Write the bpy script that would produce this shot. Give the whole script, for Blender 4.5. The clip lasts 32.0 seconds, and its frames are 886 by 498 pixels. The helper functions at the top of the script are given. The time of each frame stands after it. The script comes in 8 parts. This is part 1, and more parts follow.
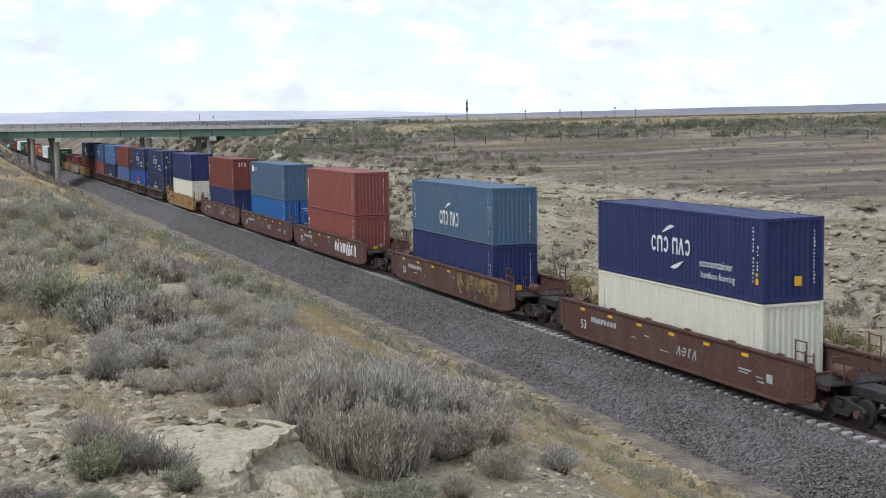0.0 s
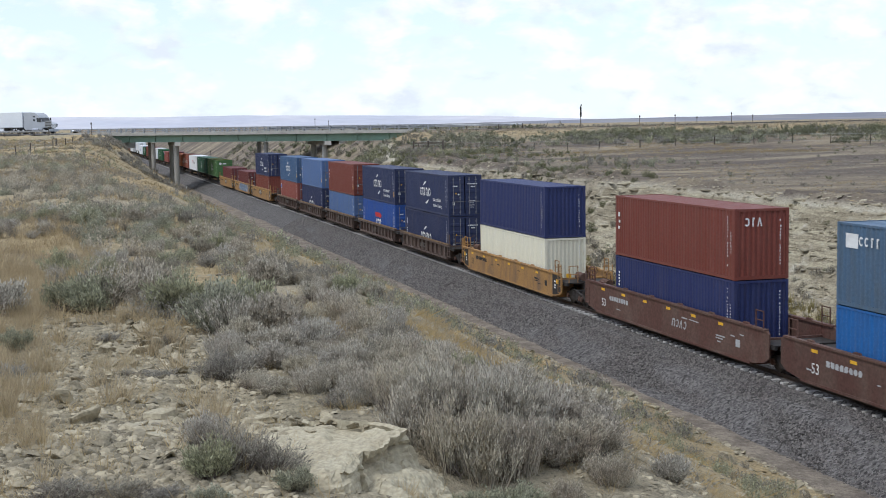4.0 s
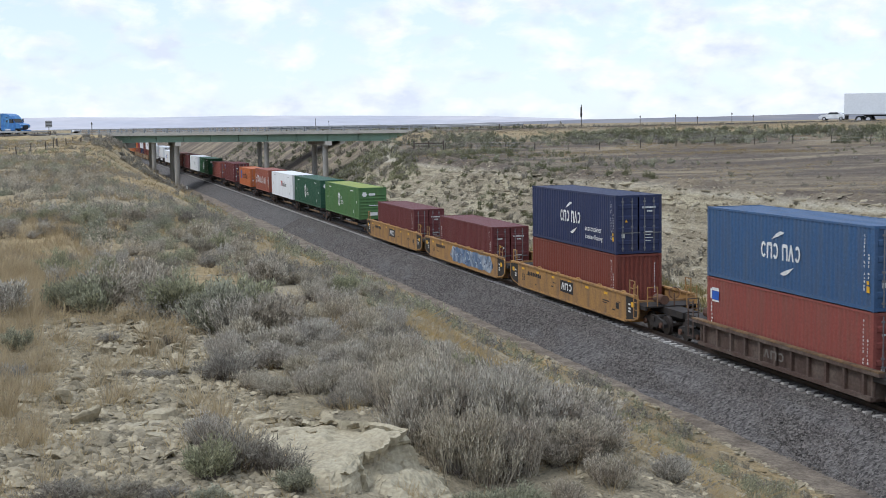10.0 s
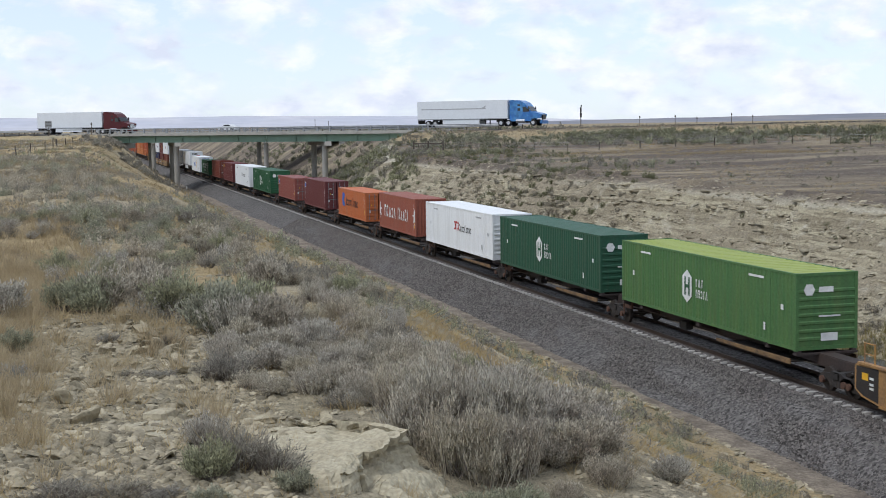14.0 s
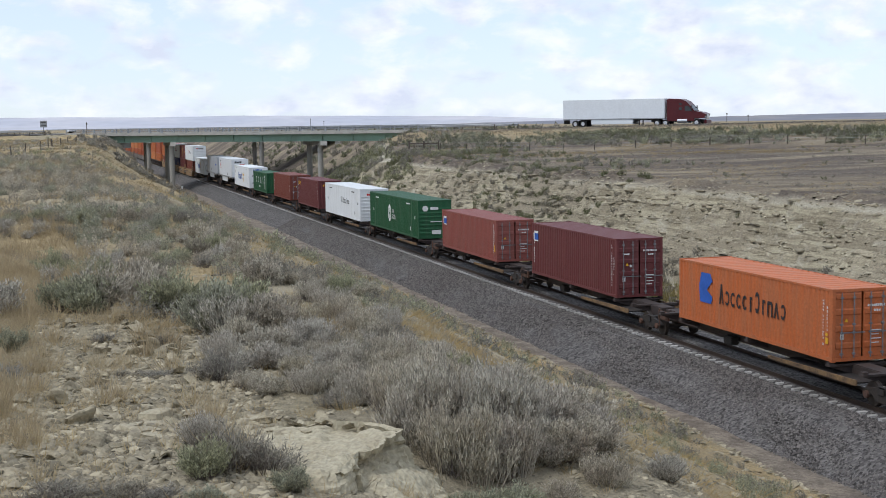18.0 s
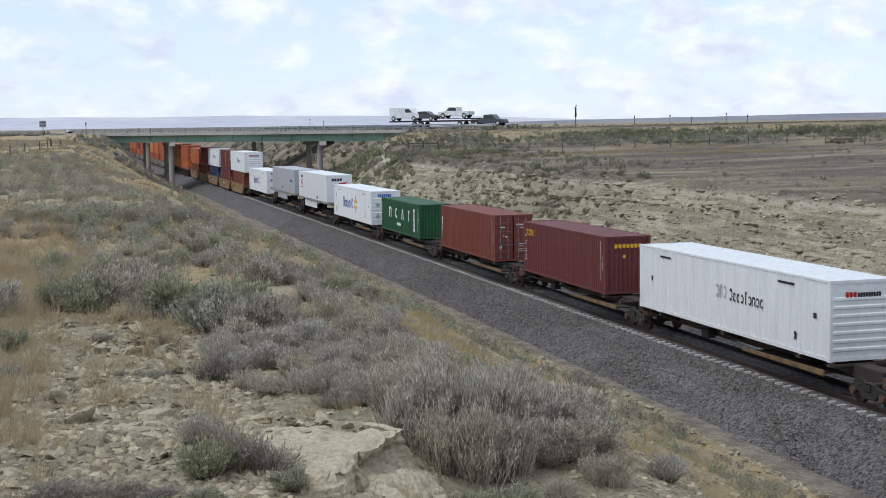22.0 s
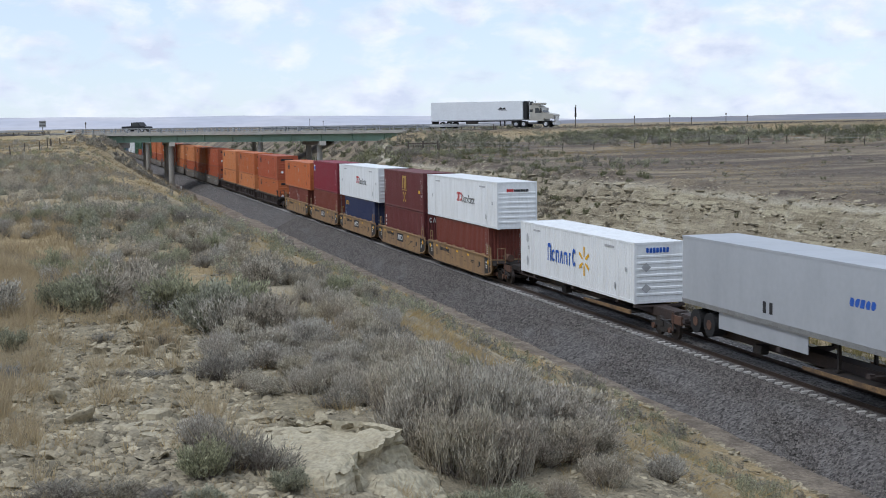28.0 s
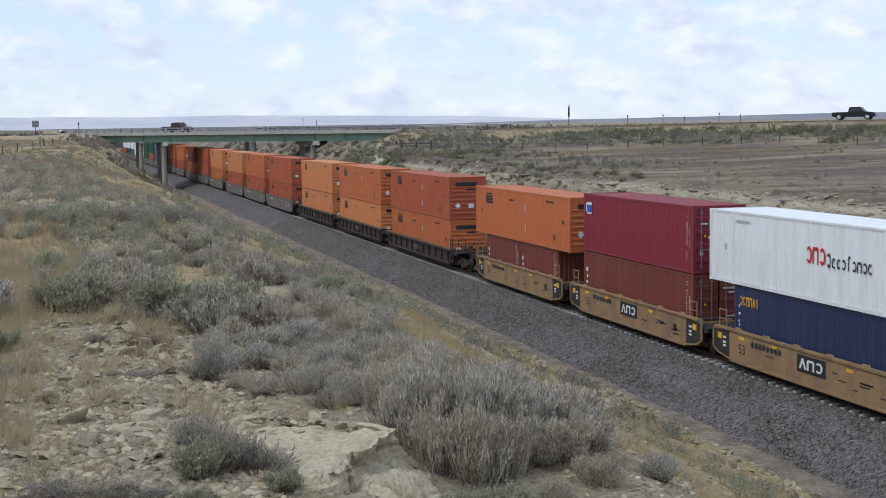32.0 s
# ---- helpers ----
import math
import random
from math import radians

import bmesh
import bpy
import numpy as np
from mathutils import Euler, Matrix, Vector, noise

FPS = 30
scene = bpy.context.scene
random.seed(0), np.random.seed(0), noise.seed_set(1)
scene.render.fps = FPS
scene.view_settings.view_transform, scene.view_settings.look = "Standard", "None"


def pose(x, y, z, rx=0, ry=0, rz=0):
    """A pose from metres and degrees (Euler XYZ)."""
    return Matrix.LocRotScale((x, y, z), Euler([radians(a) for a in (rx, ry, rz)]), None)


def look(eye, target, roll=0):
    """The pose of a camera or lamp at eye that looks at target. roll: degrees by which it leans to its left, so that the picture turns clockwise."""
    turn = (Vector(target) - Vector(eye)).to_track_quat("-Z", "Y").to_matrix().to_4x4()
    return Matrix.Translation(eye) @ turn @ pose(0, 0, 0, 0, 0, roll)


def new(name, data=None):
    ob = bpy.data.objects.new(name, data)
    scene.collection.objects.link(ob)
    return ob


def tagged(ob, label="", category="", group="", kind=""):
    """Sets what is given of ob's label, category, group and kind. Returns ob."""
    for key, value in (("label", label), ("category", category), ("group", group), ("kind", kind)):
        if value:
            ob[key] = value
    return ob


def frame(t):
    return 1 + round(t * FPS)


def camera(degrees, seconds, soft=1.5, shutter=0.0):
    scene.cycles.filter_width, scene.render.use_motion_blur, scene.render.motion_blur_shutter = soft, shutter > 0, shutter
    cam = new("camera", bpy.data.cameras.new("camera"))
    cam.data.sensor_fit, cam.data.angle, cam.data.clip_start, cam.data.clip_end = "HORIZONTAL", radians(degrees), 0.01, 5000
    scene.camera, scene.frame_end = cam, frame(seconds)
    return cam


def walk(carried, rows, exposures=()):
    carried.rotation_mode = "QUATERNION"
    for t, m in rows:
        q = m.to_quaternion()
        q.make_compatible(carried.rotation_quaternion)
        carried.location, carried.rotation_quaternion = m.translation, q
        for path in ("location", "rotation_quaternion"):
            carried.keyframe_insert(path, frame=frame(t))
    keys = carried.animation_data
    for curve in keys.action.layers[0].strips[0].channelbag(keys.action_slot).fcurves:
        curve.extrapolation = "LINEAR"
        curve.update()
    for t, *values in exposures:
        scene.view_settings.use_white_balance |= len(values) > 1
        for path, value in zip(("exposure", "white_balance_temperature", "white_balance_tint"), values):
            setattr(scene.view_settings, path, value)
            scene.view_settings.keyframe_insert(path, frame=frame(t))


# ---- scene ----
# One plan: the track runs along +Y at x = TRACK, rail tops at z = 0; the camera stands on the near hill.
TRACK, EYE, SPEED = 27.18, 9.72, 19.144
cam = camera(36.06, 32.0, soft=0.9, shutter=0.1)


def aim(yaw, pitch, roll):
    """A camera pose at the eye: degrees right of +Y, degrees up, lean."""
    a, b = radians(yaw), radians(pitch)
    eye = Vector((0, 0, EYE))
    return look(eye, eye + Vector((math.sin(a) * math.cos(b), math.cos(a) * math.cos(b), math.sin(b))) * 50, roll)


walk(cam, [
    (0.0, aim(20.347, -5.528, -0.943)), (0.5, aim(19.688, -5.491, -0.91)), (1.0, aim(18.804, -5.486, -0.90)),
    (1.5, aim(17.907, -5.452, -0.881)), (2.0, aim(17.033, -5.381, -0.841)), (2.5, aim(16.593, -5.353, -0.829)),
    (3.0, aim(16.359, -5.338, -0.837)), (3.5, aim(15.964, -5.279, -0.851)), (4.3, aim(15.45, -5.24, -0.81)),
    (5.5, aim(15.103, -5.228, -0.773)), (6.0, aim(15.241, -5.242, -0.786)), (6.5, aim(15.458, -5.240, -0.805)),
    (7.0, aim(15.527, -5.237, -0.806)), (8.0, aim(15.587, -5.235, -0.815)), (9.0, aim(15.597, -5.235, -0.815)),
    (12.0, aim(15.603, -5.228, -0.81)), (14.0, aim(15.616, -5.220, -0.79)), (16.5, aim(15.622, -5.226, -0.80)),
    (17.0, aim(15.640, -5.228, -0.80)), (17.5, aim(15.780, -5.233, -0.80)), (18.0, aim(15.802, -5.234, -0.80)),
    (20.0, aim(15.810, -5.233, -0.80)), (22.0, aim(15.828, -5.235, -0.80)), (25.0, aim(15.832, -5.235, -0.80)),
    (28.0, aim(15.835, -5.235, -0.80)), (29.0, aim(15.868, -5.238, -0.80)), (30.0, aim(15.900, -5.237, -0.80)),
    (30.5, aim(15.941, -5.243, -0.80)), (31.0, aim(16.052, -5.245, -0.80)), (31.5, aim(16.104, -5.250, -0.80)),
    (32.0, aim(16.111, -5.246, -0.81))],
    exposures=((0.0, 0.13, 6200, 10), (9.0, 0.07, 6150, 10), (13.0, -0.02, 6300, 10), (20.0, -0.04, 6230, 10), (29.0, -0.12, 6080, 10), (32.0, -0.12, 6080, 10)))

# ---- light: a bright sky of broken cloud, the sun behind thin cloud ----
SUN_EL, SUN_AZ = 55.0, 255.0   # degrees up; degrees clockwise from +Y
world = bpy.data.worlds.new("sky")
scene.world = world
world.use_nodes = True
wn, wl = world.node_tree.nodes, world.node_tree.links
wn.clear()
w_out = wn.new("ShaderNodeOutputWorld")
w_bg = wn.new("ShaderNodeBackground")
w_sky = wn.new("ShaderNodeTexSky")
w_sky.sky_type = "NISHITA"
w_sky.sun_disc = False
w_sky.sun_elevation, w_sky.sun_rotation = radians(SUN_EL), radians(SUN_AZ)
w_sky.altitude, w_sky.dust_density = 2000, 2.0
w_co = wn.new("ShaderNodeTexCoord")
w_map = wn.new("ShaderNodeMapping")
w_map.inputs["Scale"].default_value = (1.0, 1.0, 2.0)
w_map.inputs["Location"].default_value = (0.31, 0.12, 0.05)
wl.new(w_co.outputs["Generated"], w_map.inputs["Vector"])
w_n1 = wn.new("ShaderNodeTexNoise")
w_n1.inputs["Scale"].default_value, w_n1.inputs["Detail"].default_value, w_n1.inputs["Roughness"].default_value = 19.0, 10, 0.56
w_n1.inputs["Distortion"].default_value = 0.25
wl.new(w_map.outputs["Vector"], w_n1.inputs["Vector"])
w_r = wn.new("ShaderNodeValToRGB")
w_r.color_ramp.elements[0].position, w_r.color_ramp.elements[1].position = 0.44, 0.62
wl.new(w_n1.outputs["Fac"], w_r.inputs["Fac"])
w_n2 = wn.new("ShaderNodeTexNoise")
w_n2.inputs["Scale"].default_value, w_n2.inputs["Detail"].default_value = 30.0, 7
wl.new(w_map.outputs["Vector"], w_n2.inputs["Vector"])
w_r2 = wn.new("ShaderNodeValToRGB")
w_r2.color_ramp.elements[0].position, w_r2.color_ramp.elements[1].position = 0.34, 0.60
w_r2.color_ramp.elements[0].color = (0.69, 0.735, 0.86, 1)
w_r2.color_ramp.elements[1].color = (0.925, 0.945, 1.0, 1)
wl.new(w_n2.outputs["Fac"], w_r2.inputs["Fac"])
w_blue = wn.new("ShaderNodeMix")
w_blue.data_type, w_blue.blend_type = "RGBA", "MULTIPLY"
w_blue.inputs["Factor"].default_value = 1.0
w_blue.inputs["B"].default_value = (0.13, 0.13, 0.13, 1)
wl.new(w_sky.outputs["Color"], w_blue.inputs["A"])
w_veil = wn.new("ShaderNodeMix")
w_veil.data_type = "RGBA"
w_veil.inputs["Factor"].default_value = 0.62
w_veil.inputs["B"].default_value = (0.80, 0.89, 1.0, 1)
wl.new(w_blue.outputs["Result"], w_veil.inputs["A"])
w_mix = wn.new("ShaderNodeMix")
w_mix.data_type = "RGBA"
wl.new(w_r.outputs["Color"], w_mix.inputs["Factor"])
wl.new(w_veil.outputs["Result"], w_mix.inputs["A"])
wl.new(w_r2.outputs["Color"], w_mix.inputs["B"])
wl.new(w_mix.outputs["Result"], w_bg.inputs["Color"])
w_bg.inputs["Strength"].default_value = 1.10
wl.new(w_bg.outputs["Background"], w_out.inputs["Surface"])

sun = new("sun", bpy.data.lights.new("sun", "SUN"))
sun.data.energy, sun.data.angle, sun.data.color = 1.5, radians(12), (1.0, 0.975, 0.935)
s_az, s_el = radians(SUN_AZ), radians(SUN_EL)
sun.matrix_world = look((60 * math.sin(s_az) * math.cos(s_el), 60 * math.cos(s_az) * math.cos(s_el), 60 * math.sin(s_el)), (0, 0, 0))
scene.view_settings.exposure = 0.0


# ---- materials ----
def material(name, color, rough=0.8, metal=0.0, vary=0.2, scale=3.0, fine=30.0, bump=0.15, dist=0.02, second=None, streak=1.0,
             amount=0.5, per=0.0, island=False, thin=0.0):
    """A node material: colour, slow variation towards a second colour, fine grain, relief."""
    m = bpy.data.materials.new(name)
    m.use_nodes = True
    nt = m.node_tree
    b = nt.nodes["Principled BSDF"]
    b.inputs["Roughness"].default_value, b.inputs["Metallic"].default_value = rough, metal
    b.inputs["Specular IOR Level"].default_value = 0.3
    co = nt.nodes.new("ShaderNodeTexCoord")
    mp = nt.nodes.new("ShaderNodeMapping")
    mp.inputs["Scale"].default_value = (1, 1, streak)
    nt.links.new(co.outputs["Object"], mp.inputs["Vector"])
    info = nt.nodes.new("ShaderNodeObjectInfo")
    sh = nt.nodes.new("ShaderNodeMath")
    sh.operation = "MULTIPLY"
    sh.inputs[1].default_value = 37.0
    nt.links.new(info.outputs["Random"], sh.inputs[0])
    nt.links.new(sh.outputs[0], mp.inputs["Location"])
    n1 = nt.nodes.new("ShaderNodeTexNoise")
    n1.inputs["Scale"].default_value, n1.inputs["Detail"].default_value = scale, 5
    n2 = nt.nodes.new("ShaderNodeTexNoise")
    n2.inputs["Scale"].default_value, n2.inputs["Detail"].default_value = fine, 4
    nt.links.new(mp.outputs["Vector"], n1.inputs["Vector"])
    nt.links.new(co.outputs["Object"], n2.inputs["Vector"])
    second = second or tuple(c * 0.6 for c in color)
    ramp = nt.nodes.new("ShaderNodeMapRange")
    ramp.inputs["From Min"].default_value, ramp.inputs["From Max"].default_value = 0.42, 0.72
    ramp.inputs["To Max"].default_value = amount
    nt.links.new(n1.outputs["Fac"], ramp.inputs["Value"])
    mix = nt.nodes.new("ShaderNodeMix")
    mix.data_type = "RGBA"
    mix.inputs["A"].default_value, mix.inputs["B"].default_value = (*color, 1), (*second, 1)
    nt.links.new(ramp.outputs["Result"], mix.inputs["Factor"])
    hsv = nt.nodes.new("ShaderNodeHueSaturation")
    val = nt.nodes.new("ShaderNodeMapRange")
    val.inputs["From Min"].default_value, val.inputs["From Max"].default_value = 0.3, 0.7
    val.inputs["To Min"].default_value, val.inputs["To Max"].default_value = 1 - vary, 1 + vary
    nt.links.new(n2.outputs["Fac"], val.inputs["Value"])
    last = val.outputs["Result"]
    if per:
        src = info.outputs["Random"]
        if island:
            src = nt.nodes.new("ShaderNodeNewGeometry").outputs["Random Per Island"]
        pr = nt.nodes.new("ShaderNodeMapRange")
        pr.inputs["To Min"].default_value, pr.inputs["To Max"].default_value = 1 - per, 1 + per
        nt.links.new(src, pr.inputs["Value"])
        mu = nt.nodes.new("ShaderNodeMath")
        mu.operation = "MULTIPLY"
        nt.links.new(last, mu.inputs[0])
        nt.links.new(pr.outputs["Result"], mu.inputs[1])
        last = mu.outputs[0]
    nt.links.new(last, hsv.inputs["Value"])
    nt.links.new(mix.outputs["Result"], hsv.inputs["Color"])
    nt.links.new(hsv.outputs["Color"], b.inputs["Base Color"])
    if bump:
        bp = nt.nodes.new("ShaderNodeBump")
        bp.inputs["Strength"].default_value, bp.inputs["Distance"].default_value = bump, dist
        nt.links.new(n2.outputs["Fac"], bp.inputs["Height"])
        nt.links.new(bp.outputs["Normal"], b.inputs["Normal"])
    if thin:
        hue = nt.nodes.new("ShaderNodeMapRange")
        hue.inputs["To Min"].default_value, hue.inputs["To Max"].default_value = 0.75, 1.2
        nt.links.new(info.outputs["Random"], hue.inputs["Value"])
        nt.links.new(hue.outputs["Result"], hsv.inputs["Saturation"])
        lit = nt.nodes.new("ShaderNodeBsdfTranslucent")
        nt.links.new(hsv.outputs["Color"], lit.inputs["Color"])
        both = nt.nodes.new("ShaderNodeMixShader")
        both.inputs["Fac"].default_value = thin
        nt.links.new(b.outputs["BSDF"], both.inputs[1])
        nt.links.new(lit.outputs["BSDF"], both.inputs[2])
        nt.links.new(both.outputs["Shader"], nt.nodes["Material Output"].inputs["Surface"])
    return m


def paint(name, color, fade=None, amount=0.45, rough=0.55):
    """Weathered paint on steel: faded patches, and grime and rust that run down."""
    m = material(name, color, rough, 0.0, 0.05 if max(color) > 0.5 else 0.14, 2.4, 11.0, 0.08, 0.01, fade or tuple(min(1, c * 0.7 + 0.03) for c in color), 0.16, min(1.0, amount + 0.3), 0.06)
    nt = m.node_tree
    b = nt.nodes["Principled BSDF"]
    clean = b.inputs["Base Color"].links[0].from_socket
    co, mp = nt.nodes.new("ShaderNodeTexCoord"), nt.nodes.new("ShaderNodeMapping")
    mp.inputs["Scale"].default_value = (4.0, 4.0, 0.30)
    off, mul = nt.nodes.new("ShaderNodeObjectInfo"), nt.nodes.new("ShaderNodeMath")
    mul.operation = "MULTIPLY"
    mul.inputs[1].default_value = 53.0
    nt.links.new(off.outputs["Random"], mul.inputs[0])
    nt.links.new(mul.outputs[0], mp.inputs["Location"])
    nt.links.new(co.outputs["Object"], mp.inputs["Vector"])
    no = nt.nodes.new("ShaderNodeTexNoise")
    no.inputs["Scale"].default_value, no.inputs["Detail"].default_value, no.inputs["Roughness"].default_value = 1.0, 7, 0.65
    nt.links.new(mp.outputs["Vector"], no.inputs["Vector"])
    mr = nt.nodes.new("ShaderNodeMapRange")
    mr.inputs["From Min"].default_value, mr.inputs["From Max"].default_value, mr.inputs["To Max"].default_value = 0.50, 0.78, 0.16 if max(color) > 0.5 else 0.55
    nt.links.new(no.outputs["Fac"], mr.inputs["Value"])
    mx = nt.nodes.new("ShaderNodeMix")
    mx.data_type = "RGBA"
    mx.inputs["B"].default_value = (*(c * 0.45 + g for c, g in zip(color, (0.055, 0.040, 0.030))), 1)
    nt.links.new(mr.outputs["Result"], mx.inputs["Factor"])
    nt.links.new(clean, mx.inputs["A"])
    nt.links.new(mx.outputs["Result"], b.inputs["Base Color"])
    return m


M = {}
M["navy"] = paint("navy_paint", (0.020, 0.030, 0.105), (0.032, 0.042, 0.12))
M["navy_dull"] = paint("dull_navy_paint", (0.022, 0.032, 0.085), (0.035, 0.045, 0.10))
M["slate"] = paint("slate_blue_paint", (0.072, 0.128, 0.205), (0.085, 0.115, 0.145), 0.5)
M["steel_blue"] = paint("steel_blue_paint", (0.045, 0.105, 0.22), (0.07, 0.11, 0.18), 0.5)
M["light_blue"] = paint("light_blue_paint", (0.075, 0.135, 0.29), (0.10, 0.15, 0.25), 0.6)
M["royal"] = paint("royal_blue_paint", (0.020, 0.075, 0.30))
M["bright_blue"] = paint("bright_blue_paint", (0.018, 0.115, 0.34))
M["cream"] = paint("cream_paint", (0.70, 0.68, 0.55), (0.62, 0.60, 0.49))
M["red"] = paint("brick_red_paint", (0.245, 0.068, 0.056), (0.21, 0.082, 0.066))
M["maroon"] = paint("maroon_paint", (0.125, 0.031, 0.033), (0.15, 0.048, 0.045))
M["brown_red"] = paint("brown_red_paint", (0.165, 0.042, 0.030), (0.19, 0.06, 0.045))
M["crimson"] = paint("crimson_paint", (0.235, 0.022, 0.040), (0.20, 0.04, 0.05))
M["green_light"] = paint("light_green_paint", (0.068, 0.160, 0.058), (0.10, 0.18, 0.06))
M["green"] = paint("green_paint", (0.014, 0.085, 0.035), (0.03, 0.09, 0.045))
M["green_dark"] = paint("dark_green_paint", (0.022, 0.085, 0.050), (0.035, 0.085, 0.055))
M["white"] = paint("white_paint", (0.74, 0.76, 0.77), (0.62, 0.63, 0.63), 0.35)
M["silver"] = material("silver_grey_paint", (0.40, 0.42, 0.45), 0.45, 0, 0.03, 0.8, 4, 0.02, 0.005, (0.34, 0.36, 0.39), 0.3, 0.7)
M["orange"] = paint("orange_paint", (0.48, 0.130, 0.042), (0.40, 0.15, 0.07))
M["orange_pale"] = paint("pale_orange_paint", (0.55, 0.20, 0.075), (0.46, 0.19, 0.09))
M["orange_red"] = paint("orange_red_paint", (0.38, 0.082, 0.036), (0.33, 0.11, 0.055))
M["clay"] = paint("clay_red_paint", (0.29, 0.085, 0.055), (0.26, 0.10, 0.07))
M["well_brown"] = material("brown_car_paint", (0.098, 0.046, 0.036), 0.7, 0, 0.24, 0.9, 9, 0.1, 0.01, (0.135, 0.092, 0.072), 0.5, 0.8, 0.10)
M["well_bar"] = material("grimy_brown_car_paint", (0.085, 0.056, 0.046), 0.75, 0, 0.25, 1.1, 10, 0.1, 0.01, (0.15, 0.12, 0.10), 0.5, 0.85, 0.12)
M["deck_edge"] = material("worn_deck_edge", (0.20, 0.125, 0.062), 0.8, 0, 0.3, 1.6, 12, 0.1, 0.01, (0.07, 0.05, 0.04), 1, 0.9)
M["well_yellow"] = material("ochre_car_paint", (0.38, 0.212, 0.075), 0.7, 0, 0.2, 1.6, 12, 0.1, 0.01, (0.21, 0.13, 0.075), 0.4, 1.0, 0.08)
M["well_tan"] = material("worn_tan_car_paint", (0.30, 0.19, 0.095), 0.75, 0, 0.2, 1.3, 12, 0.1, 0.01, (0.17, 0.115, 0.08), 0.4, 0.9)
M["lime_roof"] = paint("sun_bleached_green_paint", (0.27, 0.33, 0.055), (0.32, 0.36, 0.10))
M["well_grey"] = material("grey_car_paint", (0.15, 0.138, 0.125), 0.7, 0, 0.15, 1.3, 12, 0.1, 0.01, (0.11, 0.085, 0.07), 0.4, 0.7)
M["well_dark"] = material("dark_car_paint", (0.050, 0.040, 0.038), 0.8, 0, 0.18, 1.3, 12, 0.1, 0.01, (0.075, 0.05, 0.04), 0.4, 0.6)
M["rust"] = material("rusty_steel", (0.12, 0.065, 0.045), 0.85, 0, 0.25, 2, 20, 0.2, 0.01, (0.06, 0.04, 0.035), 0.5, 0.7)
M["black_steel"] = material("grimy_black_steel", (0.030, 0.027, 0.026), 0.75, 0, 0.25, 2, 20, 0.2, 0.01, (0.06, 0.045, 0.035), 1, 0.6)
M["wheel"] = material("worn_wheel_steel", (0.055, 0.045, 0.04), 0.6, 0.4, 0.2, 4, 25, 0.1, 0.01)
M["rail"] = material("rail_steel", (0.075, 0.055, 0.045), 0.5, 0.5, 0.2, 2, 20, 0.1, 0.005)
M["tie"] = material("concrete_tie", (0.46, 0.44, 0.415), 0.9, 0, 0.15, 2, 25, 0.2, 0.01, (0.30, 0.28, 0.26), 1, 0.7, 0.15)
M["mark_white"] = material("white_marking", (0.72, 0.73, 0.72), 0.7, 0, 0.08, 2, 9, 0)
M["rod_grey"] = material("worn_rod_steel", (0.20, 0.20, 0.21), 0.6, 0.2, 0.15, 2, 9, 0)
M["mark_grey"] = material("grey_marking", (0.42, 0.43, 0.44), 0.7, 0, 0.1, 2, 9, 0)
M["mark_black"] = material("black_marking", (0.025, 0.025, 0.028), 0.7, 0, 0.1, 2, 9, 0)
M["mark_red"] = material("red_marking", (0.50, 0.03, 0.03), 0.7, 0, 0.1, 2, 9, 0)
M["mark_yellow"] = material("yellow_marking", (0.75, 0.42, 0.03), 0.6, 0, 0.1, 2, 9, 0)
M["mark_gold"] = material("gold_marking", (0.42, 0.25, 0.06), 0.7, 0, 0.1, 2, 9, 0)
M["mark_blue"] = material("blue_marking", (0.03, 0.11, 0.45), 0.7, 0, 0.1, 2, 9, 0)
M["mark_tan"] = material("tan_spray", (0.25, 0.19, 0.11), 0.8, 0, 0.2, 2, 6, 0)
M["mark_sky"] = material("dusty_blue_spray", (0.14, 0.20, 0.29), 0.8, 0, 0.25, 2, 6, 0, 0.01, (0.30, 0.34, 0.38), 1, 0.9)
M["mural_blue"] = material("blue_grey_mural", (0.10, 0.15, 0.24), 0.8, 0, 0.3, 1.1, 3.0, 0, 0.01, (0.46, 0.50, 0.54), 1, 1.0)
M["mural_tan"] = material("tan_mural", (0.075, 0.045, 0.035), 0.8, 0, 0.3, 1.2, 3.0, 0, 0.01, (0.34, 0.23, 0.10), 1, 0.9)
M["mark_teal"] = material("pale_blue_marking", (0.42, 0.52, 0.58), 0.7, 0, 0.2, 2, 6, 0)
M["galv"] = material("galvanised_steel", (0.34, 0.35, 0.36), 0.5, 0.6, 0.12, 2, 20, 0.05, 0.005)
M["concrete"] = material("bridge_concrete", (0.40, 0.385, 0.35), 0.9, 0, 0.12, 0.7, 9, 0.2, 0.02, (0.27, 0.255, 0.23), 0.3, 0.7)
M["girder"] = material("green_girder_paint", (0.215, 0.325, 0.255), 0.6, 0, 0.1, 0.5, 9, 0.05, 0.01, (0.17, 0.235, 0.185), 0.4, 0.6)
M["asphalt"] = material("asphalt", (0.12, 0.115, 0.11), 0.9, 0, 0.12, 0.4, 12, 0.2, 0.01, (0.16, 0.155, 0.15), 1, 0.7)
M["wood"] = material("weathered_wood", (0.085, 0.070, 0.058), 0.9, 0, 0.25, 3, 25, 0.3, 0.01, (0.14, 0.12, 0.10), 0.2, 0.7, 0.2)
M["rock"] = material("pale_limestone", (0.42, 0.375, 0.27), 0.95, 0, 0.22, 2.6, 26, 0.7, 0.02, (0.33, 0.28, 0.19), 1.9, 0.85, 0.12)
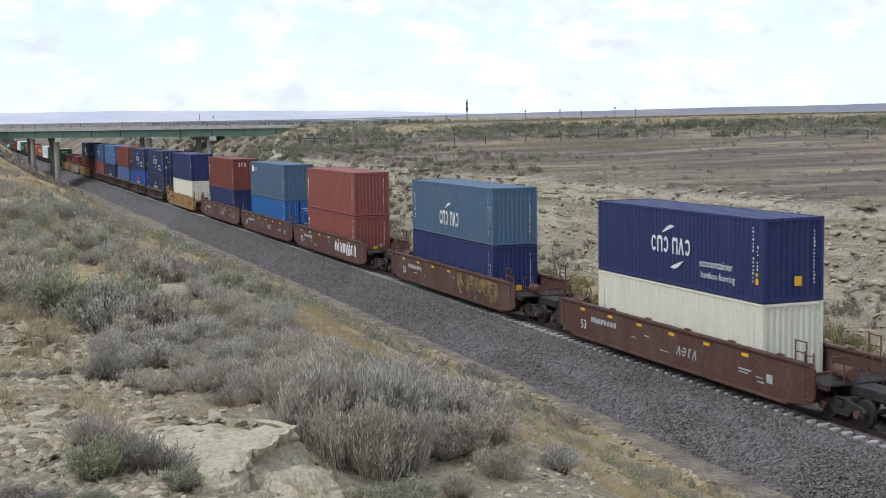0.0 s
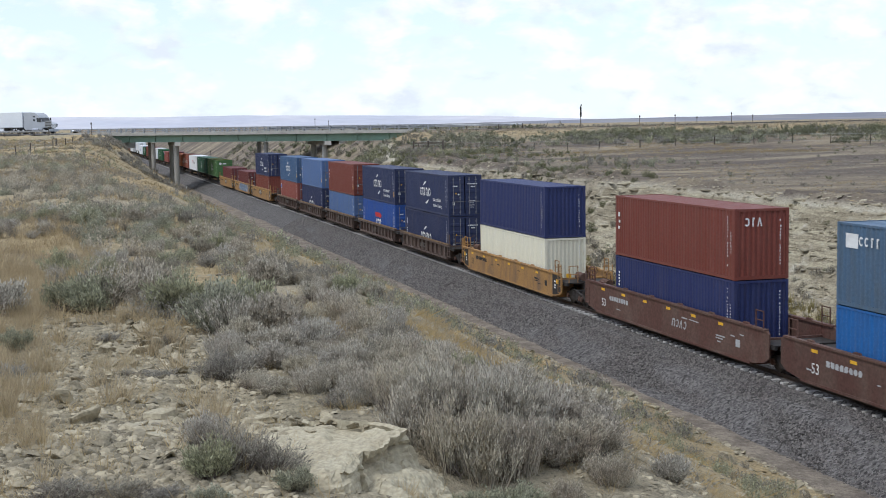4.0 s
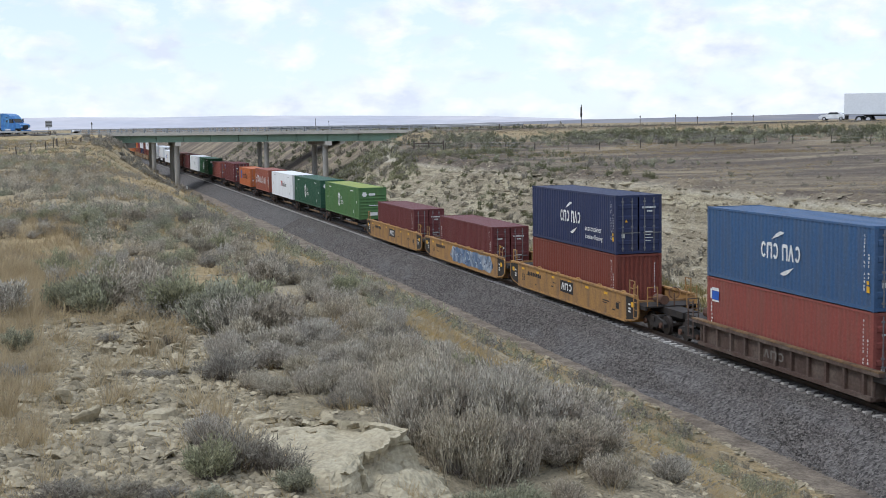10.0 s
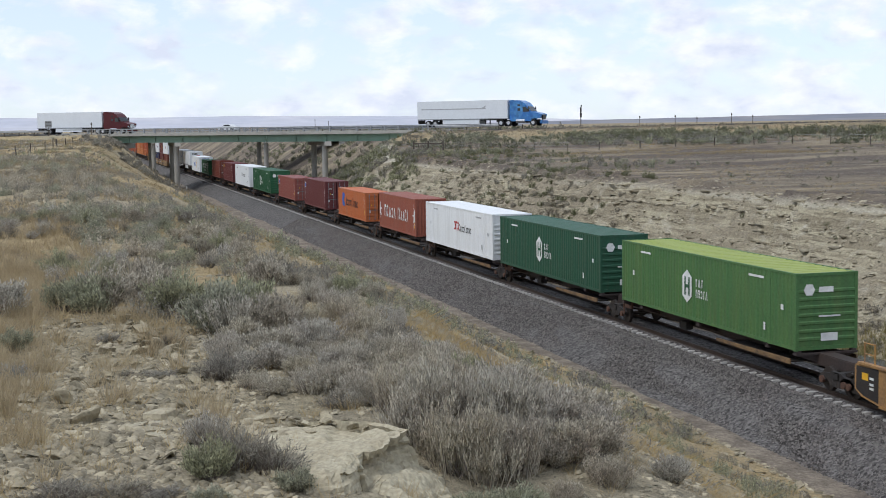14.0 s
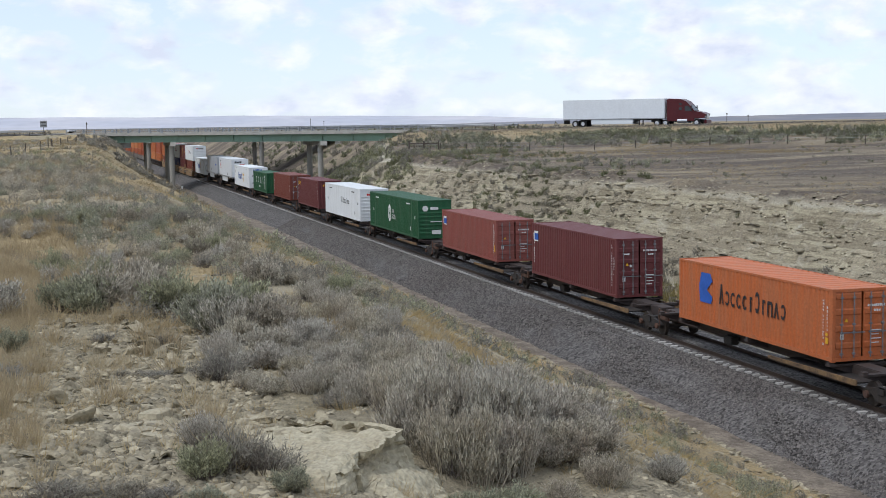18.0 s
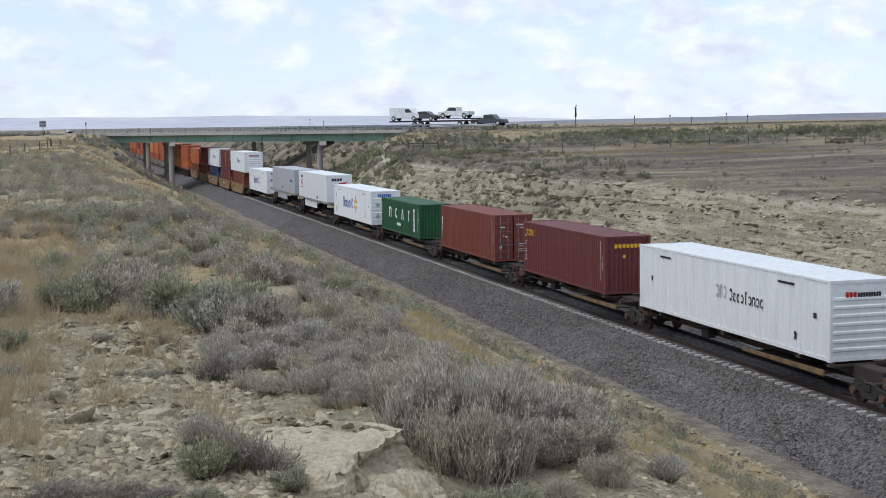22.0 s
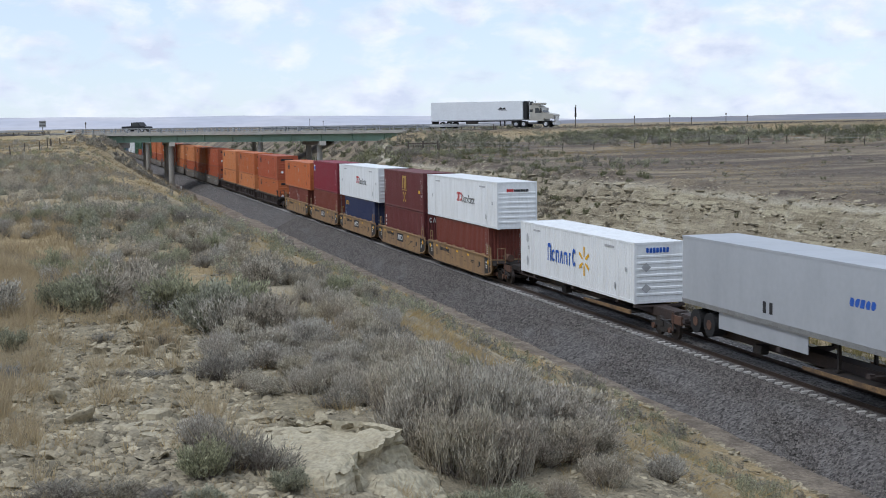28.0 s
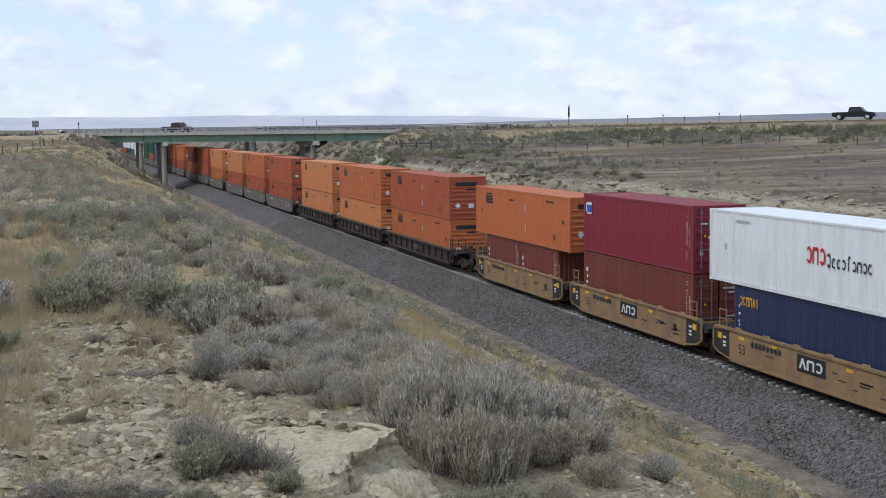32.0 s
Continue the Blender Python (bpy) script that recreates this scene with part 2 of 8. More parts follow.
M["chip"] = material("stone_chips", (0.315, 0.275, 0.195), 0.95, 0, 0.18, 2, 24, 0.5, 0.02, (0.225, 0.19, 0.128), 1, 0.7, 0.55, True)
M["chip_large"] = material("broken_limestone", (0.33, 0.288, 0.20), 0.95, 0, 0.22, 5, 28, 0.6, 0.02, (0.24, 0.20, 0.135), 1, 0.8, 0.25)
M["ledge"] = material("ledge_stone", (0.385, 0.342, 0.25), 0.95, 0, 0.2, 0.6, 6, 0.6, 0.04, (0.22, 0.18, 0.12), 1.5, 0.8, 0.22, True)
M["ballast"] = material("grey_ballast", (0.135, 0.125, 0.125), 0.95, 0, 0.4, 0.5, 24, 0.9, 0.035, (0.105, 0.092, 0.088), 1, 0.6)
M["ballast_stone"] = material("ballast_stones", (0.120, 0.110, 0.102), 0.95, 0, 0.2, 0.5, 20, 0.2, 0.01, (0.11, 0.095, 0.09), 1, 0.6, 0.65, True)
M["sage"] = material("sage_leaves", (0.475, 0.435, 0.350), 0.95, 0, 0.12, 1.4, 9, 0, 0.01, (0.385, 0.330, 0.270), 1, 0.8, 0.48, True, 0.42)
M["sage_green"] = material("green_sage_leaves", (0.360, 0.360, 0.250), 0.95, 0, 0.12, 1.4, 9, 0, 0.01, (0.285, 0.268, 0.180), 1, 0.8, 0.48, True, 0.42)
M["olive"] = material("olive_brush_leaves", (0.180, 0.188, 0.104), 0.95, 0, 0.12, 0.5, 9, 0, 0.01, (0.245, 0.23, 0.145), 1, 0.7, 0.24, True, 0.42)
M["sage_grey"] = material("grey_brush_twigs", (0.315, 0.292, 0.238), 0.95, 0, 0.12, 1.4, 9, 0, 0.01, (0.215, 0.185, 0.150), 1, 0.8, 0.48, True, 0.42)
M["stem"] = material("brush_stems", (0.20, 0.168, 0.148), 0.95, 0, 0.15, 2, 9, 0, 0.01, None, 1, 0.5, 0.4, True)
M["grass"] = material("dry_grass", (0.45, 0.355, 0.205), 0.95, 0, 0.12, 0.6, 9, 0, 0.01, (0.37, 0.275, 0.15), 1, 0.8, 0.2, True, 0.42)
M["grass_green"] = material("ditch_grass", (0.26, 0.235, 0.11), 0.95, 0, 0.12, 0.6, 9, 0, 0.01, (0.34, 0.26, 0.13), 1, 0.8, 0.3, True, 0.42)
M["grass_far"] = material("bleached_far_grass", (0.36, 0.285, 0.17), 0.95, 0, 0.12, 0.3, 5, 0, 0.01, (0.26, 0.215, 0.15), 1, 0.9, 0.15, True, 0.42)
M["rubber"] = material("tyre_rubber", (0.022, 0.022, 0.023), 0.9, 0, 0.15, 3, 20, 0.05)
M["chrome"] = material("bright_metal", (0.6, 0.6, 0.62), 0.25, 0.9, 0.05, 2, 10, 0)
M["car_black"] = material("black_car_paint", (0.018, 0.019, 0.022), 0.25, 0, 0.05, 2, 9, 0)
M["car_grey"] = material("grey_car_body_paint", (0.09, 0.095, 0.105), 0.3, 0.2, 0.05, 2, 9, 0)
M["car_red"] = material("dark_red_car_paint", (0.045, 0.020, 0.024), 0.3, 0, 0.05, 2, 9, 0)
M["truck_blue"] = material("blue_truck_paint", (0.045, 0.16, 0.42), 0.3, 0, 0.25, 1.2, 2, 0, 0.01, (0.12, 0.32, 0.55), 1, 0.9)
M["truck_red"] = material("red_truck_paint", (0.085, 0.012, 0.016), 0.3, 0, 0.08, 1.2, 5, 0)
M["truck_tan"] = material("beige_truck_paint", (0.42, 0.40, 0.35), 0.3, 0.1, 0.05, 1.2, 5, 0)
M["truck_white"] = material("white_truck_paint", (0.78, 0.79, 0.80), 0.3, 0, 0.04, 1.2, 5, 0)
M["trailer_white"] = material("white_trailer_panel", (0.72, 0.745, 0.77), 0.4, 0, 0.04, 0.8, 5, 0, 0.01, (0.66, 0.68, 0.70), 1, 0.5)
M["water"] = material("muddy_water", (0.11, 0.115, 0.115), 0.08, 0, 0.05, 1, 6, 0.02, 0.004)
# far landforms: the veil of air is mixed into these pale bluish base colours
M["mesa"] = material("haze_tinted_mesa", (0.47, 0.48, 0.54), 1.0, 0, 0.06, 0.004, 0.02, 0, 0.01, (0.60, 0.58, 0.60), 6, 0.8)
M["ridge"] = material("haze_tinted_ridge", (0.20, 0.205, 0.24), 1.0, 0, 0.08, 0.006, 0.03, 0, 0.01, (0.30, 0.28, 0.27), 4, 0.8)
glass = bpy.data.materials.new("dark_window_glass")
glass.use_nodes = True
glass.node_tree.nodes["Principled BSDF"].inputs["Base Color"].default_value = (0.02, 0.025, 0.03, 1)
glass.node_tree.nodes["Principled BSDF"].inputs["Roughness"].default_value = 0.05
M["glass"] = glass


# ---- mesh tools ----
class Mesh:
    """Collects faces for one mesh."""

    def __init__(self):
        self.v, self.f = [], []

    def add(self, verts, faces):
        n = len(self.v)
        self.v += [tuple(p) for p in verts]
        self.f += [tuple(i + n for i in q) for q in faces]

    def quad(self, a, b, c, d):
        self.add((a, b, c, d), ((0, 1, 2, 3),))

    def box(self, x0, x1, y0, y1, z0, z1):
        self.add([(x, y, z) for z in (z0, z1) for y in (y0, y1) for x in (x0, x1)],
                 [(0, 2, 3, 1), (4, 5, 7, 6), (0, 1, 5, 4), (2, 6, 7, 3), (0, 4, 6, 2), (1, 3, 7, 5)])

    def soft(self, x0, x1, y0, y1, z0, z1, c):
        """A box with its twelve edges cut by c."""
        bm = bmesh.new()
        bmesh.ops.create_cube(bm, size=1)
        bmesh.ops.scale(bm, vec=(x1 - x0, y1 - y0, z1 - z0), verts=bm.verts)
        bmesh.ops.translate(bm, vec=((x0 + x1) / 2, (y0 + y1) / 2, (z0 + z1) / 2), verts=bm.verts)
        bmesh.ops.bevel(bm, geom=bm.edges[:], offset=c, segments=2, affect="EDGES")
        bm.verts.index_update()
        self.add([v.co[:] for v in bm.verts], [[v.index for v in f.verts] for f in bm.faces])
        bm.free()

    def cyl(self, axis, c, r, half, n=16, r2=None):
        """A closed cylinder (or cone) about axis 0, 1, 2 through c."""
        r2 = r if r2 is None else r2
        a, b = [k for k in range(3) if k != axis]
        ring = []
        for s, q in ((-half, r), (half, r2)):
            for i in range(n):
                p = list(c)
                p[axis] += s
                p[a] += q * math.cos(2 * math.pi * i / n)
                p[b] += q * math.sin(2 * math.pi * i / n)
                ring.append(p)
        fs = [(i, (i + 1) % n, n + (i + 1) % n, n + i) for i in range(n)]
        self.add(ring, fs + [tuple(range(n))[::-1], tuple(range(n, 2 * n))])

    def rod(self, a, b, r, n=6):
        """A thin round bar from a to b."""
        a, b = Vector(a), Vector(b)
        d = (b - a).normalized()
        u = d.orthogonal().normalized()
        w = d.cross(u)
        ring = [p + (u * math.cos(2 * math.pi * i / n) + w * math.sin(2 * math.pi * i / n)) * r for p in (a, b) for i in range(n)]
        self.add(ring, [(i, (i + 1) % n, n + (i + 1) % n, n + i) for i in range(n)] + [tuple(range(n))[::-1], tuple(range(n, 2 * n))])

    def prism(self, outline, axis, h0, h1):
        """An outline (pairs) pushed along an axis from h0 to h1."""
        n = len(outline)
        pts = []
        for h in (h0, h1):
            for p, q in outline:
                pts.append({0: (h, p, q), 1: (p, h, q), 2: (p, q, h)}[axis])
        self.add(pts, [(i, (i + 1) % n, n + (i + 1) % n, n + i) for i in range(n)] + [tuple(range(n))[::-1], tuple(range(n, 2 * n))])

    def data(self, name, mat, smooth=False):
        me = bpy.data.meshes.new(name)
        me.from_pydata(self.v, [], self.f)
        bm = bmesh.new()
        bm.from_mesh(me)
        bmesh.ops.recalc_face_normals(bm, faces=bm.faces)
        bm.to_mesh(me)
        bm.free()
        me.materials.append(M[mat])
        if smooth:
            me.polygons.foreach_set("use_smooth", [True] * len(me.polygons))
        return me


def part(name, mesh, mat, parent, label=""):
    """Links collected faces as one mesh object under a thing or a part."""
    ob = new(name, mesh if isinstance(mesh, bpy.types.Mesh) else mesh.data(name, mat))
    ob.parent = parent
    return tagged(ob, label)


def arrays(name, verts, faces, mat):
    """A mesh straight from number arrays; faces all have the same count of corners."""
    me = bpy.data.meshes.new(name)
    verts, faces = np.asarray(verts, np.float32), np.asarray(faces, np.int32)
    k = faces.shape[1]
    me.vertices.add(len(verts))
    me.vertices.foreach_set("co", verts.ravel())
    me.loops.add(faces.size)
    me.loops.foreach_set("vertex_index", faces.ravel())
    me.polygons.add(len(faces))
    me.polygons.foreach_set("loop_start", np.arange(0, faces.size, k, dtype=np.int32))
    me.update(calc_edges=True)
    me.materials.append(M[mat])
    return me


def thing(name, label, category, group="", kind="", at=None):
    ob = tagged(new(name), label, category, group, kind)
    if at is not None:
        ob.matrix_world = at
    return ob


# ---- the lie of the land ----
rng = np.random.default_rng(7)
LAT = rng.random((256, 256))


def value_noise(x, y, s):
    """Smooth noise 0..1 with cells of s metres."""
    x, y = np.asarray(x, float) / s, np.asarray(y, float) / s
    i, j = np.floor(x).astype(int), np.floor(y).astype(int)
    fx, fy = x - i, y - j
    fx, fy = fx * fx * (3 - 2 * fx), fy * fy * (3 - 2 * fy)
    g = lambda a, b: LAT[a % 256, b % 256]
    return (g(i, j) * (1 - fx) + g(i + 1, j) * fx) * (1 - fy) + (g(i, j + 1) * (1 - fx) + g(i + 1, j + 1) * fx) * fy


def ramp(v, a, b):
    k = np.clip((np.asarray(v, float) - a) / (b - a), 0, 1)
    return k * k * (3 - 2 * k)


ROAD0, ROADU = np.array([27.2, 243.0]), np.array([0.7193, -0.6947])
ROADN = np.array([-0.6947, -0.7193])          # towards the camera's side
FAR_ROAD = -41.0                              # the second carriageway


def road_uv(x, y):
    dx, dy = np.asarray(x, float) - ROAD0[0], np.asarray(y, float) - ROAD0[1]
    return dx * ROADU[0] + dy * ROADU[1], dx * ROADN[0] + dy * ROADN[1]


def road_z(u):
    return 8.85 + 0.65 * ramp(u, 40, 120)


def left_toe(y):
    return 21.45 - 2.2 * ramp(y, 92, 124) + 1.5 * ramp(y, 160, 245) + 0.7 * (value_noise(y, y * 0, 7) - 0.5)


def bank_foot(y):
    return 35.6 - 1.4 * ramp(y, 150, 188) + 8.0 * ramp(y, 199, 216)


def smin(a, b, k):
    h = np.clip(0.5 + 0.5 * (b - a) / k, 0, 1)
    return b * (1 - h) + a * h - k * h * (1 - h)


def ground_z(x, y, rough=True):
    """The height of the ground sheet."""
    x, y = np.asarray(x, float), np.asarray(y, float)
    u, r = road_uv(x, y)
    zr = road_z(u)
    # plain on the near side of the cut, then the terrace beyond it, both rising to the road
    left = 8.1 - 1.05 * ramp(y, 0.5, 8.0) - 0.45 * ramp(y, 10, 40) + 1.1 * ramp(y, 70, 210) + 0.25 * ramp(-x, 4, 20)
    top = 5.0 + 0.8 * ramp(y, 120, 175) + 2.6 * ramp(y, 180, 215)
    right = top + (6.6 - top) * np.clip((x - 44) / 45, 0, 1) * (1 - ramp(y, 180, 215))
    plain = np.where(x < TRACK, left, right)
    bank = np.where(r > 7.5, zr - (r - 7.5) * (0.125 + 0.055 * (1 - ramp(u, -15, 20))) - 0.05, zr - 0.25 - 0.6 * ramp(-r, 9, 18) * (1 - ramp(-r, 27, 34)) - 0.9 * ramp(-r, 52, 140))
    plain = np.where(r > 7.5, np.maximum(plain, bank), bank)
    sl = 0.475 + 0.32 * ramp(y, 120, 240)
    sr = 0.69 - 0.06 * ramp(y, 160, 190)
    d = x - bank_foot(y)
    wall = -1.1 + 0.53 * d + 0.62 * np.maximum(d - 5.6 - 1.2 * (value_noise(y, y * 0, 11) - 0.5), 0)
    far_ = ramp(y, 140, 185)
    e = left_toe(y) - x
    cut = np.maximum(-1.35 + sl * (0.78 * e + 0.36 * np.maximum(e - 6.0, 0)), wall * (1 - far_) + far_ * (-1.1 + sr * d))
    cut = cut + 0.10 * (1 - ramp(x, left_toe(y) - 0.35, left_toe(y) - 0.05)) * (x < TRACK)
    cut = np.maximum(cut, -1.35 + 0.25 * ramp(x, TRACK + 4, TRACK + 7))
    z = smin(plain, cut, 0.9)
    if rough:
        n = (value_noise(x, y, 9) - 0.5) * 0.5 + (value_noise(x, y, 2.7) - 0.5) * 0.22 + (value_noise(x, y, 0.8) - 0.5) * 0.09
        bed = (x > TRACK - 6.5) & (x < TRACK + 8)
        way = np.minimum(np.abs(r), np.abs(r - FAR_ROAD)) < 8
        z = z + n * np.where(bed | way, 0.12, np.where((x > 46) & (y < 215), 0.45, 1.0)) * (0.45 + 0.55 * ramp(y, 16, 40)) * (0.4 + 0.6 * ramp(np.abs(r), 14, 30))
        # the cut bank beyond the track: ledges, gullies and broken rock
        f = ramp(x, bank_foot(y) + 0.3, bank_foot(y) + 1.6) * (1 - ramp(z, 5.2 + 2.5 * ramp(y, 180, 215), 6.0 + 2.6 * ramp(y, 180, 215))) * (x > TRACK) * (r > 0) * (1 - ramp(x, bank_foot(y) + 8.6, bank_foot(y) + 10.5))
        gully = np.abs(value_noise(x * 0.35, y + 0.5 * x, 2.6) - 0.5) * 2
        z = z + f * ((gully - 0.5) * 1.1 * ramp(z, 2.0, 3.8) + (value_noise(x, y, 0.6) - 0.5) * 0.30 + (value_noise(x * 0.6, y, 1.5) - 0.5) * 0.55 * (1 - ramp(z, 1.6, 2.8)))
        step = 0.5 + 0.12 * value_noise(y, x * 0.2, 14)
        k = (z + 0.5 * value_noise(x * 0.3, y * 0.25, 6)) / step
        fr = k - np.floor(k)
        stepped = z + step * (ramp(fr, 0.55, 0.95) - fr)
        hard = ramp(value_noise(x * 0.3 + 40, y * 0.5, 7), 0.28, 0.55) * (1 - 0.65 * ramp(y, 115, 140))
        z = z + f * hard * (stepped - z) * 0.9
        # slabs that break out of the near hill
        g = ramp(value_noise(x + 31, y + 17, 4.5), 0.58, 0.72) * (x < 14) * (y < 60)
        z = z + g * 0.18
        z = z - 0.38 * np.exp(-((x - 3.1) ** 2 + (y - 9.3) ** 2) / 1.1)
        hummock = ramp(y, 380, 900) * ramp(np.minimum(np.abs(r), np.abs(r - FAR_ROAD)), 20, 120)
        z = z + hummock * (value_noise(x, y, 260) - 0.5) * 5
    return z


def gz(x, y):
    return float(ground_z(np.array([x]), np.array([y]))[0])


# ---- ground ----
def ground_material():
    m = bpy.data.materials.new("prairie_soil")
    m.use_nodes = True
    nt = m.node_tree
    b = nt.nodes["Principled BSDF"]
    b.inputs["Roughness"].default_value = 0.97
    b.inputs["Specular IOR Level"].default_value = 0.1
    geo = nt.nodes.new("ShaderNodeNewGeometry")
    at = nt.nodes.new("ShaderNodeAttribute")
    at.attribute_name = "zone"
    sep = nt.nodes.new("ShaderNodeSeparateColor")
    nt.links.new(at.outputs["Color"], sep.inputs["Color"])

    def tex(scale, detail=6, rough=0.6, vec=None):
        n = nt.nodes.new("ShaderNodeTexNoise")
        n.inputs["Scale"].default_value, n.inputs["Detail"].default_value, n.inputs["Roughness"].default_value = scale, detail, rough
        nt.links.new(vec or geo.outputs["Position"], n.inputs["Vector"])
        return n.outputs["Fac"]

    def blend(fac, a, c, lo=0.0, hi=1.0):
        r = nt.nodes.new("ShaderNodeMapRange")
        r.inputs["From Min"].default_value, r.inputs["From Max"].default_value = lo, hi
        nt.links.new(fac, r.inputs["Value"])
        x = nt.nodes.new("ShaderNodeMix")
        x.data_type = "RGBA"
        nt.links.new(r.outputs["Result"], x.inputs["Factor"])
        for key, v in (("A", a), ("B", c)):
            if isinstance(v, tuple):
                x.inputs[key].default_value = (*v, 1)
            else:
                nt.links.new(v, x.inputs[key])
        return x.outputs["Result"]

    slow, mid, fine, grit = tex(0.09), tex(0.8), tex(7.0, 8, 0.7), tex(55.0, 4, 0.65)
    flat = nt.nodes.new("ShaderNodeMapping")
    flat.inputs["Scale"].default_value = (0.12, 0.12, 1.6)
    nt.links.new(geo.outputs["Position"], flat.inputs["Vector"])
    layers = tex(1.3, 5, 0.6, flat.outputs["Vector"])
    soil = blend(mid, (0.43, 0.335, 0.190), (0.34, 0.265, 0.155), 0.38, 0.62)
    soil = blend(slow, soil, (0.33, 0.285, 0.195), 0.45, 0.62)
    gravel = blend(mid, (0.180, 0.150, 0.122), (0.285, 0.242, 0.190), 0.42, 0.60)
    rock = blend(layers, (0.400, 0.356, 0.252), (0.265, 0.228, 0.160), 0.44, 0.53)
    thin_ = nt.nodes.new("ShaderNodeMapping")
    thin_.inputs["Scale"].default_value = (0.35, 0.35, 5.0)
    nt.links.new(geo.outputs["Position"], thin_.inputs["Vector"])
    rock = blend(tex(1.3, 5, 0.65, thin_.outputs["Vector"]), rock, (0.175, 0.148, 0.105), 0.54, 0.62)
    rock = blend(mid, rock, (0.42, 0.385, 0.305), 0.54, 0.70)
    up = nt.nodes.new("ShaderNodeSeparateXYZ")
    nt.links.new(geo.outputs["Position"], up.inputs["Vector"])
    lip = nt.nodes.new("ShaderNodeMath")
    lip.operation = "MULTIPLY_ADD"
    lip.inputs[1].default_value = 1.6
    nt.links.new(slow, lip.inputs[0])
    nt.links.new(up.outputs["Z"], lip.inputs[2])
    rock = blend(lip.outputs[0], rock, (0.43, 0.395, 0.31), 5.1, 5.3)
    rock = blend(slow, rock, (0.285, 0.245, 0.180), 0.50, 0.64)
    wide = nt.nodes.new("ShaderNodeMapping")
    wide.vector_type = "TEXTURE"
    wide.inputs["Rotation"].default_value = (0, 0, radians(-30))
    wide.inputs["Scale"].default_value = (6.5, 2.1, 3.0)
    nt.links.new(geo.outputs["Position"], wide.inputs["Vector"])
    bands = tex(0.35, 7, 0.68, wide.outputs["Vector"])
    field = blend(bands, (0.128, 0.105, 0.088), (0.33, 0.275, 0.190), 0.45, 0.65)
    field = blend(mid, field, (0.175, 0.146, 0.112), 0.5, 0.75)
    col = blend(sep.outputs["Blue"], soil, field)
    col = blend(sep.outputs["Green"], col, rock)
    col = blend(sep.outputs["Red"], col, gravel)
    hs = nt.nodes.new("ShaderNodeHueSaturation")
    vr = nt.nodes.new("ShaderNodeMapRange")
    vr.inputs["From Min"].default_value, vr.inputs["From Max"].default_value = 0.38, 0.62
    vr.inputs["To Min"].default_value, vr.inputs["To Max"].default_value = 0.58, 1.42
    both = nt.nodes.new("ShaderNodeMix")
    both.inputs["Factor"].default_value = 0.4
    nt.links.new(fine, both.inputs["A"])
    nt.links.new(grit, both.inputs["B"])
    nt.links.new(both.outputs["Result"], vr.inputs["Value"])
    nt.links.new(vr.outputs["Result"], hs.inputs["Value"])
    nt.links.new(col, hs.inputs["Color"])
    nt.links.new(hs.outputs["Color"], b.inputs["Base Color"])
    bp = nt.nodes.new("ShaderNodeBump")
    bp.inputs["Strength"].default_value, bp.inputs["Distance"].default_value = 0.85, 0.10
    nt.links.new(both.outputs["Result"], bp.inputs["Height"])
    nt.links.new(bp.outputs["Normal"], b.inputs["Normal"])
    return m


M["soil"] = ground_material()


def steps(*spans):
    out = []
    for a, b, d in spans:
        out += list(np.arange(a, b - 1e-6, d))
    return np.array(out + [spans[-1][1]])


gx = steps((-4500, -500, 400), (-500, -60, 40), (-60, -8, 4), (-8, -3, 0.8), (-3, 10, 0.22), (10, 21, 0.4), (21, 24, 0.3), (24, 34, 1.0), (34, 46.5, 0.2),
           (46.5, 60, 0.75), (60, 160, 2.5), (160, 500, 30), (500, 4700, 400))
gy = steps((-300, -20, 40), (-20, 3, 3), (3, 24, 0.22), (24, 60, 0.4), (60, 130, 0.5), (130, 260, 1.2), (260, 420, 4), (420, 1000, 40), (1000, 4900, 300))
X, Y = np.meshgrid(gx, gy)
Z = ground_z(X, Y)
nx, ny = len(gx), len(gy)
idx = np.arange(nx * ny).reshape(ny, nx)
faces = np.stack([idx[:-1, :-1], idx[:-1, 1:], idx[1:, 1:], idx[1:, :-1]], -1).reshape(-1, 4)
me = arrays("ground", np.stack([X, Y, Z], -1).reshape(-1, 3), faces, "soil")
_, RR = road_uv(X, Y)
zone = np.zeros((ny, nx, 4), np.float32)
zone[..., 0] = ramp(X, left_toe(Y) - 0.25, left_toe(Y) + 0.35) * (1 - ramp(X, 34, 35.8))
zone[..., 1] = np.clip(ramp(X, bank_foot(Y), bank_foot(Y) + 2) * (1 - ramp(Z, 4.5 + 2.6 * ramp(Y, 170, 205), 5.0 + 2.6 * ramp(Y, 170, 205))) * (X > TRACK) * (RR > 2)
                       + 0.5 * ramp(value_noise(X + 31, Y + 17, 4.5), 0.55, 0.72) * (X < 16) * (Y < 70), 0, 1)
zone[..., 2] = ramp(X, 41.0, 43) * ramp(Z, 4.2, 4.8) * (1 - 0.9 * ramp(-RR, -28, -12)) + 0.25 * (RR < -60) + 0.9 * (RR < 10) * (RR > -60) * (X > 37) * (X < 110)
zone[..., 2] = np.clip(zone[..., 2] + 0.85 * (Y > 215) * (X > 30) * (X < 200), 0, 1)
zone[..., 3] = 1
attr = me.attributes.new("zone", "FLOAT_COLOR", "POINT")
attr.data.foreach_set("color", zone.ravel())
me.polygons.foreach_set("use_smooth", [True] * len(me.polygons))
ground = tagged(new("ground", me), "dry prairie soil with a railway cut through it", "ground", kind="structure")

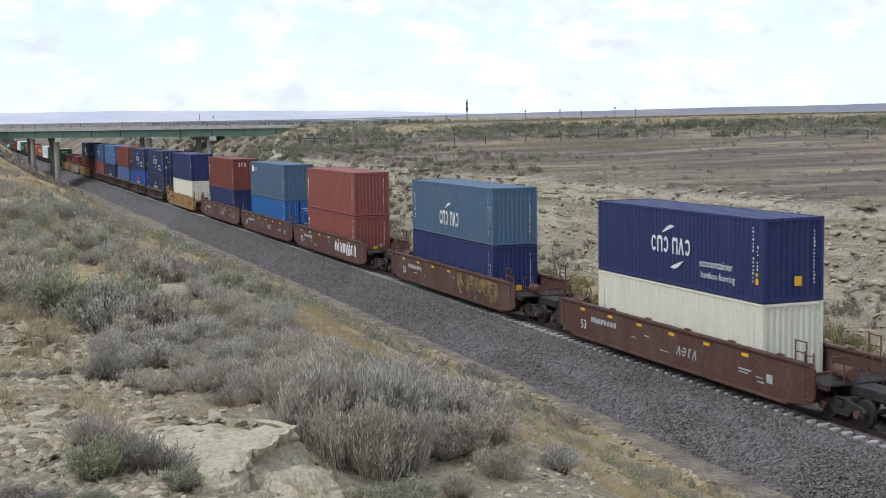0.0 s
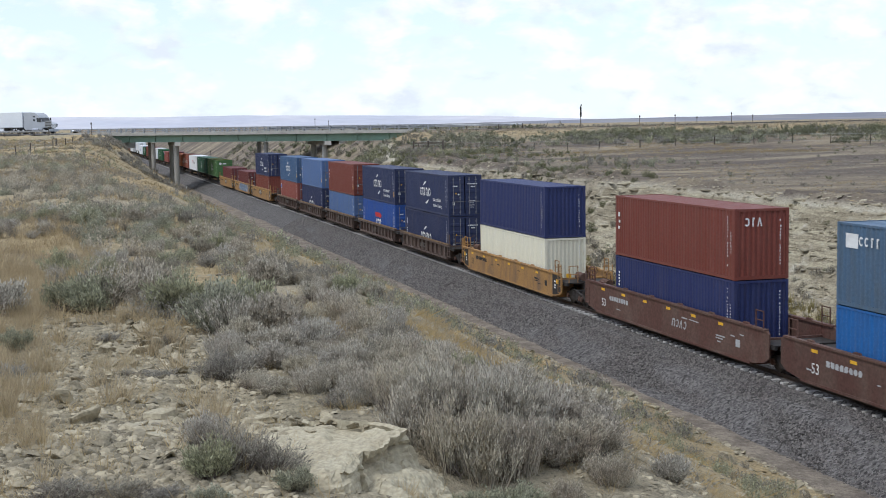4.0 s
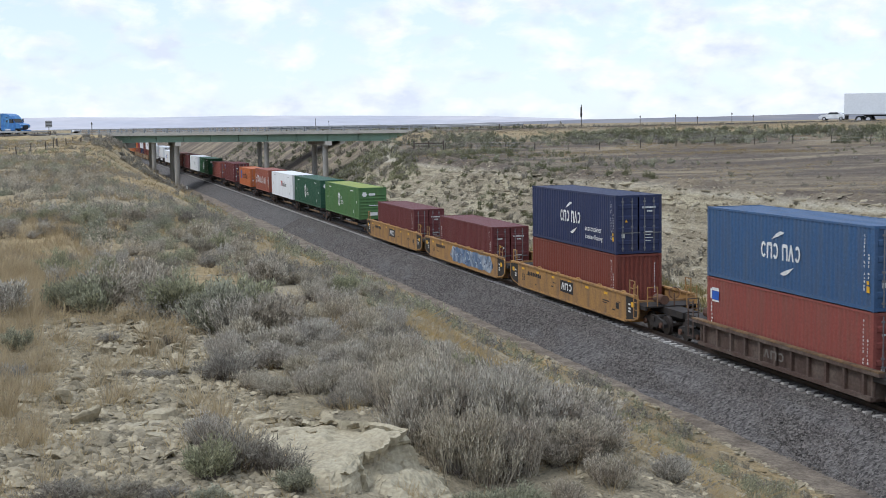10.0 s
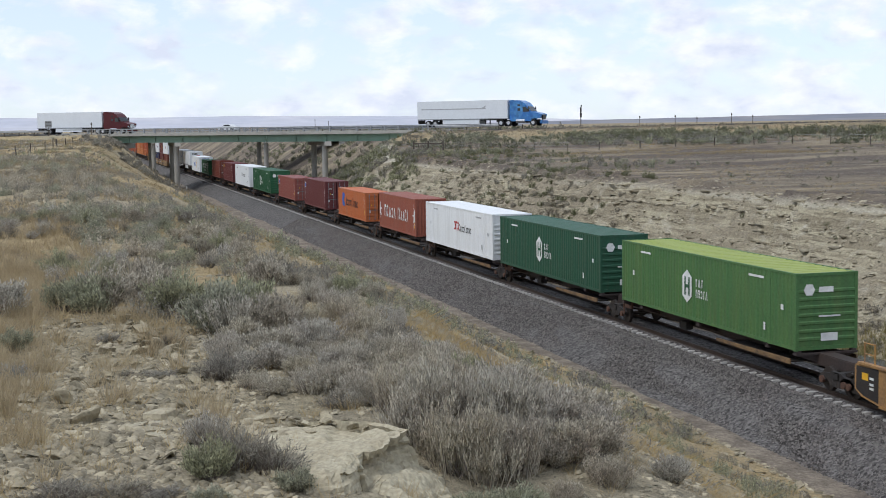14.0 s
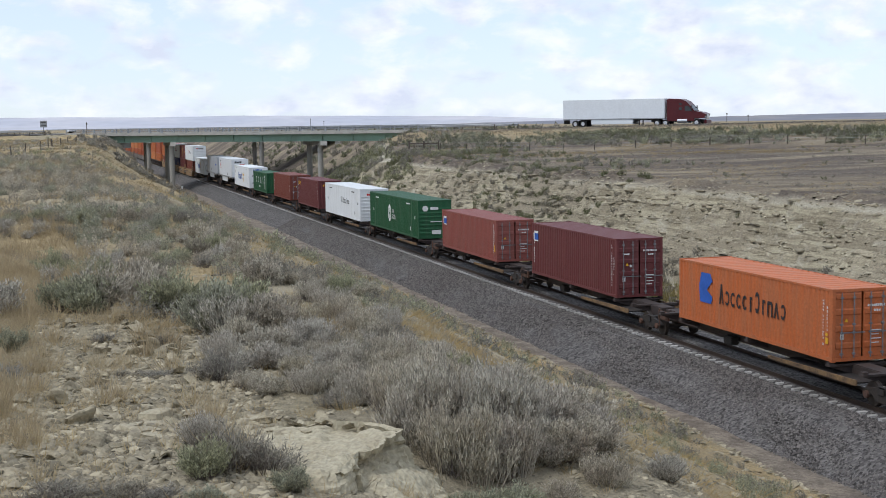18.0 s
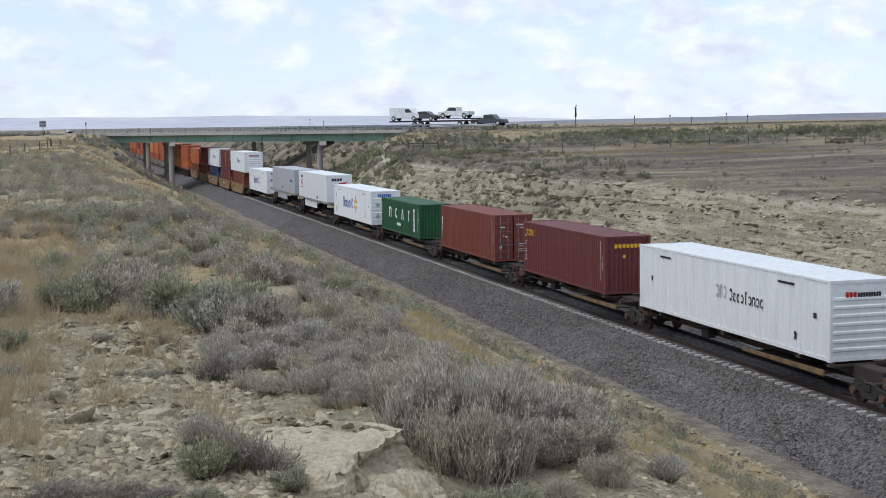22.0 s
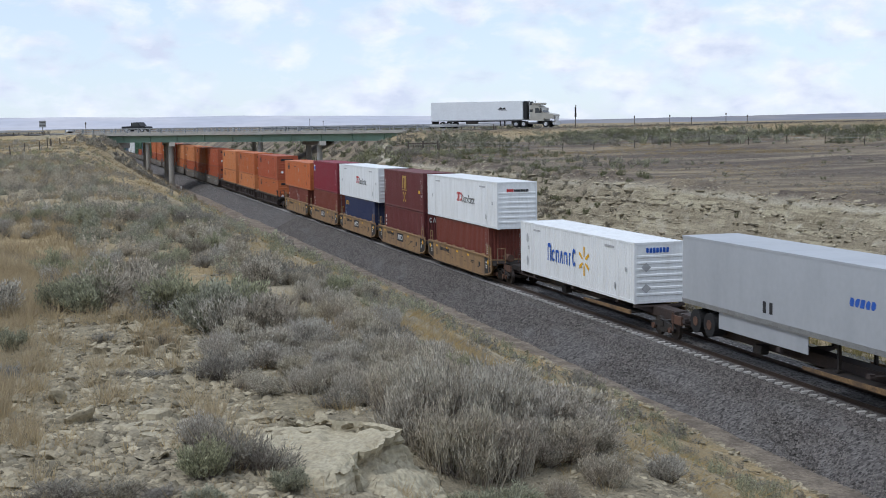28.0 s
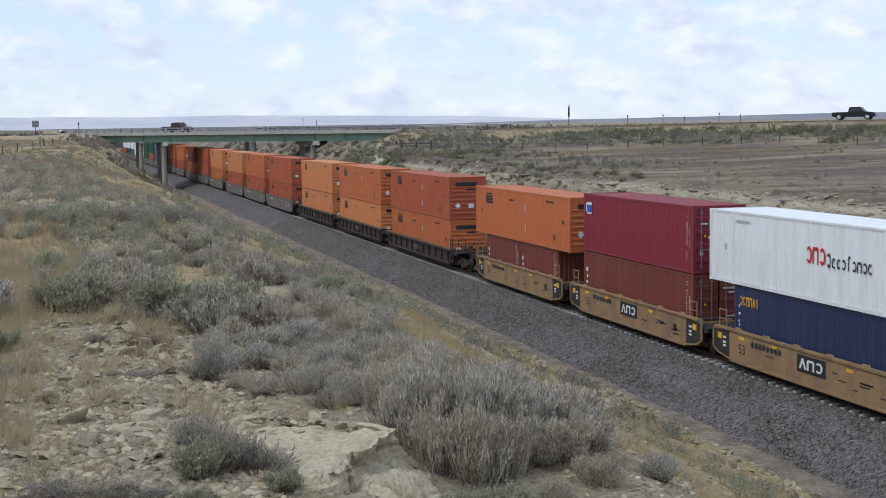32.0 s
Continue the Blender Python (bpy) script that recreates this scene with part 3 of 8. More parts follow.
# standing water in the ditch beyond the track
w = Mesh()
for k in range(40):
    a, c = 50 + k * 2.2, 50 + (k + 1) * 2.2
    w.quad((31.8 + 0.5 * math.sin(a * 0.31), a, -0.98), (34.6 + 0.6 * math.sin(a * 0.17), a, -0.98),
           (34.6 + 0.6 * math.sin(c * 0.17), c, -0.98), (31.8 + 0.5 * math.sin(c * 0.31), c, -0.98))
tagged(new("water", w.data("water", "water")), "shallow muddy water in the ditch", "water", kind="structure")


# distant mesas and ridges on the horizon; their haze is only in the material colour
def ridge(name, label, mat, line, depth, seed):
    """A far landform: a crest line of (x, y, height) with slopes before and behind."""
    r = random.Random(seed)
    vs, fs = [], []
    for x, y, h in line:
        d = Vector((x, y)).normalized()
        j = r.uniform(0.93, 1.05)
        for off, hh in ((-1.0, 0.0), (-0.55, 0.35 * h * j), (-0.25, 0.8 * h), (-0.12, h), (0.5, h * 0.96), (1.0, 0.0)):
            vs.append((x + d.x * depth * off, y + d.y * depth * off, 7.0 + hh))
    n = 6
    for i in range(len(line) - 1):
        for k in range(n - 1):
            fs.append((i * n + k, (i + 1) * n + k, (i + 1) * n + k + 1, i * n + k + 1))
    m = Mesh()
    m.add(vs, fs)
    return tagged(new(name, m.data(name, mat)), label, "landform", kind="structure")


def crest(dist, az0, az1, heights, n, seed):
    r = random.Random(seed)
    out = []
    for i in range(n + 1):
        k = i / n
        a = radians(az0 + (az1 - az0) * k)
        q = k * (len(heights) - 1)
        j = min(int(q), len(heights) - 2)
        h = heights[j] + (heights[j + 1] - heights[j]) * (q - j) + r.uniform(-0.5, 0.5)
        out.append((math.sin(a) * dist, math.cos(a) * dist, max(h, 0.4)))
    return out


ridge("backdrop", "pale mesa on the far horizon, haze painted into its colour", "mesa",
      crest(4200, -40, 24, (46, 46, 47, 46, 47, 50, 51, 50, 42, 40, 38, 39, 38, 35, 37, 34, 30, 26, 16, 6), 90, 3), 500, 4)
ridge("backdrop", "long low ridge of brown hills, haze painted into their colour", "ridge",
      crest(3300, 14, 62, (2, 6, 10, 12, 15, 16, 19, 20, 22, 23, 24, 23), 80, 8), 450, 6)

# ---- the railway ----
def ballast_material():
    m = bpy.data.materials.new("crushed_ballast")
    m.use_nodes = True
    nt = m.node_tree
    b = nt.nodes["Principled BSDF"]
    b.inputs["Roughness"].default_value = 0.95
    geo = nt.nodes.new("ShaderNodeNewGeometry")
    vo = nt.nodes.new("ShaderNodeTexVoronoi")
    vo.inputs["Scale"].default_value = 11.0
    nt.links.new(geo.outputs["Position"], vo.inputs["Vector"])
    sp = nt.nodes.new("ShaderNodeSeparateColor")
    nt.links.new(vo.outputs["Color"], sp.inputs["Color"])
    rp = nt.nodes.new("ShaderNodeValToRGB")
    rp.color_ramp.elements[0].color, rp.color_ramp.elements[1].color = (0.026, 0.023, 0.022, 1), (0.185, 0.172, 0.163, 1)
    nt.links.new(sp.outputs["Red"], rp.inputs["Fac"])
    no = nt.nodes.new("ShaderNodeTexNoise")
    no.inputs["Scale"].default_value, no.inputs["Detail"].default_value = 0.45, 4
    nt.links.new(geo.outputs["Position"], no.inputs["Vector"])
    mr = nt.nodes.new("ShaderNodeMapRange")
    mr.inputs["To Min"].default_value, mr.inputs["To Max"].default_value = 0.75, 1.25
    nt.links.new(no.outputs["Fac"], mr.inputs["Value"])
    hs = nt.nodes.new("ShaderNodeHueSaturation")
    nt.links.new(mr.outputs["Result"], hs.inputs["Value"])
    nt.links.new(rp.outputs["Color"], hs.inputs["Color"])
    nt.links.new(hs.outputs["Color"], b.inputs["Base Color"])
    bp = nt.nodes.new("ShaderNodeBump")
    bp.inputs["Strength"].default_value, bp.inputs["Distance"].default_value = 1.0, 0.05
    nt.links.new(vo.outputs["Distance"], bp.inputs["Height"])
    nt.links.new(bp.outputs["Normal"], b.inputs["Normal"])
    return m


M["ballast"] = ballast_material()
RAILY0, RAILY1 = -40.0, 780.0
b = Mesh()
ys = list(np.arange(RAILY0, 200, 1.0)) + list(np.arange(200, RAILY1 + 1, 10.0))
prof = [(-4.9, -1.50), (-4.35, -1.33), (-3.9, -1.10), (-3.2, -0.74), (-2.5, -0.40), (-2.0, -0.26), (-1.4, -0.255), (-1.12, -0.25), (-1.02, -0.165), (0, -0.16), (1.02, -0.165), (1.12, -0.25), (1.4, -0.255), (2.0, -0.26), (3.0, -0.6), (4.6, -1.2), (5.4, -1.36)]
vs = []
for i, y in enumerate(ys):
    for k, (dx, z) in enumerate(prof):
        out = abs(dx) > 1.5
        vs.append((TRACK + dx + (0.35 * (value_noise(y, k * 7.0, 3.0) - 0.5) if out else 0), y, z + (0.12 * (value_noise(y + 9, k * 5.0, 1.7) - 0.5) if out else 0)))
n = len(prof)
b.add(vs, [(i * n + k, i * n + k + 1, (i + 1) * n + k + 1, (i + 1) * n + k) for i in range(len(ys) - 1) for k in range(n - 1)])
ballast = tagged(new("ballast_bed", b.data("ballast_bed", "ballast", True)), "sloping shoulder of grey crushed ballast", "ballast", kind="structure")
# loose stones on the shoulder that faces the camera
ns = 85000
sy = 22 + 125 * rng.random(ns) ** 1.25
sx = TRACK - 1.35 - 3.25 * rng.random(ns)
px = np.array([p[0] for p in prof])
pz = np.array([p[1] for p in prof])
sz = np.interp(sx - TRACK, px, pz) + 0.0
size = rng.uniform(0.028, 0.062, ns) * (1 + sy / 200)
oct_v = np.array([(1, 0, 0), (-1, 0, 0), (0, 1, 0), (0, -1, 0), (0, 0, 1), (0, 0, -1)], float)
oct_f = np.array([(0, 2, 4), (2, 1, 4), (1, 3, 4), (3, 0, 4)])
jit = rng.uniform(0.55, 1.3, (ns, 6, 1))
vs = oct_v[None] * jit * size[:, None, None]
spin = rng.uniform(0, 6.28, ns)
cs, sn = np.cos(spin)[:, None], np.sin(spin)[:, None]
vs = np.stack([vs[..., 0] * cs - vs[..., 1] * sn, vs[..., 0] * sn + vs[..., 1] * cs, vs[..., 2] * 0.9 + vs[..., 0] * rng.uniform(-0.5, 0.5, (ns, 1))], -1)
vs += np.stack([sx, sy, sz], -1)[:, None, :]
fs = oct_f[None] + (np.arange(ns) * 6)[:, None, None]
ob = tagged(new("loose_ballast", arrays("loose_ballast", vs.reshape(-1, 3), fs.reshape(-1, 3), "ballast_stone")), "loose grey ballast stones", "stones", kind="stuff")

track = thing("railway_track", "steel rails on concrete ties in grey ballast", "track", kind="structure")
for s in (-1, 1):
    m = Mesh()
    prof_r = [(-0.075, -0.18), (0.075, -0.18), (0.075, -0.165), (0.012, -0.145), (0.012, -0.045), (0.036, -0.035), (0.036, -0.004), (0.02, 0.0), (-0.02, 0.0), (-0.036, -0.004), (-0.036, -0.035), (-0.012, -0.045), (-0.012, -0.145), (-0.075, -0.165)]
    m.prism([(TRACK + s * 0.755 + p, z) for p, z in prof_r], 1, RAILY0, RAILY1)
    part("rail", m, "rail", track)
tie = Mesh()
tie.prism([(-0.13, -0.42), (0.13, -0.42), (0.095, -0.180), (0.08, -0.172), (-0.08, -0.172), (-0.095, -0.180)], 0, -1.32, 1.32)
tie_me = tie.data("tie", "tie")
rest = Mesh()
tr = random.Random(5)
for i in range(int((RAILY1 - RAILY0) / 0.61)):
    y = RAILY0 + i * 0.61
    if 24 < y < 205:
        ob = part("tie", tie_me, "tie", track)
        ob.location = (TRACK + tr.uniform(-0.03, 0.03), y, tr.uniform(-0.012, 0.008))
        ob.rotation_euler = (0, 0, tr.uniform(-0.012, 0.012))
    else:
        rest.box(TRACK - 1.3, TRACK + 1.3, y - 0.12, y + 0.12, -0.42, -0.185)
part("far_ties", rest, "tie", track)["kind"] = "stuff"

# ---- the highway and its two bridges ----
ROADA = math.degrees(math.atan2(ROADU[1], ROADU[0]))


def road_point(u, r):
    p = ROAD0 + ROADU * u + ROADN * r
    return float(p[0]), float(p[1])


# left and right ends of the bridge decks, along the road
SPANS = {0.0: (-25.0, 45.5), FAR_ROAD: (-68.0, 3.0)}


def carriageway(name, off, label):
    m = Mesh()
    us = list(range(-1240, 1241, 10))
    for a, c in zip(us[:-1], us[1:]):
        pa, pb, pc, pd = road_point(a, off + 6.0), road_point(c, off + 6.0), road_point(c, off - 6.0), road_point(a, off - 6.0)
        za, zc = float(road_z(a)), float(road_z(c))
        for z0, z1 in ((0.0, 0.0), (-0.18, -0.18)):
            m.quad((*pa, za + z0), (*pb, zc + z1), (*pc, zc + z1), (*pd, za + z0))
        m.quad((*pa, za), (*pb, zc), (*pb, zc - 0.18), (*pa, za - 0.18))
        m.quad((*pd, za), (*pc, zc), (*pc, zc - 0.18), (*pd, za - 0.18))
    return tagged(new(name, m.data(name, "asphalt")), label, "road", kind="structure")


carriageway("road", 0.0, "grey asphalt carriageway of a highway")
carriageway("road", FAR_ROAD, "grey asphalt carriageway of the opposite lanes")


def bridge(off, bents):
    """A steel girder bridge on paired round concrete columns, in road space: x along, y towards the camera's side."""
    u0, u1 = SPANS[off]
    br = thing("highway_bridge", "green steel girder highway bridge on round concrete columns", "bridge", "highway bridges")
    x0, y0 = road_point((u0 + u1) / 2, off)
    br.matrix_world = pose(x0, y0, 0, 0, 0, ROADA)
    half = (u1 - u0) / 2
    zd = float(road_z(0)) - 0.19
    m = Mesh()
    m.box(-half, half, -6.3, 6.3, zd - 0.22, zd)
    part("deck", m, "concrete", br, "grey concrete deck slab")
    for s in (-1, 1):
        m = Mesh()
        m.box(-half, half, s * 6.1 - 0.2, s * 6.1 + 0.2, zd + 0.004, zd + 0.26)
        part("kerb", m, "concrete", br, "grey concrete kerb")
        rail = Mesh()
        rail.box(-half - 6, half + 6, s * 6.1 - 0.05, s * 6.1 + 0.05, zd + 0.92, zd + 1.10)
        rail.box(-half, half, s * 6.1 - 0.04, s * 6.1 + 0.04, zd + 0.55, zd + 0.63)
        part("bridge_rail", rail, "galv", br, "grey steel rail")
        post = Mesh()
        post.box(-0.09, 0.09, -0.11, 0.11, 0, 0.86)
        pm = post.data("rail_post", "galv")
        k = int(2 * half / 2.6)
        for i in range(k + 1):
            ob = part("rail_post", pm, "galv", br)
            ob.location = (-half + i * 2 * half / k, s * 6.1, zd + 0.25)
    for i, y in enumerate((-5.2, -1.75, 1.75, 5.2)):
        g = Mesh()
        zt, zb = zd - 0.22, zd - 1.42
        g.prism([(y - 0.22, zt), (y + 0.22, zt), (y + 0.22, zt - 0.04), (y + 0.02, zt - 0.04), (y + 0.02, zb + 0.05), (y + 0.25, zb + 0.05), (y + 0.25, zb),
                 (y - 0.25, zb), (y - 0.25, zb + 0.05), (y - 0.02, zb + 0.05), (y - 0.02, zt - 0.04), (y - 0.22, zt - 0.04)], 0, -half, half)
        go = part("girder", g, "girder", br, "green painted steel girder")
        st = Mesh()
        st.box(-0.02, 0.02, y - 0.2, y + 0.2, zb + 0.05, zt - 0.04)
        sm = st.data("stiffener", "girder")
        if i in (0, 3):
            for q in range(int(2 * half / 6)):
                ob = part("stiffener", sm, "girder", go)
                ob.location = (-half + 3 + q * 6, 0, 0)
    for u in bents:
        bx = u - (u0 + u1) / 2
        k = 0.966          # the bents stand parallel to the track, askew to the road
        cap = Mesh()
        cap.prism([(bx + k * 5.9 - 0.6, -5.9), (bx + k * 5.9 + 0.6, -5.9), (bx - k * 5.9 + 0.6, 5.9), (bx - k * 5.9 - 0.6, 5.9)], 2, zd - 2.1, zd - 1.42)
        bent = part("bent", cap, "concrete", br, "concrete cap beam")
        for y in (-3.6, 3.6):
            wx, wy = road_point(u + k * y, off + y)
            c = Mesh()
            zb = gz(wx, wy) - 0.6
            c.cyl(2, (bx + k * y, -y, (zd - 2.1 + zb) / 2), 0.47, (zd - 2.1 - zb) / 2, 20)
            part("column", c.data("column", "concrete", False), "concrete", bent, "round concrete column")
    for s, ux in ((-1, -half), (1, half)):
        a = Mesh()
        a.box(min(ux, ux + s * 1.0), max(ux, ux + s * 1.0), -6.6, 6.6, zd - 2.6, zd + 0.15)
        a.box(min(ux, ux + s * 4.0), max(ux, ux + s * 4.0), -6.6, -6.2, zd - 2.4, zd + 0.3)
        a.box(min(ux, ux + s * 4.0), max(ux, ux + s * 4.0), 6.2, 6.6, zd - 2.4, zd + 0.3)
        part("abutment", a, "concrete", br, "concrete abutment and wing walls")
    return br


bridge(0.0, (-10.3, 21.0))
bridge(FAR_ROAD, (-50.3, -20.4))


# ---- the train ----
TRAIN = []     # (thing, place along the track at 0 s, height, sideways)


def ride(ob, s, z=0.0, x=0.0):
    """Puts a thing on the train: s is its place along the track at 0 s."""
    TRAIN.append((ob, s, z, x))
    ob.matrix_world = pose(TRACK + x, s, z)
    return ob


class Signs(Mesh):
    """Flat marks on one face of a box; u runs to the right as one reads, v up."""

    def __init__(self, face, length, width, height, proud=0.004):
        self.v, self.f, self.pieces = [], [], []
        self.face, self.L, self.W, self.H, self.p = face, length, width, height, proud

    def at(self, u, v, d):
        if self.face == "side":
            return (-self.W / 2 - self.p - d, self.L / 2 - u, v)
        return (-self.W / 2 + u, -self.L / 2 - self.p - d, v)

    def poly(self, pts):
        n = len(pts)
        piece = ([self.at(u, v, 0) for u, v in pts] + [self.at(u, v, 0.004) for u, v in pts],
                 [tuple(range(n)), tuple(range(n, 2 * n))] + [(i, (i + 1) % n, n + (i + 1) % n, n + i) for i in range(n)])
        self.pieces.append(piece)
        self.add(*piece)

    def rect(self, u, v, w, h, lean=0.0):
        self.poly([(u, v), (u + w, v), (u + w + lean, v + h), (u + lean, v + h)])

    def glyphs(self, u, v, w, h, count, seed, gap=0.22, lean=0.0, low=1.0):
        """Letter-sized strokes in a row; returns where the row ends."""
        r = random.Random(seed)
        step = w / count
        for i in range(count):
            a, b = u + i * step, step * (1 - gap)
            if h > 0.3:
                self.mark(a, v, b, h * (1.0 if i == 0 or r.random() < 0.2 else low), lean, r.randrange(5))
                continue
            c = min(0.32 * b, 0.3 * h)
            cut = [r.random() < 0.45 for _ in range(4)]
            pts = []
            for k, (p, q) in enumerate(((0, 0), (b, 0), (b, h), (0, h))):
                lx = lean * q / h
                dx, dy = (c if p == 0 else -c), (c if q == 0 else -c)
                one, two_ = (p + dx, q), (p, q + dy)
                if cut[k]:
                    pts += [two_, one] if k in (0, 2) else [one, two_]
                else:
                    pts.append((p, q))
            self.poly([(a + p + lean * q / h, v + q) for p, q in pts])
        return u + w

    def mark(self, u, v, w, h, lean, kind):
        """One plain shape of a wordmark: a thick bow, a peak, an arch or a hook."""
        sk = lambda pts: self.poly([(u + p * w + lean * q, v + q * h) for p, q in pts])
        if kind in (0, 1):
            turn = 180 if kind else 0
            ring = [(0.5 + 0.5 * math.cos(math.radians(d + turn)), 0.5 + 0.5 * math.sin(math.radians(d + turn))) for d in range(-140, 141, 28)]
            core = [(0.5 + 0.27 * math.cos(math.radians(d + turn)), 0.5 + 0.32 * math.sin(math.radians(d + turn))) for d in range(140, -141, -28)]
            sk(ring + core)
        elif kind == 2:
            sk([(0, 0), (0.24, 0), (0.5, 0.70), (0.76, 0), (1, 0), (0.62, 1), (0.38, 1)])
        elif kind == 3:
            sk([(0, 0), (0.24, 0), (0.24, 0.78), (0.76, 0.78), (0.76, 0), (1, 0), (1, 0.86), (0.86, 1), (0.14, 1), (0, 0.86)])
        else:
            sk([(0.3, 0), (0.56, 0), (0.56, 0.8), (0.8, 0.8), (0.8, 1), (0.3, 1)])

    def column(self, u, v, h, count, seed, w=0.055):
        r = random.Random(seed)
        step = h / count
        for i in range(count):
            if r.random() < 0.88:
                self.rect(u + (0.3 * w if r.random() < 0.3 else 0), v + i * step, w * r.choice((0.6, 0.8, 1.0)), step * r.choice((0.45, 0.6, 0.7)))

    def disc(self, u, v, r, n=14, squash=1.0):
        self.poly([(u + r * math.cos(2 * math.pi * i / n), v + r * squash * math.sin(2 * math.pi * i / n)) for i in range(n)])

    def crescent(self, u, v, w, h, flip):
        k = 7
        top, low = [], []
        for i in range(k + 1):
            q = i / k
            y = h * math.sin(q * math.pi * 0.5)
            t = 0.40 * h * math.sin(math.pi * min(1, q * 0.9 + 0.1)) * q ** 0.6
            top.append((u + w * q, v + y + t))
            low.append((u + w * q, v + y - t))
        pts = top + low[::-1]
        if flip:
            pts = [(2 * u + w - a, 2 * v - b) for a, b in pts]
        self.poly(pts)


WALLS = {}


def wall_mesh(mat, L, H, W, side):
    """A corrugated steel side, posts excluded."""
    key = (mat, L, H, W, side)
    if key not in WALLS:
        m = Mesh()
        o, q = W / 2 - 0.012, W / 2 - 0.05
        n = max(4, round((L - 0.3) / 0.278))
        st = (L - 0.3) / n
        line = []
        for i in range(n):
            a = -L / 2 + 0.15 + i * st
            line += [(a, o), (a + st * 0.26, o), (a + st * 0.5, q), (a + st * 0.76, q)]
        line.append((L / 2 - 0.15, o))
        z0, z1 = 0.15, H - 0.07
        vs = [(side * x, y, z) for y, x in line for z in (z0, z1)]
        m.add(vs, [(2 * i, 2 * i + 2, 2 * i + 3, 2 * i + 1) for i in range(len(line) - 1)])
        back = W / 2 - 0.065
        m.quad((side * back, -L / 2 + 0.15, z0), (side * back, L / 2 - 0.15, z0), (side * back, L / 2 - 0.15, z1), (side * back, -L / 2 + 0.15, z1))
        WALLS[key] = m.data("side_wall", mat)
    return WALLS[key]


def end_wall(m, L, H, W, sign, ribs):
    y = sign * (L / 2 - 0.03)
    if ribs:
        line = [(y - sign * 0.04, 0.15), (y, 0.15)]
        for i in range(7):
            z = 0.35 + i * (H * 0.62) / 6
            line += [(y, z), (y + sign * 0.028, z + 0.04), (y + sign * 0.028, z + 0.12), (y, z + 0.16)]
        line += [(y, H - 0.08), (y - sign * 0.04, H - 0.08)]
        m.prism(line, 0, -W / 2 + 0.1, W / 2 - 0.1)
    else:
        n = 9
        st = (W - 0.3) / n
        line = []
        for i in range(n):
            a = -W / 2 + 0.15 + i * st
            line += [(a, y), (a + st * 0.28, y), (a + st * 0.5, y - sign * 0.045), (a + st * 0.78, y - sign * 0.045)]
        line.append((W / 2 - 0.15, y))
        m.add([(a, b, z) for a, b in line for z in (0.15, H - 0.08)], [(2 * i, 2 * i + 2, 2 * i + 3, 2 * i + 1) for i in range(len(line) - 1)])


FRAMES = {}


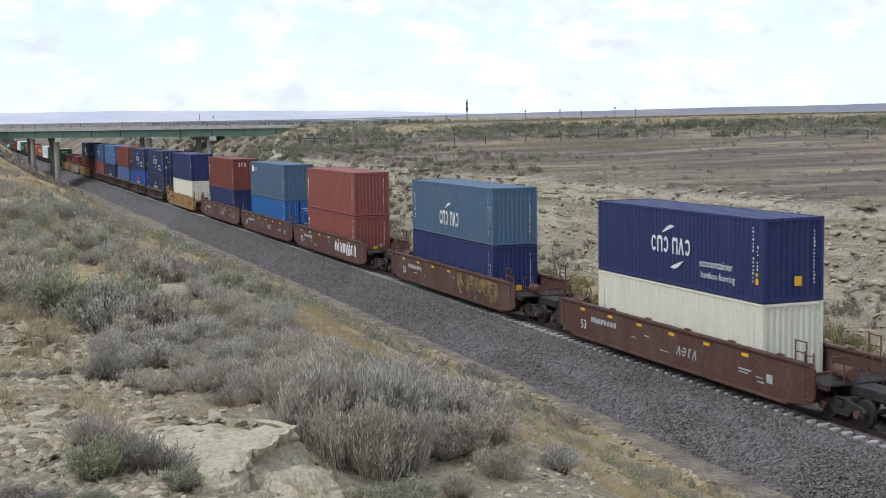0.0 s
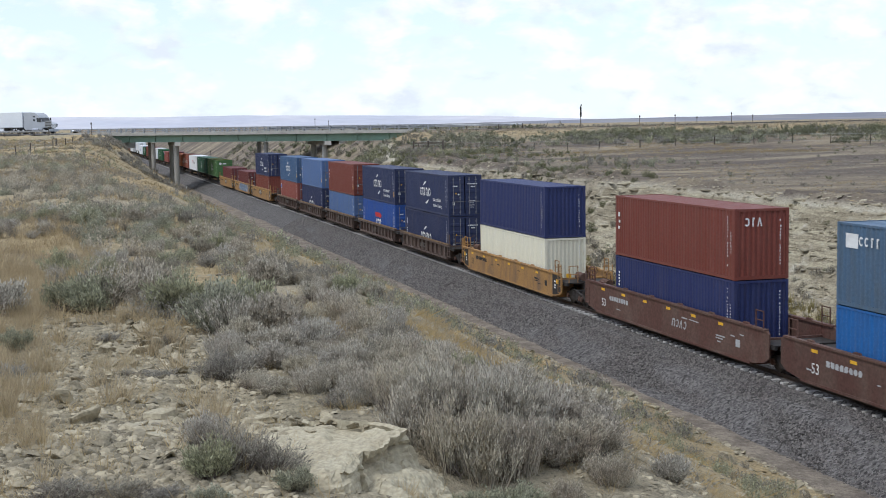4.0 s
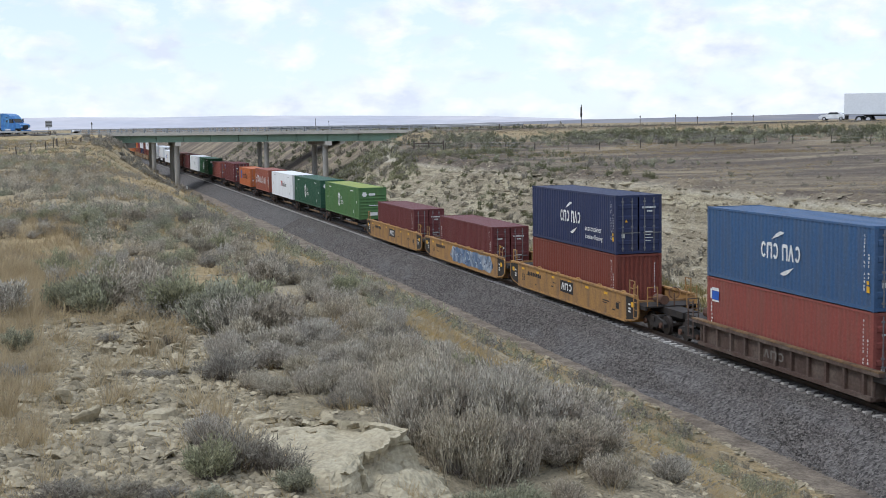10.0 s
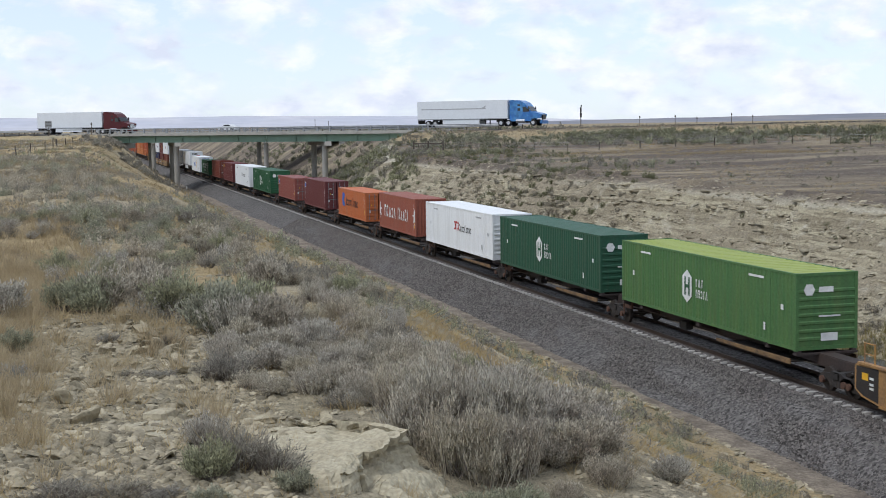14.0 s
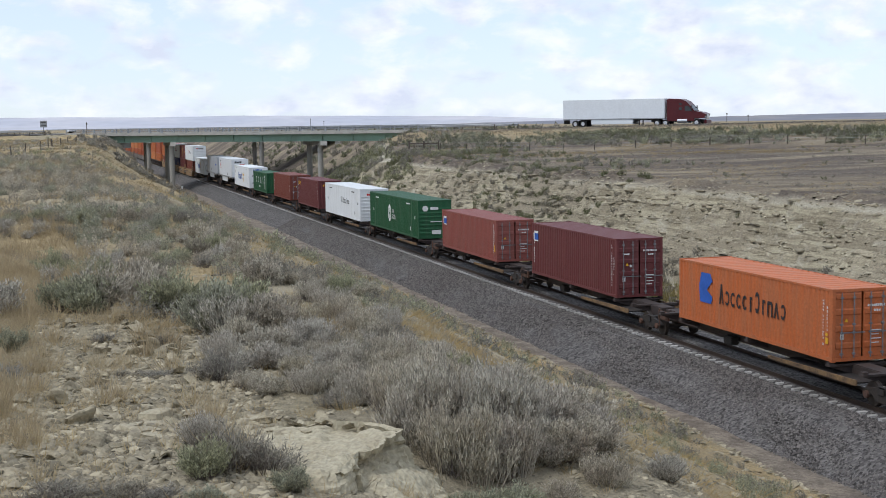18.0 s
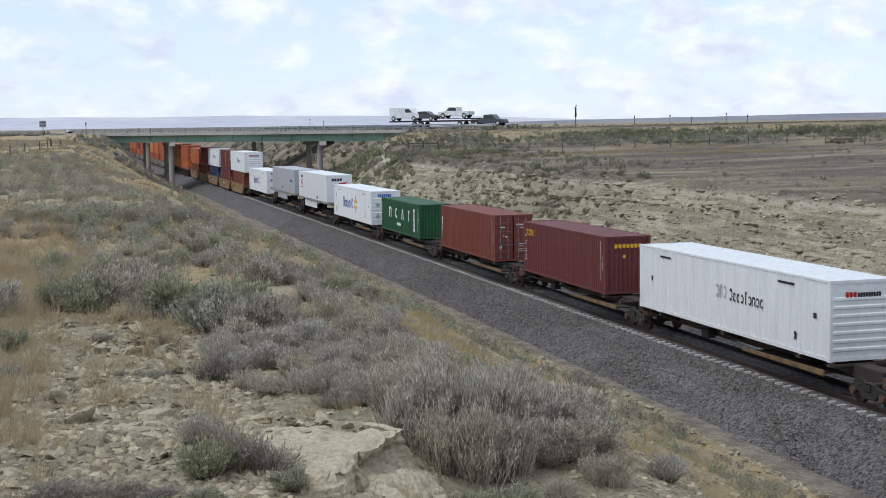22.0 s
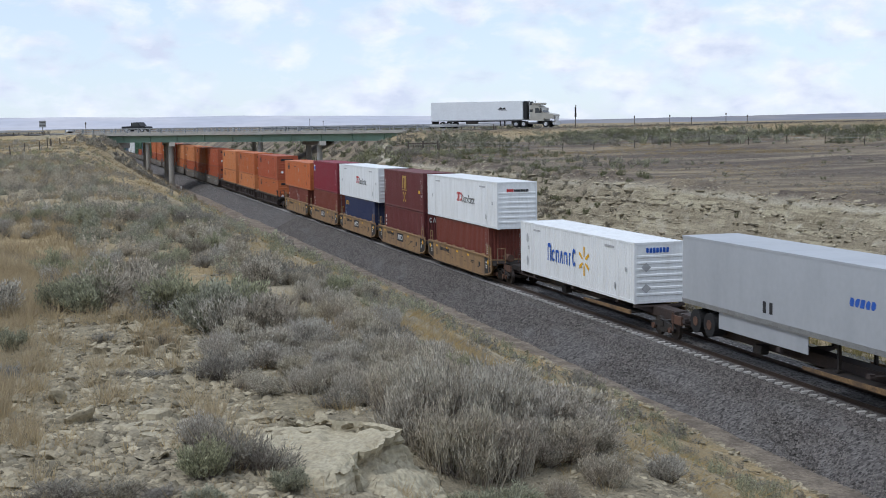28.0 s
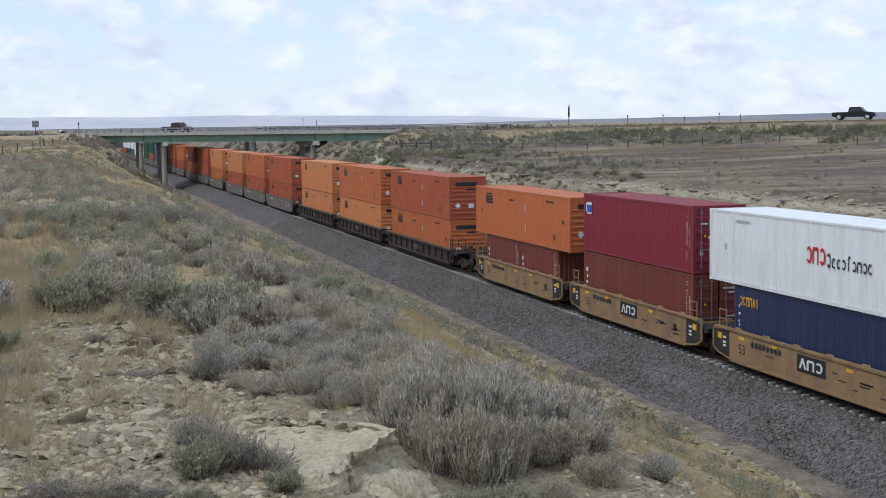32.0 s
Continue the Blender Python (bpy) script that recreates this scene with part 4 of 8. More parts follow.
def container(s, z, ft, mat, logo="", front="door", tall=True, label="", seed=0, end_logo=""):
    """A steel freight container: 20, 40 or 53 ft; front is the end that faces down the train."""
    L = {20: 6.06, 40: 12.19, 53: 16.15}[ft]
    W = 2.59 if ft == 53 else 2.438
    H = 2.896 if tall else 2.591
    box = ride(thing("shipping_container", label, "container", "containers on the train"), s, z)
    key = (mat, L, H, W)
    if key not in FRAMES:
        f = Mesh()
        posts = [-L / 2, L / 2 - 0.15] + ([-6.1 - 0.08, 6.1 - 0.08] if ft == 53 else [])
        for y in posts:
            for x in (-W / 2, W / 2 - 0.13):
                f.box(x, x + 0.13, y, y + 0.15, 0, H)
        for x in (-W / 2, W / 2 - 0.1):
            f.box(x + 0.004, x + 0.096, -L / 2 + 0.15, L / 2 - 0.15, 0.02, 0.155)
            f.box(x + 0.004, x + 0.096, -L / 2 + 0.15, L / 2 - 0.15, H - 0.085, H - 0.006)
        for y in (-L / 2, L / 2 - 0.1):
            f.box(-W / 2 + 0.13, W / 2 - 0.13, y + 0.01, y + 0.1, 0.02, 0.16)
            f.box(-W / 2 + 0.13, W / 2 - 0.13, y + 0.01, y + 0.1, H - 0.11, H - 0.004)
        cast = Mesh()
        cast.soft(-0.08, 0.08, -0.085, 0.085, -0.06, 0.06, 0.012)
        roof = Mesh()
        n = int(L / 0.55)
        line = [(-L / 2 + 0.1, H - 0.05)]
        for i in range(n):
            a = -L / 2 + 0.1 + i * (L - 0.2) / n
            line += [(a + 0.02, H - 0.034), (a + 0.10, H - 0.016), (a + 0.38, H - 0.016), (a + 0.46, H - 0.034)]
        line.append((L / 2 - 0.1, H - 0.05))
        line += [(L / 2 - 0.1, H - 0.075), (-L / 2 + 0.1, H - 0.075)]
        roof.prism(line, 0, -W / 2 + 0.09, W / 2 - 0.09)
        back = Mesh()
        end_wall(back, L, H, W, 1, ft == 53)
        plain = Mesh()
        end_wall(plain, L, H, W, -1, ft == 53)
        floor = Mesh()
        floor.box(-W / 2 + 0.1, W / 2 - 0.1, -L / 2 + 0.1, L / 2 - 0.1, 0.06, 0.14)
        leaf = Mesh()
        leaf.box(-W / 4 + 0.07, W / 4 - 0.07, -0.025, 0.025, 0.17, H - 0.12)
        for zz in (0.45, 1.05, 1.65, 2.2):
            leaf.prism([(-0.025, zz), (-0.05, zz + 0.05), (-0.05, zz + 0.2), (-0.025, zz + 0.25)], 0, -W / 4 + 0.12, W / 4 - 0.12)
        rods = Mesh()
        rods.cyl(2, (0, -0.075, H / 2), 0.022, H / 2 - 0.13, 8)
        for zz in (0.25, 1.0, 1.3, H - 0.35):
            rods.box(-0.05, 0.05, -0.1, -0.025, zz, zz + 0.07)
        rods.box(-0.02, 0.42, -0.105, -0.085, 1.02, 1.06)
        FRAMES[key] = [f.data("frame", mat), roof.data("roof", {"green_light": "lime_roof"}.get(mat, mat)), back.data("end_wall", mat), plain.data("end_wall", mat), leaf.data("door_leaf", mat), rods.data("lock_rod", "rod_grey"), floor.data("underside", "black_steel"), cast.data("corner_casting", mat)]
    f, roof, back, plain, leaf, rods, floor, cast = FRAMES[key]
    part("frame", f, mat, box)
    for y in (-L / 2 + 0.08, L / 2 - 0.08):
        for x in (-W / 2 + 0.074, W / 2 - 0.074):
            for zz in (0.056, H - 0.056):
                part("corner_casting", cast, mat, box).location = (x, y, zz)
    part("roof", roof, mat, box)
    part("underside", floor, mat, box)
    for sd in (-1, 1):
        part("side_wall", wall_mesh(mat, L, H, W, sd), mat, box)
    part("end_wall", back, mat, box)
    if front == "door":
        for sd in (-1, 1):
            d = part("door_leaf", leaf, mat, box)
            d.location = (sd * (W / 4 - 0.03), -L / 2 + 0.06, 0)
            for q in (-0.27, 0.22):
                r = part("lock_rod", rods, mat, d, "grey locking rod")
                r.location = (q, 0.0, 0)
    else:
        part("end_wall", plain, mat, box)
    lettering(box, L, W, H, ft, logo, front, seed, end_logo)
    return box


def stencil(parent, face, L, W, H, mat, draw, name="marking", proud=0.004):
    sg = Signs(face, L, W, H, proud)
    draw(sg)
    lay(sg, mat, parent)


def lay(sg, mat, parent, name="logo_shape", label=""):
    """Large shapes become parts of their own; small print stays together."""
    small = Mesh()
    for vs, fs in sg.pieces:
        v = np.array(vs)
        if (v.max(0) - v.min(0)).max() > 0.34:
            m = Mesh()
            m.add(vs, fs)
            part(name, m, mat, parent, label)
        else:
            small.add(vs, fs)
    if small.v:
        part("small_print", small, mat, parent)["kind"] = "stuff"


def lettering(box, L, W, H, ft, logo, front, seed, end_logo):
    c, mid = L / 2, H / 2
    side = lambda mat, draw: stencil(box, "side", L, W, H, mat, draw, proud=-0.002)
    if ft == 40 or ft == 20:
        def codes(g):
            g.column(L - 0.62, 0.55, H - 0.8, 16, seed)
            g.column(L - 0.36, 1.1, 0.9, 7, seed + 1, 0.06)
            if seed % 3 == 0:
                g.column(0.35, 0.7, 1.5, 10, seed + 2, 0.13)
        side("mark_white", codes)
        if seed % 2 == 0:
            side("mark_yellow", lambda g: (g.rect(L - 0.44, 0.62, 0.17, 0.22), g.rect(L - 0.44, 0.9, 0.14, 0.12)))
        if front == "door":
            def plates(g):
                g.glyphs(W * 0.58, H - 0.66, 0.72, 0.09, 9, seed + 3)
                g.glyphs(W * 0.68, H - 0.84, 0.3, 0.08, 3, seed + 4)
                for k in range(4):
                    g.rect(W * 0.64, 0.62 + k * 0.15, 0.30 + 0.1 * (k % 2), 0.035)
                if seed % 2:
                    g.rect(W * 0.14, H - 0.80, 0.34, 0.07)
                    g.disc(W * 0.31, mid + 0.1, 0.06)
                g.rect(W * 0.13, 0.80, 0.15, 0.2)
            stencil(box, "end", L, W, H, "mark_white", plates, proud=-0.01)
            stencil(box, "end", L, W, H, "mark_yellow", lambda g: g.poly([(W * 0.20, mid + 0.12), (W * 0.26, mid + 0.12), (W * 0.23, mid + 0.25)]), proud=-0.01)
        else:
            stencil(box, "end", L, W, H, "mark_white", lambda g: (g.column(W - 0.4, 0.6, H - 1.0, 15, seed + 6, 0.05),), proud=-0.025)
            if seed % 2 == 0:
                stencil(box, "end", L, W, H, "mark_yellow", lambda g: g.rect(W * 0.52, 0.55, 0.3, 0.33), proud=-0.025)
    else:
        def codes53(g):
            g.rect(2.2, H - 0.42, 1.1, 0.09)
            g.rect(L - 3.6, H - 0.42, 1.2, 0.09)
            g.rect(1.3, mid - 0.1, 0.16, 0.22)
            g.rect(L - 2.4, 0.5, 0.14, 0.3)
            g.rect(L - 1.1, mid, 0.2, 0.2)
        side("mark_grey" if logo in ("xpo", "retail") else "mark_white" if "hub" in logo else "mark_black", codes53)
    if logo in ("cres", "cres_word", "cres_eco"):
        def draw(g):
            hh = 0.62 if logo != "cres_word" else 0.78
            zz = mid - 0.25 if logo != "cres_word" else 0.62
            g.glyphs(c - 1.55, zz, 1.35, hh, 3, 4, 0.12)
            g.glyphs(c + 0.05, zz, 1.35, hh, 3, 9, 0.12)
            g.crescent(c - 0.75, zz + hh + 0.12, 0.95, 0.30, False)
            if logo != "cres_word":
                g.crescent(c - 0.1, zz - 0.2, 1.0, 0.32, True)
        side("mark_white", draw)
        if logo == "cres_eco":
            words(box, "ecocontainer", L, W, (8.1, 0.92), 0.42)
            words(box, "bamboo flooring", L, W, (8.2, 0.52), 0.34)
    elif logo == "seal":
        side("mark_white", lambda g: (g.rect(0.55, H - 0.85, 0.75, 0.5), g.glyphs(1.35, H - 0.75, 1.3, 0.33, 4, 3)))
    elif logo == "red_wing":
        side("mark_red", lambda g: g.poly([(c - 1.1, 1.55), (c + 0.9, 1.55), (c + 1.2, 1.75), (c + 0.6, 1.95), (c - 1.2, 1.95)]))
        side("mark_white", lambda g: g.glyphs(c - 1.0, 0.62, 1.9, 0.8, 3, 21, 0.12, 0.15))
    elif logo.startswith("hub"):
        def draw(g):
            g.poly([(c - 1.0, mid + 0.72), (c - 0.55, mid + 0.42), (c - 0.55, mid - 0.42), (c - 1.0, mid - 0.72), (c - 1.45, mid - 0.42), (c - 1.45, mid + 0.42)])
            g.glyphs(c - 0.2, mid + 0.05, 0.8, 0.34, 3, 5)
            g.glyphs(c - 0.2, mid - 0.42, 1.2, 0.36, 5, 6)
        side("mark_white", draw)
        dark = Signs("side", L, W, H, 0.003)
        for q in (-1.25, -0.87):
            dark.rect(c + q, mid - 0.4, 0.14, 0.8)
        dark.rect(c - 1.12, mid - 0.07, 0.26, 0.14)
        lay(dark, "green", box)
    elif logo == "xpo":
        side("mark_red", lambda g: g.glyphs(c - 0.7, mid - 0.1, 1.3, 0.62, 3, 31, 0.1))
        side("mark_black", lambda g: g.glyphs(c + 0.65, mid - 0.14, 2.8, 0.52, 9, 32, 0.18, 0.0, 0.72))
    elif logo == "xpo_faded":
        side("mark_grey", lambda g: g.glyphs(c - 0.5, mid - 0.1, 1.0, 0.55, 3, 31, 0.3))
        side("mark_black", lambda g: g.glyphs(c + 0.65, mid - 0.14, 2.8, 0.52, 9, 32, 0.18, 0.0, 0.72))
    elif logo == "retail":
        side("mark_blue", lambda g: g.glyphs(c - 3.6, mid - 0.42, 4.3, 0.95, 7, 41, 0.18, 0.0, 0.7))

        def spark(g):
            for k in range(6):
                a = k * math.pi / 3 + math.pi / 2
                ca, sa = math.cos(a), math.sin(a)
                g.poly([(c + 1.75 + ca * 0.22 - sa * 0.06, mid + sa * 0.22 + ca * 0.06), (c + 1.75 + ca * 0.22 + sa * 0.06, mid + sa * 0.22 - ca * 0.06),
                        (c + 1.75 + ca * 0.75 + sa * 0.1, mid + sa * 0.75 - ca * 0.1), (c + 1.75 + ca * 0.75 - sa * 0.1, mid + sa * 0.75 + ca * 0.1)])
        side("mark_yellow", spark)
        side("mark_grey", lambda g: (g.disc(1.15, mid + 0.55, 0.16, 10, 1.7), g.disc(1.15, mid - 0.75, 0.16, 10, 1.7)))
    elif logo == "four":
        def draw(g):
            for k in range(4):
                g.glyphs(2.6 + k * 2.0, mid - 0.15, 0.85, 0.82, 1, 50 + k, 0.05)
            g.rect(5.2, 0.62, 1.2, 0.22)
            for k in range(5):
                g.rect(10.35, mid - 0.85 + k * 0.36, 0.42, 0.30)
        side("mark_white", draw)
    elif logo == "stars":
        def draw(g):
            g.glyphs(1.9, mid - 0.45, 4.0, 1.0, 5, 61, 0.26, 0.0, 0.85)
            g.glyphs(6.4, mid - 0.45, 3.6, 0.95, 6, 62, 0.3, 0.0, 0.8)
            for u0, sgn in ((0.2, 1), (L - 0.2, -1)):
                g.poly([(u0, mid - 0.7), (u0 + sgn * 0.15, mid - 0.3), (u0 + sgn * 0.55, mid - 0.45), (u0 + sgn * 0.3, mid), (u0 + sgn * 0.8, mid + 0.15), (u0 + sgn * 0.25, mid + 0.25), (u0 + sgn * 0.3, mid + 0.75), (u0, mid + 0.5)])
        side("mark_white", draw)
    elif logo == "blue_black":
        side("mark_blue", lambda g: (g.poly([(2.0, 0.95), (3.0, 0.95), (3.1, 1.25), (2.6, 1.5), (3.1, 1.9), (2.9, 2.2), (2.1, 2.2), (1.9, 1.6)]),))
        side("mark_black", lambda g: g.glyphs(3.7, 1.05, 5.4, 0.85, 11, 71, 0.2, 0.0, 0.7))
    elif logo == "gold":
        side("mark_gold", lambda g: ([g.rect(c - 0.1 + 0.47 * k, mid + 0.1, 0.26, 0.8) for k in range(3)], g.rect(c - 0.1, mid + 0.9, 1.2, 0.2), g.rect(c - 0.25, mid - 0.04, 1.5, 0.08), g.mark(c - 0.05, mid - 0.92, 0.5, 0.78, 0, 0), g.mark(c + 0.55, mid - 0.92, 0.5, 0.78, 0, 1)))
        side("mark_yellow", lambda g: g.rect(L - 1.35, 1.35, 0.5, 0.22))
    elif logo == "square":
        side("mark_blue", lambda g: (g.rect(0.45, H - 0.92, 0.6, 0.36),))
        side("mark_white", lambda g: (g.rect(0.45, H - 0.55, 0.6, 0.13), g.rect(0.30, H - 0.9, 0.12, 0.42), g.rect(0.45, H - 1.0, 0.6, 0.07)))
    elif logo == "yellow_word":
        side("mark_yellow", lambda g: g.glyphs(0.45, H - 0.75, 1.5, 0.36, 6, 91))
    elif logo == "tall_word":
        side("mark_white", lambda g: g.column(0.32, H - 1.9, 1.5, 5, 93, 0.22))
    elif logo == "orange":
        side("mark_black", lambda g: (g.rect(2.05, H - 0.95, 1.35, 0.13), g.rect(2.05, H - 0.77, 1.35, 0.13), g.rect(2.1, H - 0.60, 1.2, 0.10), g.rect(6.4, H - 0.62, 0.9, 0.08)))
        side("mark_grey", lambda g: (g.rect(L - 7.0, mid + 0.3, 0.16, 0.4), g.rect(L - 7.0, mid - 0.8, 0.16, 0.4)))
    if end_logo == "word":
        stencil(box, "end", L, W, H, "mark_white", lambda g: g.glyphs(0.45, H - 0.72, 0.85, 0.36, 3, seed), proud=-0.02)
    elif end_logo == "yellow":
        stencil(box, "end", L, W, H, "mark_yellow", lambda g: (g.glyphs(0.5, H - 0.6, 1.5, 0.2, 7, seed), g.rect(0.95, H - 1.1, 0.16, 0.16)), proud=-0.02)
    elif end_logo == "xpo":
        stencil(box, "end", L, W, H, "mark_red", lambda g: g.glyphs(0.62, H - 0.62, 0.45, 0.2, 3, 31, 0.1), proud=-0.005)
        stencil(box, "end", L, W, H, "mark_black", lambda g: g.glyphs(1.1, H - 0.62, 0.95, 0.17, 9, 32, 0.15), proud=-0.005)
    elif end_logo == "hub":
        stencil(box, "end", L, W, H, "mark_white", lambda g: (g.disc(0.55, H - 0.62, 0.24, 6), g.rect(0.95, H - 0.72, 0.6, 0.2), g.rect(0.95, mid - 0.2, 0.9, 0.06), g.rect(1.05, 0.35, 0.7, 0.3)), proud=0.002)
    elif end_logo == "retail":
        stencil(box, "end", L, W, H, "mark_blue", lambda g: g.glyphs(0.6, H - 0.5, 1.2, 0.24, 7, 41), proud=0.002)
        stencil(box, "end", L, W, H, "mark_grey", lambda g: [g.poly([(0.6, zz), (0.85, zz + 0.22), (0.6, zz + 0.44), (0.35, zz + 0.22)]) for zz in (0.5, 1.5)], proud=0.002)
    elif end_logo == "orange":
        stencil(box, "end", L, W, H, "mark_black", lambda g: (g.rect(0.45, H - 0.62, 1.5, 0.26), g.rect(1.2, H - 0.9, 0.7, 0.1)), proud=0.002)
        stencil(box, "end", L, W, H, "mark_white", lambda g: (g.poly([(0.6, 0.75), (0.8, 0.95), (0.6, 1.15), (0.4, 0.95)]), g.rect(1.35, 0.8, 0.36, 0.28)), proud=0.002)


TEXTS = {}


def text_mesh(body, size, mat, squeeze=1.0):
    """Letters of the built-in font as a thin mesh in x, y."""
    key = (body, size, mat)
    if key not in TEXTS:
        cu = bpy.data.curves.new("text", "FONT")
        cu.body, cu.size, cu.extrude, cu.resolution_u = body, size, 0.003, 2
        ob = bpy.data.objects.new("text", cu)
        scene.collection.objects.link(ob)
        dg = bpy.context.evaluated_depsgraph_get()
        me = bpy.data.meshes.new_from_object(ob.evaluated_get(dg))
        bpy.data.objects.remove(ob)
        bpy.data.curves.remove(cu)
        me.materials.clear()
        me.materials.append(M[mat])
        TEXTS[key] = me
    return TEXTS[key]


def words(parent, body, L, W, at, size, mat="mark_white"):
    ob = part("lettering", text_mesh(body, size, mat), mat, parent)
    ob.matrix_basis = pose(-W / 2 - 0.004, L / 2 - at[0], at[1], 90, 0, -90)
    return ob


# trucks: the four-wheeled bogies under the cars
def bogie_meshes():
    wheel = Mesh()
    n = 24
    for x0, x1, r in ((-0.065, 0.05, 0.43), (0.05, 0.075, 0.46)):
        wheel.cyl(0, ((x0 + x1) / 2, 0, 0), r, (x1 - x0) / 2, n)
    wheel.cyl(0, (-0.09, 0, 0), 0.13, 0.03, 12)
    frame = Mesh()
    frame.prism([(-1.15, 0.52), (-0.95, 0.66), (-0.42, 0.72), (-0.32, 0.80), (0.32, 0.80), (0.42, 0.72), (0.95, 0.66), (1.15, 0.52), (1.12, 0.34), (0.78, 0.36), (0.62, 0.50),
                 (0.36, 0.26), (-0.36, 0.26), (-0.62, 0.50), (-0.78, 0.36), (-1.12, 0.34)], 0, -0.07, 0.07)
    cap = Mesh()
    cap.cyl(0, (0, 0, 0), 0.13, 0.06, 12)
    spring = Mesh()
    for y in (-0.2, 0, 0.2):
        spring.cyl(2, (0, y, 0.42), 0.08, 0.14, 10)
    bolster = Mesh()
    bolster.soft(-1.1, 1.1, -0.2, 0.2, 0.5, 0.78, 0.04)
    axle = Mesh()
    axle.cyl(0, (0, 0, 0), 0.085, 1.0, 10)
    return [a.data(nm, mt) for a, nm, mt in ((wheel, "wheel", "wheel"), (frame, "side_frame", "black_steel"), (cap, "axle_cap", "rust"), (spring, "spring", "black_steel"), (bolster, "bolster", "black_steel"), (axle, "axle", "wheel"))]


BOGIE = bogie_meshes()


def bogie(car, y):
    wheel, frame, cap, spring, bolster, axle = BOGIE
    b = part("truck", bolster, "black_steel", car, "four-wheeled cast steel truck")
    b.location = (0, y, 0)
    for s in (-1, 1):
        f = part("side_frame", frame, "", b)
        f.location = (s * 0.99, 0, 0)
        q = part("spring", spring, "", b)
        q.location = (s * 0.99, 0, -0.02)
        for a in (-0.86, 0.86):
            w = part("wheel", wheel, "", b)
            w.location, w.rotation_euler = (s * 0.755, a, 0.43), (0, 0, math.pi if s > 0 else 0)
            k = part("axle_cap", cap, "", b)
            k.location = (s * 1.08, a, 0.43)
    for a in (-0.86, 0.86):
        x = part("axle", axle, "", b)
        x.location = (0, a, 0.43)


def graffiti(car, Li, top, u0, run, ground_paint, strokes, seed):
    """A sprayed field with a wavering edge along the side of a car, and curls of paint over it."""
    r = random.Random(seed)
    a = Signs("side", Li, 2.986, top)
    n = 26
    upper = [(u0 + run * i / n, top - 0.09 - 0.10 * r.random() - (0.35 if i in (0, n) else 0)) for i in range(n + 1)]
    lower = [(u0 + run * i / n + 0.1 * r.random(), 0.34 + 0.12 * r.random() + (0.3 if i in (0, n) else 0)) for i in range(n + 1)]
    a.poly(lower + upper[::-1])
    lay(a, ground_paint, car, "graffiti", "painted graffiti")
    for k, (mat, count, big) in enumerate(strokes):
        a = Signs("side", Li, 2.994 + 0.006 * k, top)
        for i in range(count):
            cu, w, bend = u0 + run * (i + r.uniform(0.2, 0.8)) / count, big * r.uniform(0.6, 1.0), r.uniform(0.6, 2.4)
            cv, a0, wide = r.uniform(0.6, top - 0.4), r.uniform(0, 6.28), big * r.uniform(0.10, 0.22)
            arc = [a0 + bend * q / 8 for q in range(9)]
            rad = min(w * 0.5, 0.42 * (top - 0.4))
            out_ = [(cu + (rad + wide * math.sin(math.pi * q / 8)) * math.cos(t), min(top - 0.1, max(0.36, cv + 0.6 * (rad + wide * math.sin(math.pi * q / 8)) * math.sin(t)))) for q, t in enumerate(arc)]
            in_ = [(cu + (rad - 0.01) * math.cos(t), min(top - 0.11, max(0.35, cv + 0.6 * (rad - 0.01) * math.sin(t)))) for t in arc]
            a.poly(out_ + in_[::-1])
        lay(a, mat, car, "graffiti", "painted graffiti")


